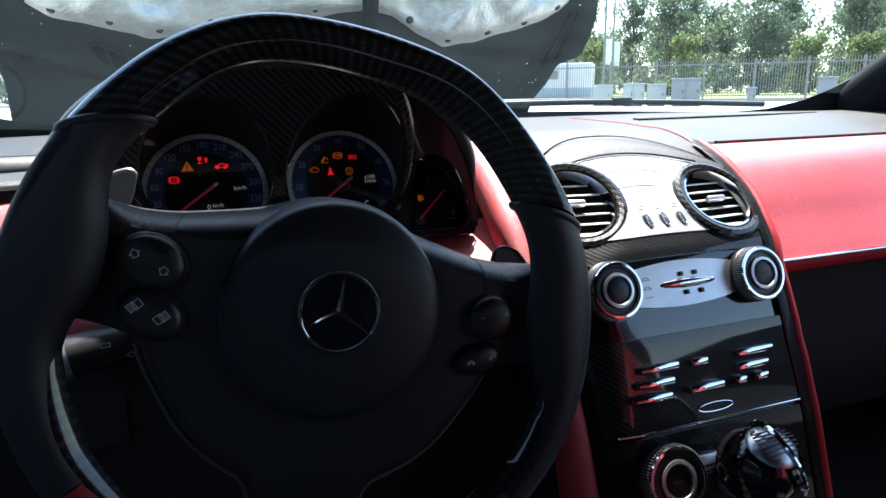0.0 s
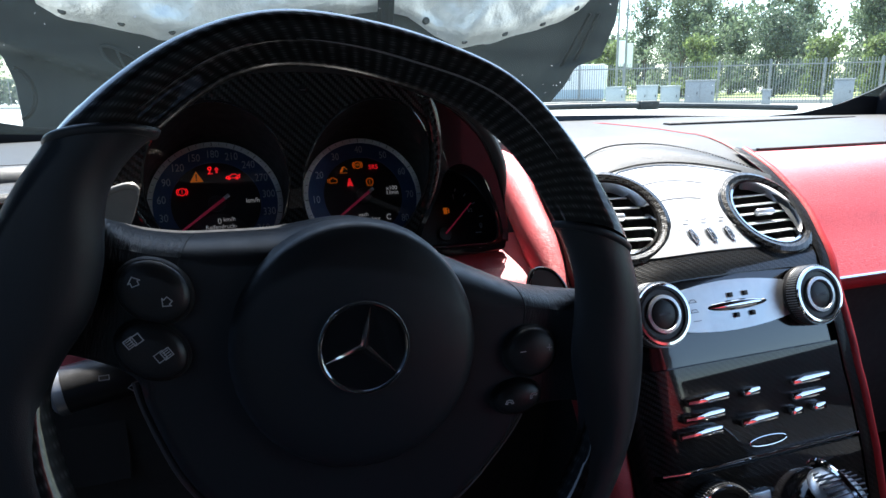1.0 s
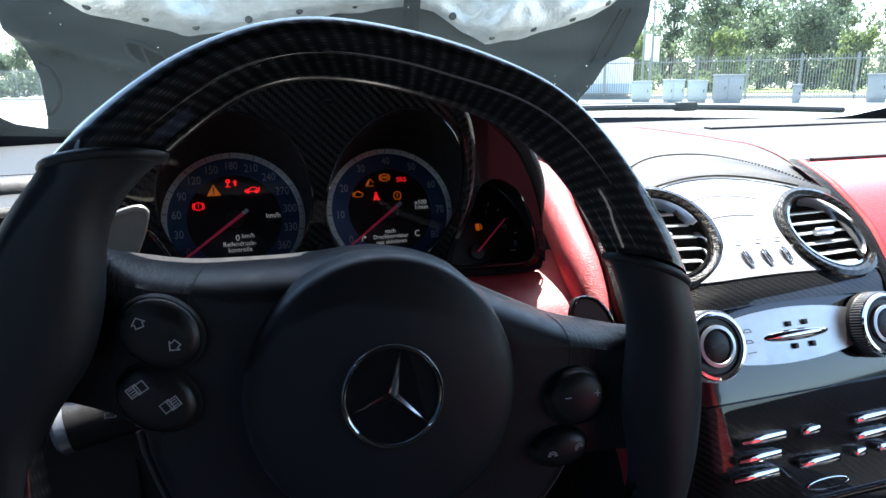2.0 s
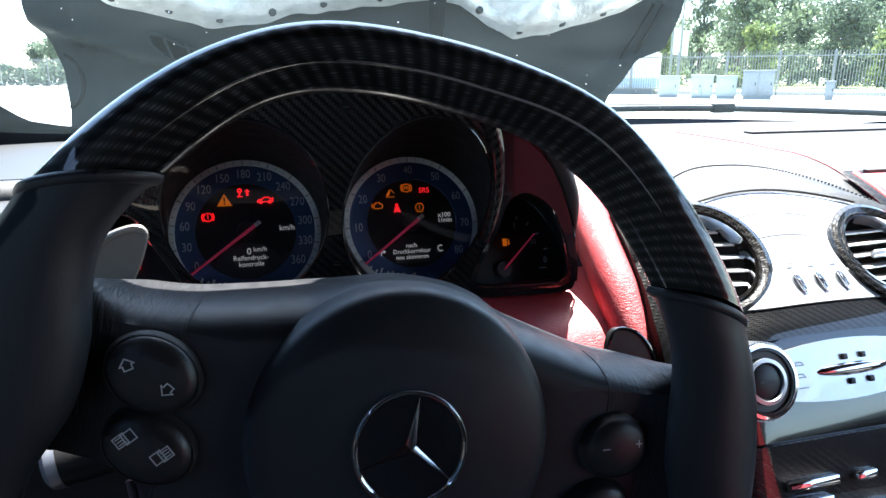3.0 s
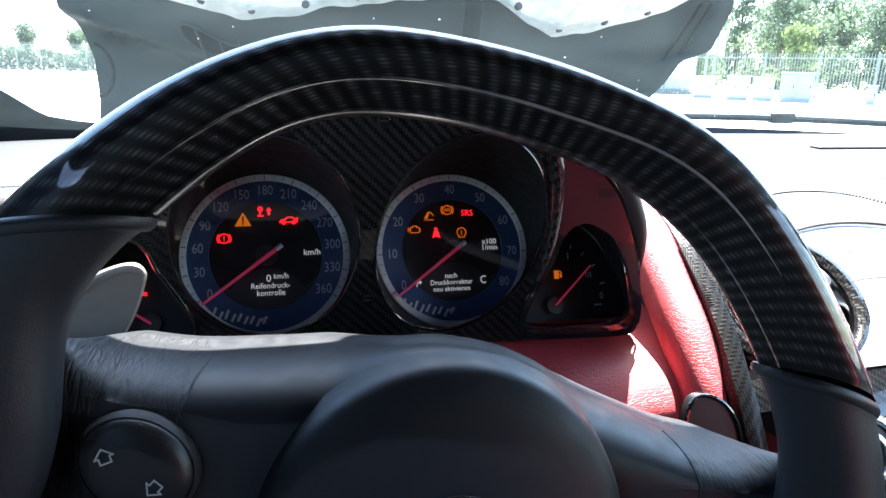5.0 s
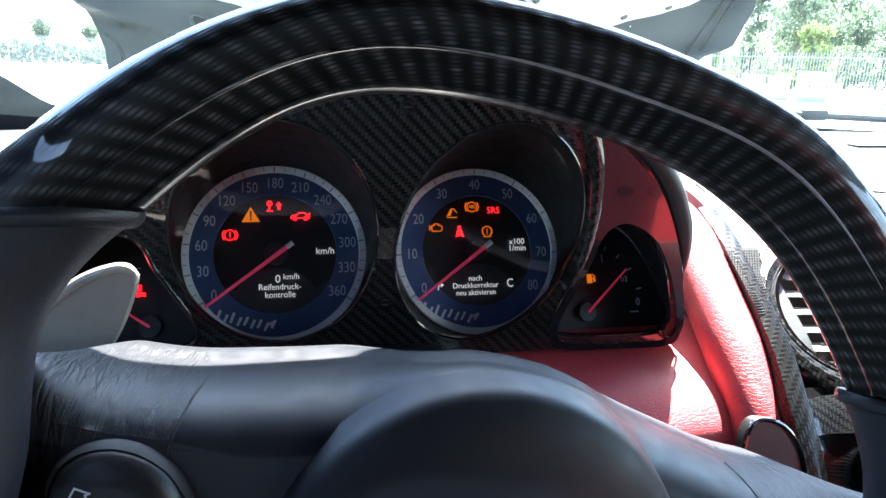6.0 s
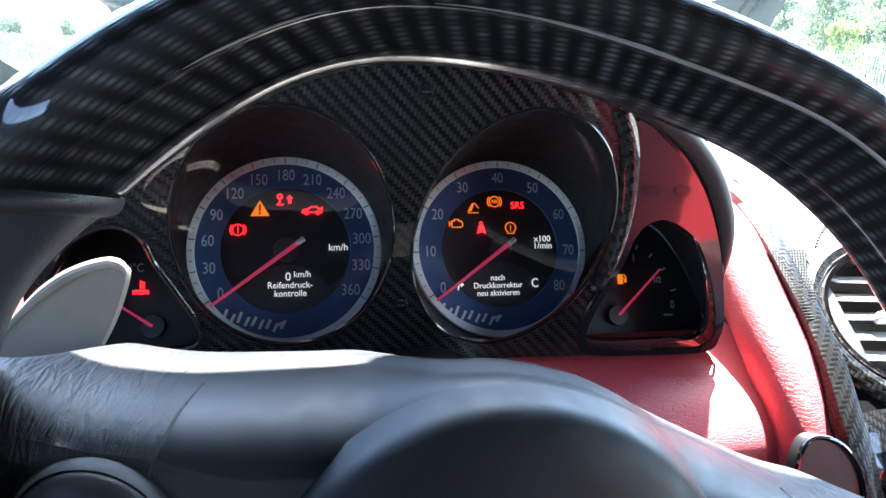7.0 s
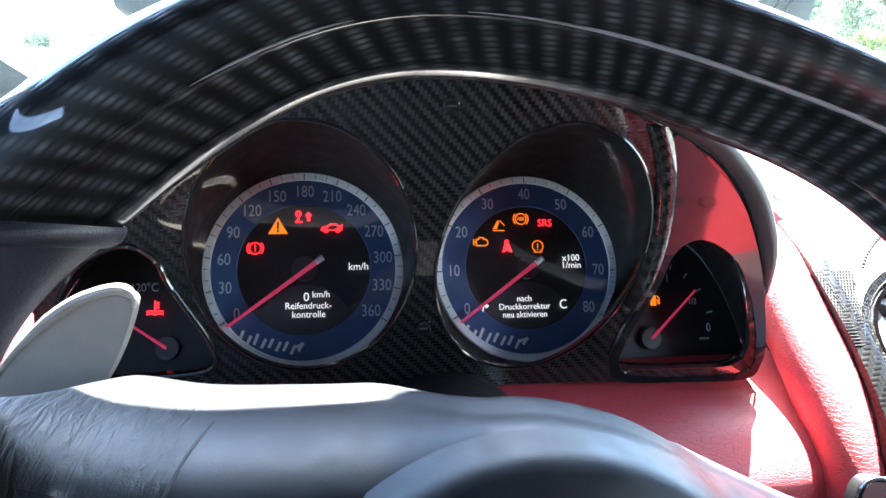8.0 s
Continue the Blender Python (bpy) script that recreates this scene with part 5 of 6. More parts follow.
def build_vent(x, z):
    c = vent_centre(x, z)
    m = axes(c, (1, 0, 0), Vector((0, 0.75, 0.66)).normalized(), VENT_N)
    m = Matrix.Translation(c) @ Matrix.Rotation(radians(-9 if x < MID else 3), 4, "Z") @ Matrix.Translation(-c) @ m @ Matrix.Scale(1.10 if x < MID else 1.0, 4)
    rows, uvs = [], []
    prof = [(0.0405, -0.012), (0.0408, 0.002), (0.0424, 0.0045), (0.0465, 0.0056), (0.0508, 0.0040), (0.0525, 0.0), (0.0525, -0.008)]
    for k in range(65):
        a = 2 * math.pi * k / 64
        rows.append([(r * math.cos(a), r * math.sin(a), h) for r, h in prof])
        uvs.append([(a * 0.04, j * 0.0035) for j in range(len(prof))])
    v = part("air_vent", moved(grid(rows, uvs=uvs), m), "carbon_fine", console, "round air vent with a carbon ring and silver slats", world_space=True)
    part("cup", moved(lathe([(0.0408, 0.0), (0.0405, -0.026), (0.035, -0.032), (0.0, -0.033)], 40), m), "matt", v, world_space=True)
    part("inner_ring", moved(lathe([(0.0412, 0.002), (0.0403, 0.0045), (0.0380, 0.0040), (0.0374, 0.0), (0.0374, -0.008)], 48), m), "chrome", v, "bright inner ring", world_space=True)
    for j in range(6):
        y = -0.029 + 0.0116 * j
        half = math.sqrt(0.0380 ** 2 - y * y) - 0.0015
        sl = box((2 * half, 0.0016, 0.0125), (0, 0, 0), 0.0005, 1)
        part("slat", moved(sl, m @ Matrix.Translation((0, y, -0.008)) @ Matrix.Rotation(radians(42), 4, "X")), "silver", v, world_space=True)
    part("tab", moved(box((0.024, 0.006, 0.007), bevel=0.002), m @ Matrix.Translation((0, 0.001, 0.0))), "alloy", v, "small silver tab", world_space=True)


for x, z in VENTS:
    build_vent(x, z)
# three flutes and a slim groove in the silver panel
for x in (0.3465, 0.3670, 0.3880):
    m = axes(face_point(x, 0.803, 0.0042), (1, 0, 0), Vector((0, 0.68, 0.73)).normalized(), Vector((0, -0.73, 0.68)).normalized())
    f = part("flute", moved(lathe([(0.0, -0.003), (0.5, -0.0022), (0.9, 0.0002), (1.0, 0.0012), (1.15, 0.0006), (1.2, -0.001)], 24, 0.0042, 0.0085), m @ Matrix.Rotation(radians(12), 4, "Z")), "alloy", console, "oval silver flute with chrome bars", world_space=True)
    for dx in (-0.0017, 0.0012):
        part("bar", moved(box((0.0014, 0.014, 0.003), bevel=0.0005), m @ Matrix.Rotation(radians(12), 4, "Z") @ Matrix.Translation((dx, 0, 0.0008))), "chrome", f, world_space=True)
    part("mark", moved(box((0.006, 0.0008, 0.0006)), m @ Matrix.Translation((0.0, 0.0175, 0.0))), "tick_dark", console, world_space=True)
for x0, x1, z in ((0.331, 0.382, 0.833), (0.320, 0.398, 0.8475)):
    part("groove", tube([face_point(x, z - 4 * (x - 0.357) ** 2 * 0.6, 0.0036) for x in np.linspace(x0, x1, 12)], 0.0009, 6), "tick_dark", console, world_space=True)
# lower climate dial
build_knob(0.3100, 0.577, 0.0320, "black climate dial with a knurled silver edge", 0.012)
for x, z, w in ((0.356, 0.583, 0.034), (0.358, 0.572, 0.028), (0.358, 0.566, 0.026), (0.358, 0.560, 0.024)):
    part("climate_key", moved(box((w, 0.0052 if w < 0.03 else 0.010, 0.006), bevel=0.001), on_face(x, z, 0.006)), "alloy" if w > 0.03 else "plastic", console, world_space=True)
build_knob(0.385, 0.560, 0.0170, "small silver-ringed knob", 0.008)

# carbon edge, red piping and stitches on the console's flank
for fn, sgn in ((right_edge, 1), (left_edge, -1)):
    zs = [0.40 + 0.47 * k / 50 for k in range(51)]
    rows, uvs = [], []
    for z in zs:
        rows.append([face_point(fn(z) - sgn * 0.010, z, 0.0045), face_point(fn(z) - sgn * 0.004, z, 0.0060), face_point(fn(z) + sgn * 0.003, z, 0.0045), face_point(fn(z) + sgn * 0.004, z, -0.006)])
        uvs.append([(0, z), (0.006, z), (0.013, z), (0.02, z)])
    part("edge_strip", grid(rows, uvs=uvs), "carbon_edge", console, "carbon edge strip", world_space=True, sharp=60)
    if sgn > 0:
        part("piping", tube([face_point(fn(z) + sgn * 0.0075, z, 0.0005) for z in zs], 0.0062, 12), "red_low", console, "red leather piping", world_space=True, sharp=60)
    wall = []
    for z in zs:
        p = face_point(fn(z) + (0.010 if sgn > 0 else 0.002), z, -0.004 if sgn > 0 else -0.008)
        wall.append([p, p + Vector((sgn * 0.006, 0.05, 0)), p + Vector((sgn * 0.010, 0.40, -0.02))])
    part("flank", thicken(grid(wall), 0.003), "red_low" if sgn > 0 else "dash_leather", console, "red leather flank" if sgn > 0 else "black leather flank", world_space=True)
# mesh strip beside the driver-side vent
MESH = lambda f, z: face_point(0.2175 + (0.006 + 0.018 * smoothstep(0.820, 0.842, z)) * f, z, 0.005)  # noqa: E731
part("mesh_strip", thicken(grid([[MESH(j / 4, z) for j in range(5)] for z in np.linspace(0.820, 0.8515, 12)]), 0.002), "well", console, "fine black mesh strip", world_space=True)
dots = []
for i in range(25):
    for j in range(13):
        p = MESH((j + (0.5 if i % 2 else 0)) / 13, 0.821 + 0.0012 * i)
        dots.append(box((0.0006, 0.0006, 0.0005), (p.x, p.y - 0.0003, p.z + 0.0003)))
part("mesh_grille", join(*dots), "plastic", console, world_space=True)

# gear selector on the tunnel
lever = thing("gear_selector", pose(0.375, -0.05, 0.47), "black gear selector with a chrome-banded knob", "gear lever")
part("shaft", tube([(0.378, 0.01, 0.46), (0.370, -0.01, 0.55), (0.364, -0.02, 0.60)], [0.020, 0.016, 0.018], 20), "plastic", lever, world_space=True)
knob_m = axes((0.362, -0.02, 0.612), (1, 0, 0), Vector((0, 0.3, 0.95)).normalized(), Vector((0, -0.95, 0.3)).normalized())
part("knob", moved(lathe([(0.0, 0.030), (0.012, 0.029), (0.026, 0.022), (0.034, 0.008), (0.036, -0.006), (0.030, -0.022), (0.016, -0.030), (0.0, -0.031)], 40, 1.0, 0.95), knob_m), "gloss", lever, "glossy black knob", world_space=True)
# chrome hoop over one side of the knob, and a ribbed silver crown
hoop_x = Vector((-0.35, 0.25, 0.90)).normalized()
hoop_n = Vector((0.90, -0.15, 0.40)).normalized()
hoop_n = (hoop_n - hoop_x * hoop_n.dot(hoop_x)).normalized()
hoop_y = hoop_n.cross(hoop_x)
hoop = [Vector((0.362, -0.02, 0.612)) + hoop_n * 0.016 + 0.0335 * (math.cos(a) * hoop_x + math.sin(a) * hoop_y) for a in np.linspace(0, 2 * math.pi, 49)]
part("chrome_band", tube(hoop, 0.0032, 10, caps=False), "chrome", lever, "chrome band", world_space=True)
crown_m = axes((0.358, -0.022, 0.612), (1, 0, 0), Vector((0, 0.93, 0.36)), Vector((0, -0.36, 0.93)))
part("crown", moved(lathe([(0.0, 0.0368), (0.008, 0.0358), (0.016, 0.0330), (0.021, 0.0300), (0.022, 0.0280)], 32), crown_m), "alloy", lever, "ribbed silver crown", world_space=True)
part("crown_rib", moved(join(*[box((2 * math.sqrt(0.019 ** 2 - y * y), 0.0010, 0.0012), (0, y, 0.0375 - 0.0085 * (abs(y) / 0.019) ** 2)) for y in np.linspace(-0.015, 0.015, 9)]), crown_m), "tick_dark", lever, world_space=True)
solo("tunnel", join(box((0.26, 0.55, 0.22), (MID, -0.22, 0.35), 0.02)), "gloss", "glossy black transmission tunnel", "tunnel", "structure")

# ---- dashboard ----
dash = thing("dashboard", pose(MID, 0.35, 0.70), "dashboard in black leather above and red crocodile-pattern leather below", "dashboard")


def sheet(xs, profile, bend=lambda x: 0.0, lift=lambda x: 0.0):
    return [[(x, y + bend(x), z + lift(x)) for x in xs] for y, z in profile]


def curve2(points, n=6):
    return [(p.x, p.y) for p in smooth_line([(a, b, 0) for a, b in points], n)]


# broad black top, from behind the cluster to the windscreen
top_prof = curve2([(0.296, 0.858), (0.300, 0.8635), (0.315, 0.866), (0.42, 0.872), (0.55, 0.880), (0.68, 0.884), (0.78, 0.882), (0.82, 0.874)], 4)
xs = [-0.47 + (1.20 + 0.47) * k / 60 for k in range(61)]
part("top_pad", thicken(grid(sheet(xs, top_prof, lambda x: -0.14 * (max(0, abs(x - MID) - 0.45) / 0.4) ** 2)), 0.004), "dash_leather", dash, "black leather top", world_space=True, sharp=60)
# leather hump that carries the console's curve forward, round the arch of the vent panel
def arch(s):
    return 0.8785 - 0.030 * abs(s) ** 2.4


along_face = [(0.80 + 0.0025 * k) for k in range(35)] + [0.8885, 0.889, 0.8895, 0.890, 0.8905, 0.891, 0.8915]
hump_pts = [(interp(z, FACE), z) for z in along_face] + [(0.385, 0.8922), (0.42, 0.8928), (0.47, 0.8936), (0.52, 0.894), (0.56, 0.892), (0.60, 0.886)]
rows = []
for y, z in hump_pts:
    row = []
    for j in range(53):
        s = -1 + 2 * j / 52
        crown = -0.004 * s ** 4 * smoothstep(0.24, 0.34, y)
        row.append((MID + 0.129 * s, y + (0.0 if y > 0.3 else 0.001) + turn_in(MID + 0.129 * s, z), z + crown))
    rows.append(row)
hump_bm = grid(rows)
gone = [f for f in hump_bm.faces if abs(f.calc_center_median().x - MID) < 0.113 and f.calc_center_median().z < arch((f.calc_center_median().x - MID) / 0.118) - 0.007]
bmesh.ops.delete(hump_bm, geom=gone, context="FACES")
part("hump", hump_bm, "dash_leather", dash, "black leather hump", world_space=True, sharp=60)
for sgn in (1, -1):
    line = [(MID + sgn * 0.1275, y + turn_in(MID + sgn * 0.1275, z), z - 0.004 * smoothstep(0.24, 0.34, y)) for y, z in hump_pts]
    if sgn > 0:
        part("hump_piping", tube(line, 0.0018, 8), "red_low", dash, "thin red piping", world_space=True)
    part("hump_side", grid([[p, (p[0] + sgn * 0.002, p[1] + 0.012, p[2] - 0.045)] for p in line]), "dash_leather", dash, world_space=True)
stitch = []
for k in range(100):
    s = -1 + 2 * (k + 0.5) / 100
    x = MID + 0.118 * s
    p = face_point(x, arch(s), 0.0045)
    stitch.append(moved(box((0.0022, 0.0016, 0.0018), (0, 0, 0), 0.0004, 1), Matrix.Translation(p) @ Matrix.Rotation(0.5, 4, "Z")))
part("under_pad", face_sheet(MID - 0.117, MID + 0.117, 0.835, 0.884, 0.0002, 40, 12, 0.002, lambda c: in_vent(c)), "dash_leather", dash, world_space=True)
part("stitching", join(*stitch), "thread", dash, "dark twisted stitching", world_space=True)
rows = []
for k in range(31):
    s = -1 + 2 * k / 30
    x = MID + 0.124 * s
    zz = 0.8605 - 0.021 * s * s
    zz = min(zz, arch(s) - 0.006)
    rows.append([face_point(x, zz - 0.001, 0.0035), face_point(x, zz + 0.006, 0.0060), face_point(x, arch(s) - 0.0015, 0.0035), face_point(x, arch(s) + 0.0015, -0.001)])
part("arch_pad", grid(rows), "dash_leather", dash, "black leather arch over the vents", world_space=True, sharp=60)
part("arch_seam", tube([row[0].lerp(row[1], 0.25) + Vector((0, -0.0016, 0.0016)) for row in rows[4:27]], 0.0011, 8), "matt", dash, "dark seam along the arch", world_space=True)

# red pads: passenger side, and the end beside the driver's door
pad_prof = curve2([(0.300, 0.858), (0.292, 0.8625), (0.26, 0.860), (0.222, 0.845), (0.192, 0.815), (0.170, 0.782), (0.150, 0.754), (0.142, 0.742)], 5)
low_prof = curve2([(0.142, 0.740), (0.143, 0.733), (0.150, 0.727), (0.175, 0.724)], 4)


def red_pad(x_in, x_out, prof):
    rows = []
    for y, z in prof:
        a = x_in(z)
        rows.append([(a + (x_out - a) * k / 40, y - 0.09 * max(0, abs(a + (x_out - a) * k / 40 - MID) - 0.5) ** 2, z) for k in range(41)])
    return thicken(grid(rows), 0.004)


for name, inner_x, outer in (("passenger_pad", lambda z: right_edge(min(z, 0.862)) + 0.016, 1.20),):
    part(name, red_pad(inner_x, outer, pad_prof), "red", dash, "red crocodile-pattern leather pad", world_space=True, sharp=60)
    part("lower_lip", red_pad(inner_x, outer, low_prof), "red_low", dash, "red leather lower lip", world_space=True, sharp=60)
    part("chrome_strip", tube([(x, 0.1400 - 0.09 * max(0, abs(x - MID) - 0.5) ** 2, 0.741) for x in np.linspace(0.497, 1.2, 30)], 0.0017, 8), "chrome", dash, "slim chrome strip", world_space=True)
part("gap", box((0.62, 0.006, 0.006), (0.885, 0.2965, 0.8632)), "matt", dash, world_space=True)
part("defroster_slot", moved(box((0.42, 0.020, 0.006), bevel=0.002), pose(0.86, 0.575, 0.8815)), "matt", dash, "dark defroster slot", world_space=True)
roll_line = smooth_line([(-0.47, 0.300, 0.862), (-0.36, 0.318, 0.866), (-0.26, 0.345, 0.866), (-0.16, 0.385, 0.862)], 8)
part("driver_top_roll", tube(roll_line, 0.0165, 20), "dash_leather", dash, "black leather roll with a stitched seam", world_space=True, sharp=60)
part("roll_stitching", join(*[box((0.0028, 0.0012, 0.0012), tuple(p.lerp(q, f) + Vector((0, 0.004, 0.0163)))) for p, q in zip(roll_line, roll_line[1:]) for f in (0.0, 0.25, 0.5, 0.75)]), "thread", dash, world_space=True)
part("glovebox", thicken(grid(sheet(np.linspace(0.50, 1.2, 20), curve2([(0.175, 0.726), (0.19, 0.66), (0.20, 0.56), (0.24, 0.46)], 4))), 0.004), "matt", dash, "dark glovebox front", world_space=True)
part("driver_end_pad", thicken(grid(sheet(np.linspace(-0.47, -0.205, 16), curve2([(0.330, 0.868), (0.30, 0.868), (0.285, 0.862), (0.28, 0.848)], 4))), 0.004), "dash_leather", dash, world_space=True, sharp=60)
part("driver_end_red", thicken(grid(sheet(np.linspace(-0.47, -0.205, 16), curve2([(0.282, 0.848), (0.262, 0.842), (0.235, 0.815), (0.215, 0.785), (0.195, 0.765)], 4))), 0.004), "red", dash, "red leather end panel", world_space=True, sharp=60)
# red panel under the cluster
knee = curve2([(0.235, 0.802), (0.205, 0.795), (0.180, 0.788), (0.158, 0.778), (0.144, 0.762), (0.140, 0.742)], 5)
part("knee_roll", thicken(grid(sheet(np.linspace(-0.47, 0.208, 50), knee)), 0.004), "red", dash, "red crocodile-pattern leather panel", world_space=True, sharp=60)
part("knee_trim", tube([(x, 0.1385, 0.7405) for x in np.linspace(-0.47, 0.208, 20)], 0.0030, 10), "gloss", dash, "slim black trim bar", world_space=True)
part("knee_panel", thicken(grid(sheet(np.linspace(-0.47, 0.208, 20), curve2([(0.150, 0.738), (0.152, 0.70), (0.165, 0.62), (0.20, 0.50)], 4))), 0.004), "matt", dash, "black lower panel", world_space=True)
lid = smooth_loop([(-0.022, 0.034), (0.018, 0.034), (0.022, 0.028), (0.022, -0.030), (0.016, -0.036), (-0.022, -0.036), (-0.034, -0.03), (-0.034, 0.028)], 4)
part("compartment_lid", moved(plate(lid, (), 0.0, 0.006), axes((-0.176, 0.146, 0.697), (1, 0, 0), (0, 0.14, 0.99), (0, -0.99, 0.14))), "plastic", dash, "small black compartment lid", world_space=True)
# padded roll between the cluster and the console
ROLL = smooth_line([(0.2095, 0.340, 0.866), (0.2095, 0.275, 0.862), (0.2095, 0.243, 0.852), (0.2095, 0.221, 0.838), (0.2095, 0.201, 0.822), (0.2100, 0.174, 0.799), (0.2120, 0.150, 0.770), (0.216, 0.129, 0.735), (0.222, 0.106, 0.69), (0.230, 0.085, 0.63), (0.235, 0.065, 0.55), (0.237, 0.055, 0.5)], 6)
part("side_roll", tube(ROLL, 0.0195, 24), "red", dash, "red crocodile-pattern leather roll", world_space=True, sharp=60)

# ---- car body round the cabin ----
SCREEN_BASE = lambda x: (x, 0.815 - 0.15 * ((x - MID) / 0.84) ** 2, 0.895 - 0.02 * ((x - MID) / 0.84) ** 2)  # noqa: E731
SCREEN_TOP = lambda x: (MID + (x - MID) * 0.86, 0.192 - 0.10 * ((x - MID) / 0.84) ** 2, 1.180 - 0.03 * ((x - MID) / 0.84) ** 2)  # noqa: E731
sxs = [MID - 0.84 + 1.68 * k / 30 for k in range(31)]
rows = []
for i in range(13):
    t = i / 12
    rows.append([Vector(SCREEN_BASE(x)).lerp(Vector(SCREEN_TOP(x)), t) + Vector((0, 0.03, 0.05)) * math.sin(math.pi * t) * 0.5 for x in sxs])
pane = solo("window_1", grid(rows), "glass", "slightly dusty curved windscreen", "windscreen", "structure")
pane.visible_shadow = False
rng = random.Random(5)
specks = []
for k in range(150):
    u, v = rng.random() * 30, rng.random() * 8
    i, j = min(11, int(v)), min(29, int(u))
    p = rows[i][j].lerp(rows[i][j + 1], u - j).lerp(rows[i + 1][j].lerp(rows[i + 1][j + 1], u - j), v - i)
    s = rng.uniform(0.0006, 0.0016)
    specks.append(moved(box((s * rng.uniform(0.6, 1.6), s * 0.3, s)), Matrix.Translation(p - Vector((0, 0.002, 0.002))) @ Euler((0.9, rng.random() * 3, 0)).to_matrix().to_4x4()))
solo("dust_specks", join(*specks), "white", "pale dust specks on the windscreen", "dust", "stuff")

for sgn, nm in ((1, "pillar_right"), (-1, "pillar_left")):
    rows = []
    for t in range(-2, 13):
        p = Vector(SCREEN_BASE(MID + sgn * 0.83)).lerp(Vector(SCREEN_TOP(MID + sgn * 0.83)), t / 12) + Vector((0, 0.02, 0.02)) * math.sin(math.pi * max(0, t) / 12)
        rows.append([p + Vector((sgn * dx, dy, dz)) for dx, dy, dz in ((-0.004, 0.0, 0.004), (-0.010, -0.03, -0.012), (0.0, -0.075, -0.035), (0.05, -0.10, -0.05), (0.10, -0.06, -0.02), (0.10, 0.02, 0.02), (0.04, 0.03, 0.02))])
    solo(nm, grid(rows, closed_u=True), "headliner", "dark trimmed windscreen pillar", "pillar", "structure", sharp=50)
header_rows = [[Vector(SCREEN_TOP(x)) + Vector((-0.24 * max(0.0, SCREEN_TOP(x)[0] - MID) if dy < -0.05 else 0.0, dy, dz)) for dy, dz in ((0.015, 0.0), (-0.02, -0.012), (-0.10, 0.005), (-0.60, 0.05), (-1.42, -0.04), (-1.42, 0.09), (-0.10, 0.07), (0.015, 0.02))] for x in sxs]
solo("ceiling", grid(header_rows, closed_u=True), "headliner", "black roof lining", "roof", "structure")
solo("floor", box((1.9, 2.4, 0.05), (MID, -0.35, 0.22)), "carpet", "black carpeted cabin floor", "floor", "structure")
solo("wall_rear", box((1.7, 0.05, 1.0), (MID, -1.22, 0.72)), "headliner", "black trimmed rear bulkhead", "wall", "structure")
solo("wall_front", box((1.9, 0.05, 0.62), (MID, 0.80, 0.53)), "carpet", "dark front bulkhead", "wall", "structure")
for sgn, nm in ((1, "door_1"), (-1, "door_2")):
    d = thing(nm, pose(MID + sgn * 0.88, -0.2, 0.25), "black car door lining with red upper edge", "door", kind="structure")
    part("lining", box((0.06, 2.0, 0.66 if sgn < 0 else 0.60), (MID + sgn * 0.885, -0.2, 0.56 if sgn < 0 else 0.53), 0.02), "matt", d, world_space=True)
    # panes out of view; the driver's one is dark to hold light back
    side_pane = part("side_window", box((0.006, 1.35, 0.36 if sgn < 0 else 0.42), (MID + sgn * 0.80, -0.45, 1.03 if sgn < 0 else 1.00)), "side_glass" if sgn > 0 else "tint", d, "unseen side window, darkened on the driver's side to cut light", world_space=True)
    side_pane.visible_shadow = False


def build_seat(x, mat, label):
    s = thing("seat", pose(x, -0.75, 0.25), label, "seat", "seats")
    back = []
    for k in range(13):
        t = k / 12
        wid = 0.23 - 0.05 * t - 0.05 * smoothstep(0.75, 1, t)
        back.append([(x + wid * a, -0.82 - 0.20 * t + 0.07 * abs(a) ** 2.5, 0.42 + 0.72 * t) for a in [-1 + 2 * j / 16 for j in range(17)]])
    part("backrest", thicken(grid(back), -0.08), mat, s, world_space=True, sharp=60)
    for side in (-1, 1):
        spot = Vector((x + side * 0.040, -0.868, 0.630))
        slot_m = axes(spot, (1, 0, 0), (0, -0.27, 0.963), (0, 0.963, 0.27))
        part("belt_slot", moved(lathe([(0.0, 0.0015), (0.016, 0.0015), (0.0185, 0.004), (0.021, 0.0015), (0.021, -0.006)], 24, 1.0, 0.62), slot_m), "matt", s, "dark oval belt slot", world_space=True)
    cush = [[(x + 0.25 * a, -0.80 + 0.52 * t, 0.42 + 0.03 * t + 0.05 * abs(a) ** 2.5 - 0.05 * t ** 6) for a in [-1 + 2 * j / 16 for j in range(17)]] for t in [k / 12 for k in range(13)]]
    part("cushion", thicken(grid(cush), -0.10), "dash_leather", s, world_space=True, sharp=60)


build_seat(0.0, "dash_leather", "black leather driver's bucket seat")
build_seat(2 * MID, "red_low", "passenger bucket seat with red leather backrest and black cushion")

# black edging that sweeps up at the driver's corner of the windscreen
trim_rows = []
for k in range(25):
    x = -0.46 + 0.30 * k / 24
    up = interp(x, [(-0.46, 1.01), (-0.42, 0.965), (-0.384, 0.939), (-0.352, 0.9125), (-0.315, 0.9035), (-0.27, 0.9000), (-0.16, 0.8985)])
    y = 0.655 + 0.10 * smoothstep(-0.46, -0.16, x)
    trim_rows.append([(x, y, 0.880), (x, y - 0.004, 0.5 * (up + 0.88)), (x, y, up), (x, y + 0.012, up - 0.003), (x, y + 0.012, 0.880)])
solo("screen_trim", grid(trim_rows), "frit", "black trim sweeping up at the windscreen corner", "trim", "structure", sharp=60)
trim_rows = []
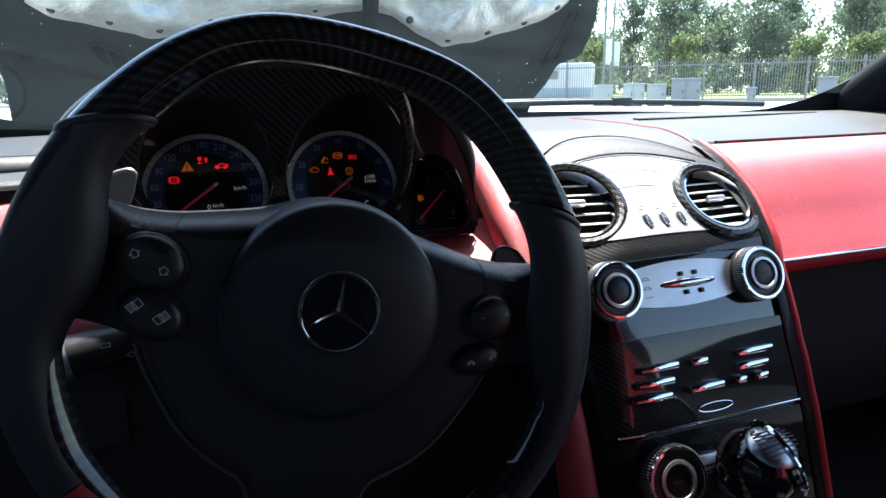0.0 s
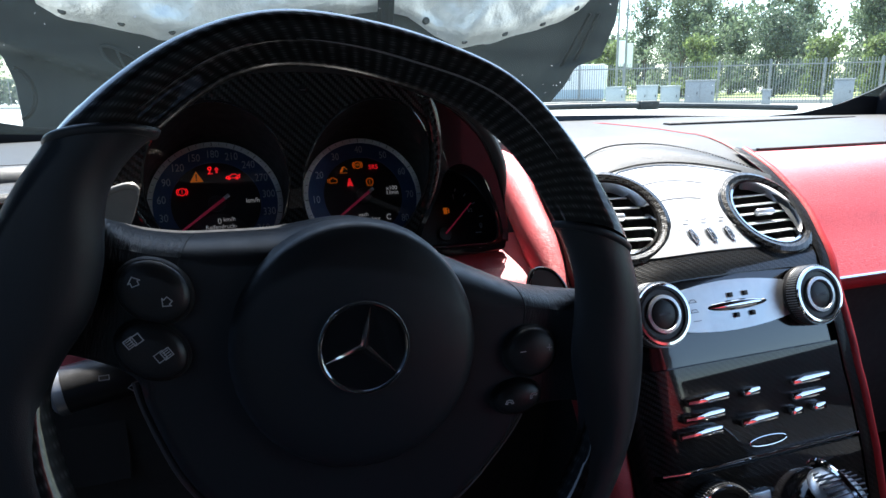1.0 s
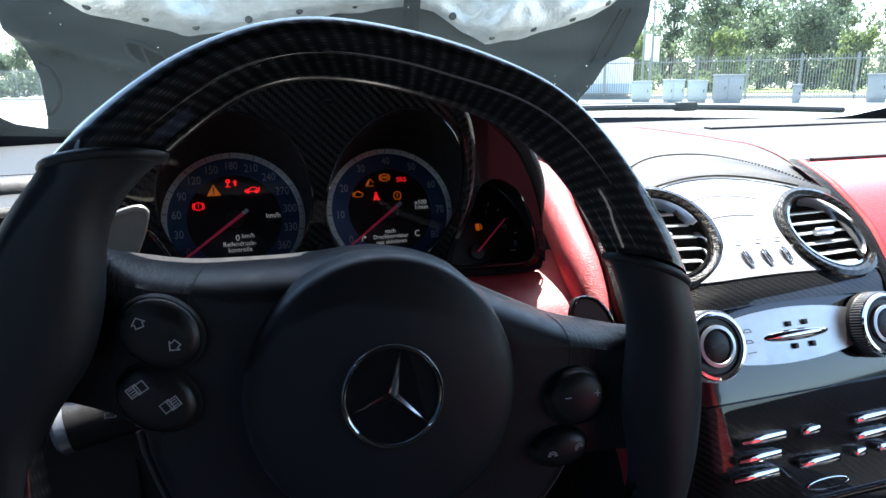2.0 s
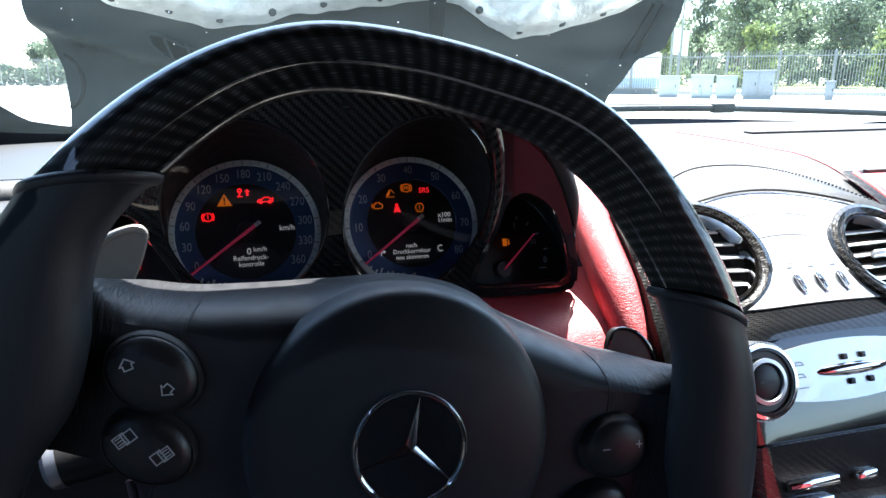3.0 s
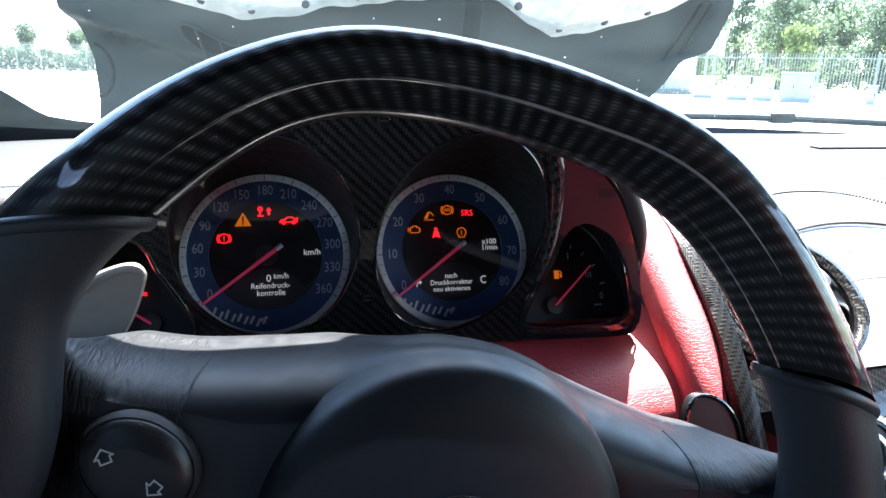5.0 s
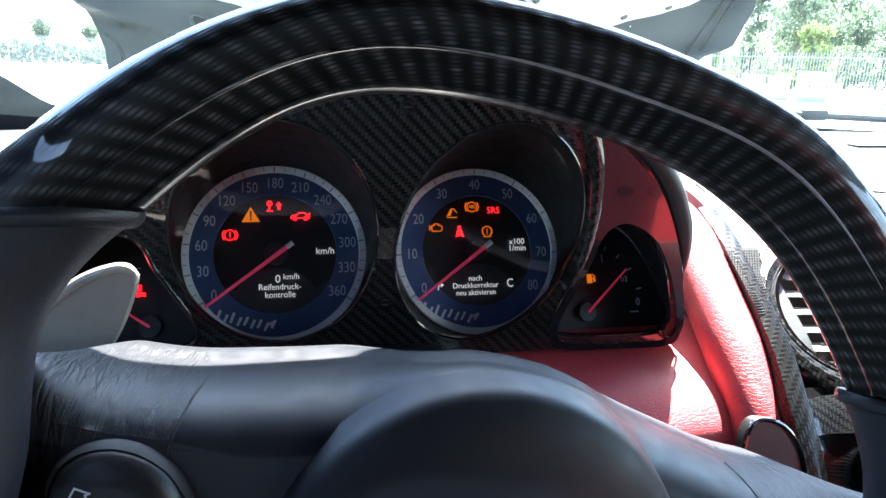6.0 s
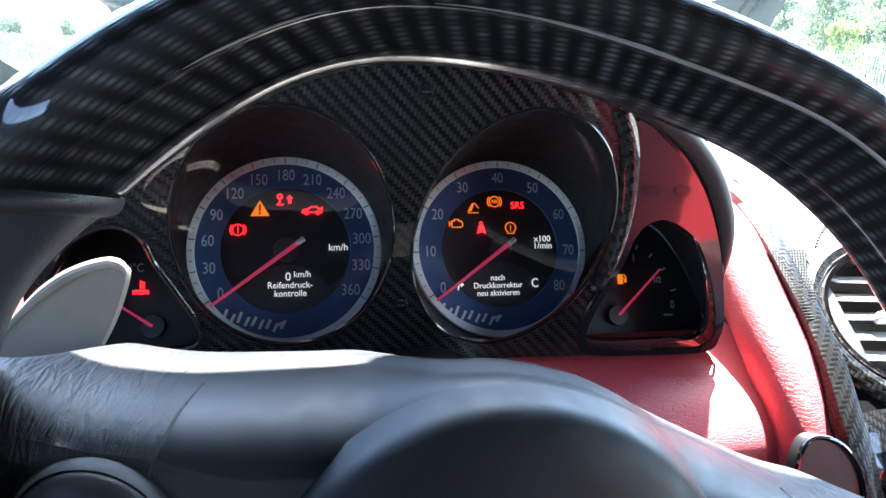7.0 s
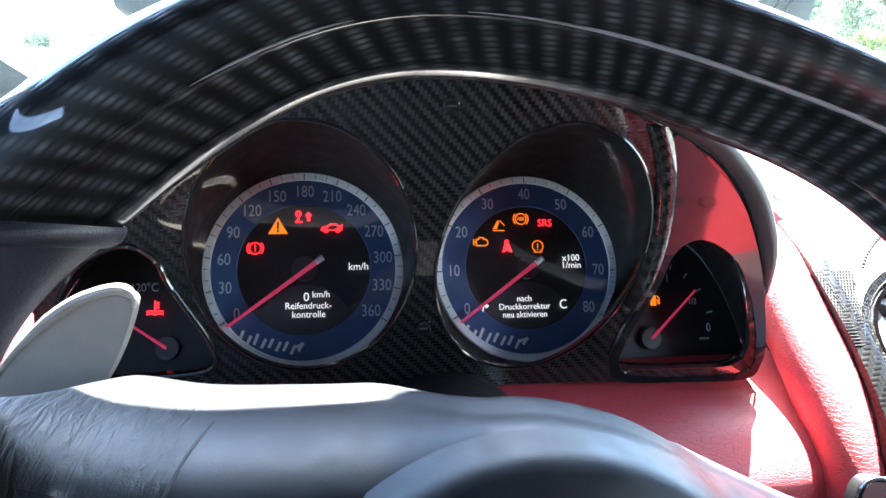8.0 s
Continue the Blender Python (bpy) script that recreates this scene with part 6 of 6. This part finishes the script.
for k in range(25):
    x = 0.96 + 0.36 * k / 24
    up = interp(x, [(0.96, 0.885), (1.03, 0.8895), (1.10, 0.905), (1.18, 0.936), (1.25, 0.967), (1.32, 0.999)])
    y = 0.66 - 0.05 * smoothstep(0.96, 1.2, x)
    trim_rows.append([(x, y, 0.866), (x, y - 0.004, 0.5 * (up + 0.866)), (x, y, up), (x, y + 0.012, up - 0.003), (x, y + 0.012, 0.866)])
solo("screen_trim", grid(trim_rows), "frit", "black trim sweeping up at the windscreen corner", "trim", "structure", sharp=60)

# wiper resting at the foot of the windscreen
wiper = thing("wiper", pose(0.74, 0.77, 0.90), "grey wiper blade resting at the foot of the windscreen", "wiper")
wl = [(0.42, 0.820, 0.908), (0.60, 0.806, 0.909), (0.74, 0.795, 0.908), (0.92, 0.770, 0.903), (1.10, 0.730, 0.896)]
part("blade", tube(smooth_line(wl, 5), 0.0062, 8), "rubber", wiper, world_space=True)
part("arm", tube(smooth_line([(x, y + 0.012, z + 0.004) for x, y, z in wl[:3]], 5), 0.0050, 8), "plastic", wiper, world_space=True)
part("clip", box((0.045, 0.020, 0.018), (0.770, 0.792, 0.908), 0.004), "matt", wiper, world_space=True)
cowl_rows = [[(x, SCREEN_BASE(x)[1] + dy, SCREEN_BASE(x)[2] + dz) for x in sxs] for dy, dz in ((-0.01, -0.02), (0.0, -0.002), (0.05, -0.012), (0.16, -0.03), (0.20, -0.10))]
solo("cowl", grid(cowl_rows), "matt", "black cowl panel below the windscreen", "cowl", "structure")

# ---- the raised bonnet ----
bonnet = thing("bonnet", pose(MID, 1.95, 0.45), "raised grey bonnet seen from below, lined with silver foil", "bonnet")


def hood_y(x, z):
    s = (x - 0.33) / 0.97
    return 1.75 - 0.35 * (z - 1.15) + 0.10 * (1 - s * s)


rows = []
zs = [0.45 + k * 0.0125 for k in range(81)]
for z in zs:
    rr, ll = interp(z, [(0.45, 1.04), (0.60, 1.06), (0.80, 1.105), (0.90, 1.13), (0.953, 1.169), (1.022, 1.199), (1.055, 1.285), (1.173, 1.311), (1.30, 1.30), (1.46, 1.25)]), interp(z, [(0.45, -0.59), (0.70, -0.612), (0.80, -0.617), (0.878, -0.607), (0.986, -0.612), (1.058, -0.631), (1.099, -0.651), (1.14, -0.655), (1.30, -0.65), (1.46, -0.60)])
    row = []
    for k in range(121):
        x = ll + (rr - ll) * k / 120
        y = hood_y(x, z)
        # pressed swages and the shallow step towards the edge
        step = 0.03 * smoothstep(0.02, 0.10, min(x - ll, rr - x))
        crease = 1.085 - 0.36 * (x + 0.62)
        y += step + 0.09 * smoothstep(-0.010, 0.004, crease - z) * (1 - smoothstep(0.0, 0.30, crease - z)) * (1 - smoothstep(0.0, 0.25, x))
        row.append((x, y, z))
    rows.append(row)
part("skin", thicken(grid(rows), -0.012), "bonnet", bonnet, "grey bonnet underside", world_space=True, sharp=60)
FOIL_LOW = [(-0.50, 1.19), (-0.45, 1.155), (-0.33, 1.135), (-0.21, 1.105), (-0.08, 1.115), (0.06, 1.15), (0.20, 1.165), (0.36, 1.185), (0.47, 1.20), (0.56, 1.185), (0.66, 1.125), (0.75, 1.088), (0.85, 1.098), (0.95, 1.13), (1.03, 1.146), (1.10, 1.175), (1.17, 1.21), (1.22, 1.27)]
rows = []
for i in range(31):
    row = []
    for j in range(121):
        x = -0.50 + 1.72 * j / 120
        lo = interp(x, FOIL_LOW) + 0.008 * noise.noise((x * 14, 0, 0))
        z = lo + (1.46 - lo) * i / 30
        crumple = 0.028 * noise.noise((x * 7, z * 7, 1.0)) + 0.012 * noise.noise((x * 22, z * 22, 4.0)) + 0.03 * abs(math.sin(x * 5.2))
        row.append((x, hood_y(x, z) - 0.012 - 0.022 * smoothstep(0, 0.08, i / 30) - crumple * smoothstep(0, 0.15, i / 30), z))
    rows.append(row)
part("foil_lining", thicken(grid(rows), -0.004), "foil", bonnet, "crumpled silver heat-shield lining", world_space=True, sharp=70)
for x in (-0.44, -0.30, -0.17, -0.02, 0.13, 0.30, 0.62, 0.76, 0.90, 1.03, 1.14):
    z = interp(x, FOIL_LOW) + 0.022
    part("fastener", moved(lathe([(0.0, 0.006), (0.009, 0.005), (0.012, 0.0), (0.012, -0.012)], 16), axes((x, hood_y(x, z) - 0.034, z), (1, 0, 0), (0, 0, 1), (0, -1, 0))), "matt", bonnet, "dark round fastener", world_space=True)
# side gills: a near-black plate as the shade of the opening, with bars
gill = smooth_loop([(-0.37, 1.085), (-0.34, 1.085), (-0.27, 1.05), (-0.20, 1.03), (-0.12, 1.02), (-0.13, 0.995), (-0.22, 0.985), (-0.31, 1.015), (-0.36, 1.05)], 5)
gill_bm = plate(gill, (), 0.0, 0.0)
for v in gill_bm.verts:
    v.co = Vector((v.co.x, hood_y(v.co.x, v.co.y) + 0.022, v.co.y))
part("gill_shade", gill_bm, "bonnet_dark", bonnet, "near-black plate as the shade inside the gill", world_space=True)
part("gill_edge", tube([(x, hood_y(x, z) + 0.020, z) for x, z in gill + gill[:1]], 0.005, 6, caps=False), "bonnet", bonnet, world_space=True)
for k in range(4):
    x = -0.33 + 0.055 * k
    part("gill_bar", tube([(x, hood_y(x, 1.07) + 0.014, 1.075 - 0.012 * k), (x + 0.02, hood_y(x, 1.0) + 0.014, 1.005 - 0.006 * k)], 0.004, 6), "bonnet", bonnet, world_space=True)
# the pressing's shade is put into the near-black colour of this tube
part("pressed_arc", tube([(-0.615 + 0.055 * math.cos(a), hood_y(-0.58, 0.955) + 0.006 + 0.3 * max(0, 0.055 * math.cos(a)), 0.955 + 0.075 * math.sin(a)) for a in np.linspace(-1.3, 1.3, 14)], 0.006, 8), "bonnet_dark", bonnet, "pressed rounded edge, its shade painted near-black", world_space=True)
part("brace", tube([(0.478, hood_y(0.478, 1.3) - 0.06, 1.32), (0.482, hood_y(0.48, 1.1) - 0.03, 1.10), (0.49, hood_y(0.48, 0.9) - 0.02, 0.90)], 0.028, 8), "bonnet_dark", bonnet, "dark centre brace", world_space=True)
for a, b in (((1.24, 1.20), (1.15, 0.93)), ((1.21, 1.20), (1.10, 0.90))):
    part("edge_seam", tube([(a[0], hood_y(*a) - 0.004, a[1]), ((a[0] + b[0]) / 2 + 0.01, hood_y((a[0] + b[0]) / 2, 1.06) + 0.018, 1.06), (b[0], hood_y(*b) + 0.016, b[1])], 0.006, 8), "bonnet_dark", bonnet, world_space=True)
solo("nose_panel", box((1.7, 0.18, 0.47), (MID, 2.13, 0.235), 0.04), "bonnet", "grey painted nose panel below the bonnet hinge", "nose panel", "structure")
# wing tops and nose beyond the cowl, hidden low behind the dashboard
for sgn in (1, -1):
    rows = [[(MID + sgn * (0.80 + 0.12 * math.sin(a)), 0.95 + 1.4 * t, 0.62 + 0.14 * math.cos(a) - 0.10 * t) for a in np.linspace(-1.2, 1.6, 9)] for t in [k / 8 for k in range(9)]]
    solo("front_wing", grid(rows), "bonnet", "grey painted front wing", "wing", group="front wings")

# ---- car park outside ----
solo("ground", grid([[(x, y, 0) for x in (-900, -60, -20, 0, 20, 60, 900)] for y in (-900, -40, 0, 30, 60, 120, 900)]), "asphalt", "pale sunlit car park surface", "ground", "structure")
verge_a, verge_b = Vector((4.0, 47.5, 0)), Vector((48, 9.0, 0))
along = (verge_b - verge_a).normalized()
away = Vector((-along.y, along.x, 0))
if away.y < 0:
    away = -away
verge = box((130, 60, 0.16), (0, 30, 0.08))
vm = axes((verge_a + verge_b) / 2 + away * 1.2, along, away, (0, 0, 1))
solo("verge", moved(verge, vm), "grass", "dry grass verge behind the fence", "verge", "structure")
solo("kerb", moved(box((130, 0.16, 0.20), (0, -0.08, 0.10), 0.02), vm), "kerb", "pale concrete kerb", "kerb", "structure")


def fence_bay(length, height):
    bars = []
    n = int(length / 0.125)
    for k in range(n):
        x = (k + 0.5) * length / n
        bars.append(box((0.028, 0.012, height), (x, 0, height / 2 + 0.1)))
    for z in (0.35, height - 0.15):
        bars.append(box((length, 0.03, 0.05), (length / 2, 0.02, z)))
    return join(*bars)


def build_fence(a, b, height, label):
    d = (b - a)
    n = max(1, round(d.length / 2.5))
    L = d.length / n
    x = d.normalized()
    f = thing("fence", axes(a, x, Vector((-x.y, x.x, 0)), (0, 0, 1)), label, "fence")
    bay = mesh_of("bay", fence_bay(L, height), "fence")
    post = mesh_of("post", box((0.07, 0.07, height + 0.15), (0, 0, height / 2 + 0.07), 0.006), "fence")
    for k in range(n + 1):
        for name, me in (("post", post),) + ((("bay", bay),) if k < n else ()):
            o = new(name, me)
            o.parent = f
            o.matrix_basis = Matrix.Translation((k * L, 0, 0))
    return f


build_fence(verge_a - along * 6, verge_b, 2.15, "galvanised vertical-bar fence along the car park")
build_fence(Vector((-62, 84, 0)), Vector((6, 96, 0)), 3.2, "pale metal fence far across the car park")


def cabinet(loc, size, mat, label, doors=2, turn=0.0):
    c = thing("utility_cabinet", pose(*loc, 0, 0, turn), label, "cabinet", "utility cabinets")
    w, d, h = size
    part("body", box((w, d, h - 0.12), (0, 0, 0.12 + (h - 0.12) / 2), 0.02), mat, c)
    part("roof", box((w + 0.08, d + 0.08, 0.05), (0, 0, h + 0.02), 0.015), mat, c)
    part("plinth", box((w * 0.9, d * 0.9, 0.12), (0, 0, 0.06)), "cabinet_dark", c)
    for k in range(doors):
        dw = w / doors
        dr = part("door", box((dw - 0.04, 0.02, h - 0.24), (-w / 2 + dw * (k + 0.5), -d / 2 - 0.012, 0.12 + (h - 0.12) / 2), 0.006), mat, c)
        part("handle", box((0.03, 0.03, 0.12), (-w / 2 + dw * (k + 0.5) + dw * 0.32, -d / 2 - 0.03, h * 0.55), 0.006), "matt", dr)


cabinet((18.9, 28.1, 0), (0.95, 0.6, 0.98), "cabinet", "pale green-grey utility cabinet on short feet", 1, -34)
cabinet((19.3, 26.1, 0), (0.95, 0.7, 1.02), "cabinet", "pale green-grey utility cabinet beside another", 2, -37)
cabinet((20.1, 25.45, 0), (0.85, 0.7, 0.98), "cabinet", "pale green-grey utility cabinet beside another", 1, -37)
cabinet((20.9, 24.4, 0), (1.25, 0.9, 1.20), "cabinet_dark", "grey metal shelter with a dark open side", 2, -40)
cabinet((23.0, 22.6, 0), (0.35, 0.35, 0.75), "cabinet_dark", "small grey bollard box", 1, -45)
cabinet((25.6, 21.0, 0), (0.75, 0.5, 1.15), "cabinet_dark", "narrow grey metal cabinet by the fence", 1, -50)
trailer = thing("container", pose(19.5, 35.5, 0.3, 0, 0, -38), "white site container with a pale blue band", "container")
part("body", box((6.0, 2.2, 2.0), (0, 0, 1.0), 0.04), "white", trailer)
part("band", box((6.02, 2.22, 0.5), (0, 0, 0.35)), "blue_stripe", trailer, "pale blue band")
part("sign_plate", box((0.6, 0.03, 0.5), (0.8, -1.125, 1.35)), "cabinet_dark", trailer, "small dark sign")
part("window", box((0.5, 0.03, 0.5), (-1.4, -1.125, 1.35)), "gloss", trailer)
part("plinth", box((5.6, 1.8, 0.3), (0, 0, -0.15)), "cabinet_dark", trailer)
for (x, y, h), lab in (((24.5, 36.5, 9.5), "pale tall lamp post"), ((26.5, 38.5, 8.0), "pale tall lamp post")):
    p = thing("lamp_post", pose(x, y, 0.1), lab, "lamp post", "lamp posts")
    part("pole", tube([(0, 0, 0), (0, 0, h * 0.5), (0, 0, h)], [0.09, 0.07, 0.05], 10), "fence", p)
    part("lantern", box((0.6, 0.18, 0.1), (0.25, 0, h), 0.03), "fence", p)
    part("banner", box((0.5, 0.03, 1.6), (0.30, 0, 3.0)), "white", p, "pale banner")


# ---- trees ----
def build_tree(name, height, spread, mat, seed, label, leaf=0.26, count=3200):
    r = random.Random(seed)
    t = thing(name, Matrix.Identity(4), label, "tree", "trees behind the fence")
    limbs = []
    trunk = [(0, 0, 0), (r.uniform(-.1, .1), r.uniform(-.1, .1), height * 0.3), (r.uniform(-.3, .3), r.uniform(-.3, .3), height * 0.62), (r.uniform(-.4, .4), r.uniform(-.4, .4), height * 0.9)]
    tr = smooth_line(trunk, 4)
    limbs.append(tube(tr, [0.017 * height * (1 - 0.85 * k / len(tr)) + 0.02 for k in range(len(tr))], 8))
    clumps = []
    for k in range(26):
        zz = height * r.uniform(0.06, 0.93)
        a = r.uniform(0, 2 * math.pi)
        reach = spread * r.uniform(0.35, 1.0) * (1.15 - 0.75 * zz / height)
        base = tr[min(len(tr) - 1, int(zz / height * 0.75 * len(tr)))]
        tip = Vector((math.cos(a) * reach, math.sin(a) * reach, min(height, zz + height * 0.08)))
        mid = Vector(base).lerp(tip, 0.5) + Vector((0, 0, height * 0.02))
        limbs.append(tube([base, mid, tip], [0.006 * height, 0.004 * height, 0.0015 * height], 5))
        clumps.append((tip, spread * r.uniform(0.25, 0.48)))
        clumps.append((mid, spread * r.uniform(0.18, 0.34)))
    clumps.append((Vector(tr[-1]) + Vector((0, 0, height * 0.04)), spread * 0.35))
    part("trunk", join(*limbs), "bark", t, sharp=60)
    verts, faces = [], []
    for k in range(count):
        c, rad = clumps[r.randrange(len(clumps))]
        d = Vector((r.gauss(0, 1), r.gauss(0, 1), r.gauss(0, 0.8)))
        d = d.normalized() * rad * (r.random() ** 0.45)
        p = Vector(c) + d
        if p.z < 0.25:
            continue
        q = Euler((r.uniform(0, 6.3), r.uniform(0, 6.3), r.uniform(0, 6.3))).to_matrix()
        s = leaf * r.uniform(0.6, 1.4)
        n0 = len(verts)
        for x, y in ((-1, 0), (0, -0.5), (1, 0), (0, 0.5)):
            verts.append(tuple(p + q @ Vector((x * s, y * s, 0.12 * s * (x * x)))))
        faces.append((n0, n0 + 1, n0 + 2, n0 + 3))
    me = bpy.data.meshes.new("crown")
    me.from_pydata(verts, [], faces)
    me.materials.append(M[mat])
    o = new("crown", me)
    o.parent = t
    return t


models = [build_tree("tree", 8.4, 3.2, "leaf", 1, "tall green broadleaf tree behind the fence", 0.15, 5200),
          build_tree("tree", 7.0, 2.8, "leaf_dark", 2, "dark green broadleaf tree behind the fence", 0.15, 5200),
          build_tree("tree", 4.2, 1.5, "leaf_light", 3, "young yellow-green tree behind the fence", 0.15, 3500),
          build_tree("tree", 10.5, 2.6, "leaf", 4, "slender tall green tree behind the fence", 0.15, 5200)]
rr = random.Random(11)
spots = []
for k in range(48):
    t = -0.45 + 1.75 * (k + rr.uniform(-0.3, 0.3)) / 47
    row = k % 3
    p = verge_a.lerp(verge_b, t) + away * (19 + 8 * row + rr.uniform(-3, 3))
    spots.append(((0, 1, 3)[rr.randrange(3)], p, rr.uniform(0.75, 1.15)))
for k in range(8):
    spots.append((2, verge_a.lerp(verge_b, 0.04 + 0.105 * k + rr.uniform(-0.04, 0.04)) + away * rr.uniform(8, 14), rr.uniform(0.7, 1.1)))
for x, y, s in ((-52, 100, 1.3), (-44, 104, 1.0), (-60, 96, 1.1), (-38, 108, 0.9), (-30, 112, 1.2), (-20, 116, 1.0), (-70, 92, 1.2), (-48, 110, 1.2), (-34, 116, 1.1), (-56, 106, 1.0), (-25, 120, 1.2)):
    spots.append((rr.randrange(2), Vector((x, y, 0)), s))
wood_r = random.Random(31)
verts, faces = [], []
clumps = []
for k in range(420):
    t = -0.55 + 1.85 * wood_r.random()
    ridge = 6.8 + 2.6 * noise.noise((t * 9, 0.3, 0)) + 1.6 * noise.noise((t * 31, 1.7, 0))
    clumps.append((verge_a.lerp(verge_b, t) + away * wood_r.uniform(24, 46) + Vector((0, 0, 0.5 + ridge * wood_r.random() ** 0.8)), wood_r.uniform(0.7, 1.7)))
for k in range(42000):
    c, rad = clumps[wood_r.randrange(len(clumps))]
    p = c + Vector((wood_r.gauss(0, 1), wood_r.gauss(0, 1), wood_r.gauss(0, 0.7))).normalized() * rad * wood_r.random() ** 0.45
    q = Euler((wood_r.uniform(0, 6.3), wood_r.uniform(0, 6.3), wood_r.uniform(0, 6.3))).to_matrix()
    sz = wood_r.uniform(0.14, 0.30)
    n0 = len(verts)
    verts += [tuple(p + q @ Vector((x * sz, y * sz, 0))) for x, y in ((-1, 0), (0, -0.6), (1, 0), (0, 0.6))]
    faces.append((n0, n0 + 1, n0 + 2, n0 + 3))
wood_me = bpy.data.meshes.new("woodland")
wood_me.from_pydata(verts, [], faces)
wood_me.materials.append(M["leaf"])
tagged(new("woodland", wood_me), "dense green undergrowth and woodland behind the fence", "woodland", "", "stuff")
hedge_r = random.Random(21)
verts, faces = [], []
for k in range(9000):
    t = hedge_r.random()
    p = Vector((-78, 86, 0)).lerp(Vector((8, 101, 0)), t) + Vector((hedge_r.gauss(0, 0.6), hedge_r.gauss(0, 0.8), (0.2 + 3.4 * hedge_r.random()) * (0.8 + 0.25 * math.sin(t * 47) * math.sin(t * 19))))
    q = Euler((hedge_r.uniform(0, 6.3), hedge_r.uniform(0, 6.3), hedge_r.uniform(0, 6.3))).to_matrix()
    sz = hedge_r.uniform(0.2, 0.42)
    n0 = len(verts)
    verts += [tuple(p + q @ Vector((x * sz, y * sz, 0))) for x, y in ((-1, 0), (0, -0.6), (1, 0), (0, 0.6))]
    faces.append((n0, n0 + 1, n0 + 2, n0 + 3))
hedge_me = bpy.data.meshes.new("hedge")
hedge_me.from_pydata(verts, [], faces)
hedge_me.materials.append(M["leaf_dark"])
tagged(new("hedge", hedge_me), "dense green hedge behind the far fence", "hedge", "", "stuff")
used = set()
for kind_, p, s in spots:
    m = Matrix.Translation((p.x, p.y, 0.05)) @ Matrix.Rotation(rr.uniform(0, 6.3), 4, "Z") @ Matrix.Diagonal((s, s, s * rr.uniform(0.9, 1.1), 1))
    if kind_ not in used:
        used.add(kind_)
        models[kind_].matrix_world = m
    else:
        copy_thing(models[kind_], Matrix.Translation(m.translation) @ Matrix.Rotation(rr.uniform(0, 6.3), 4, "Z"))
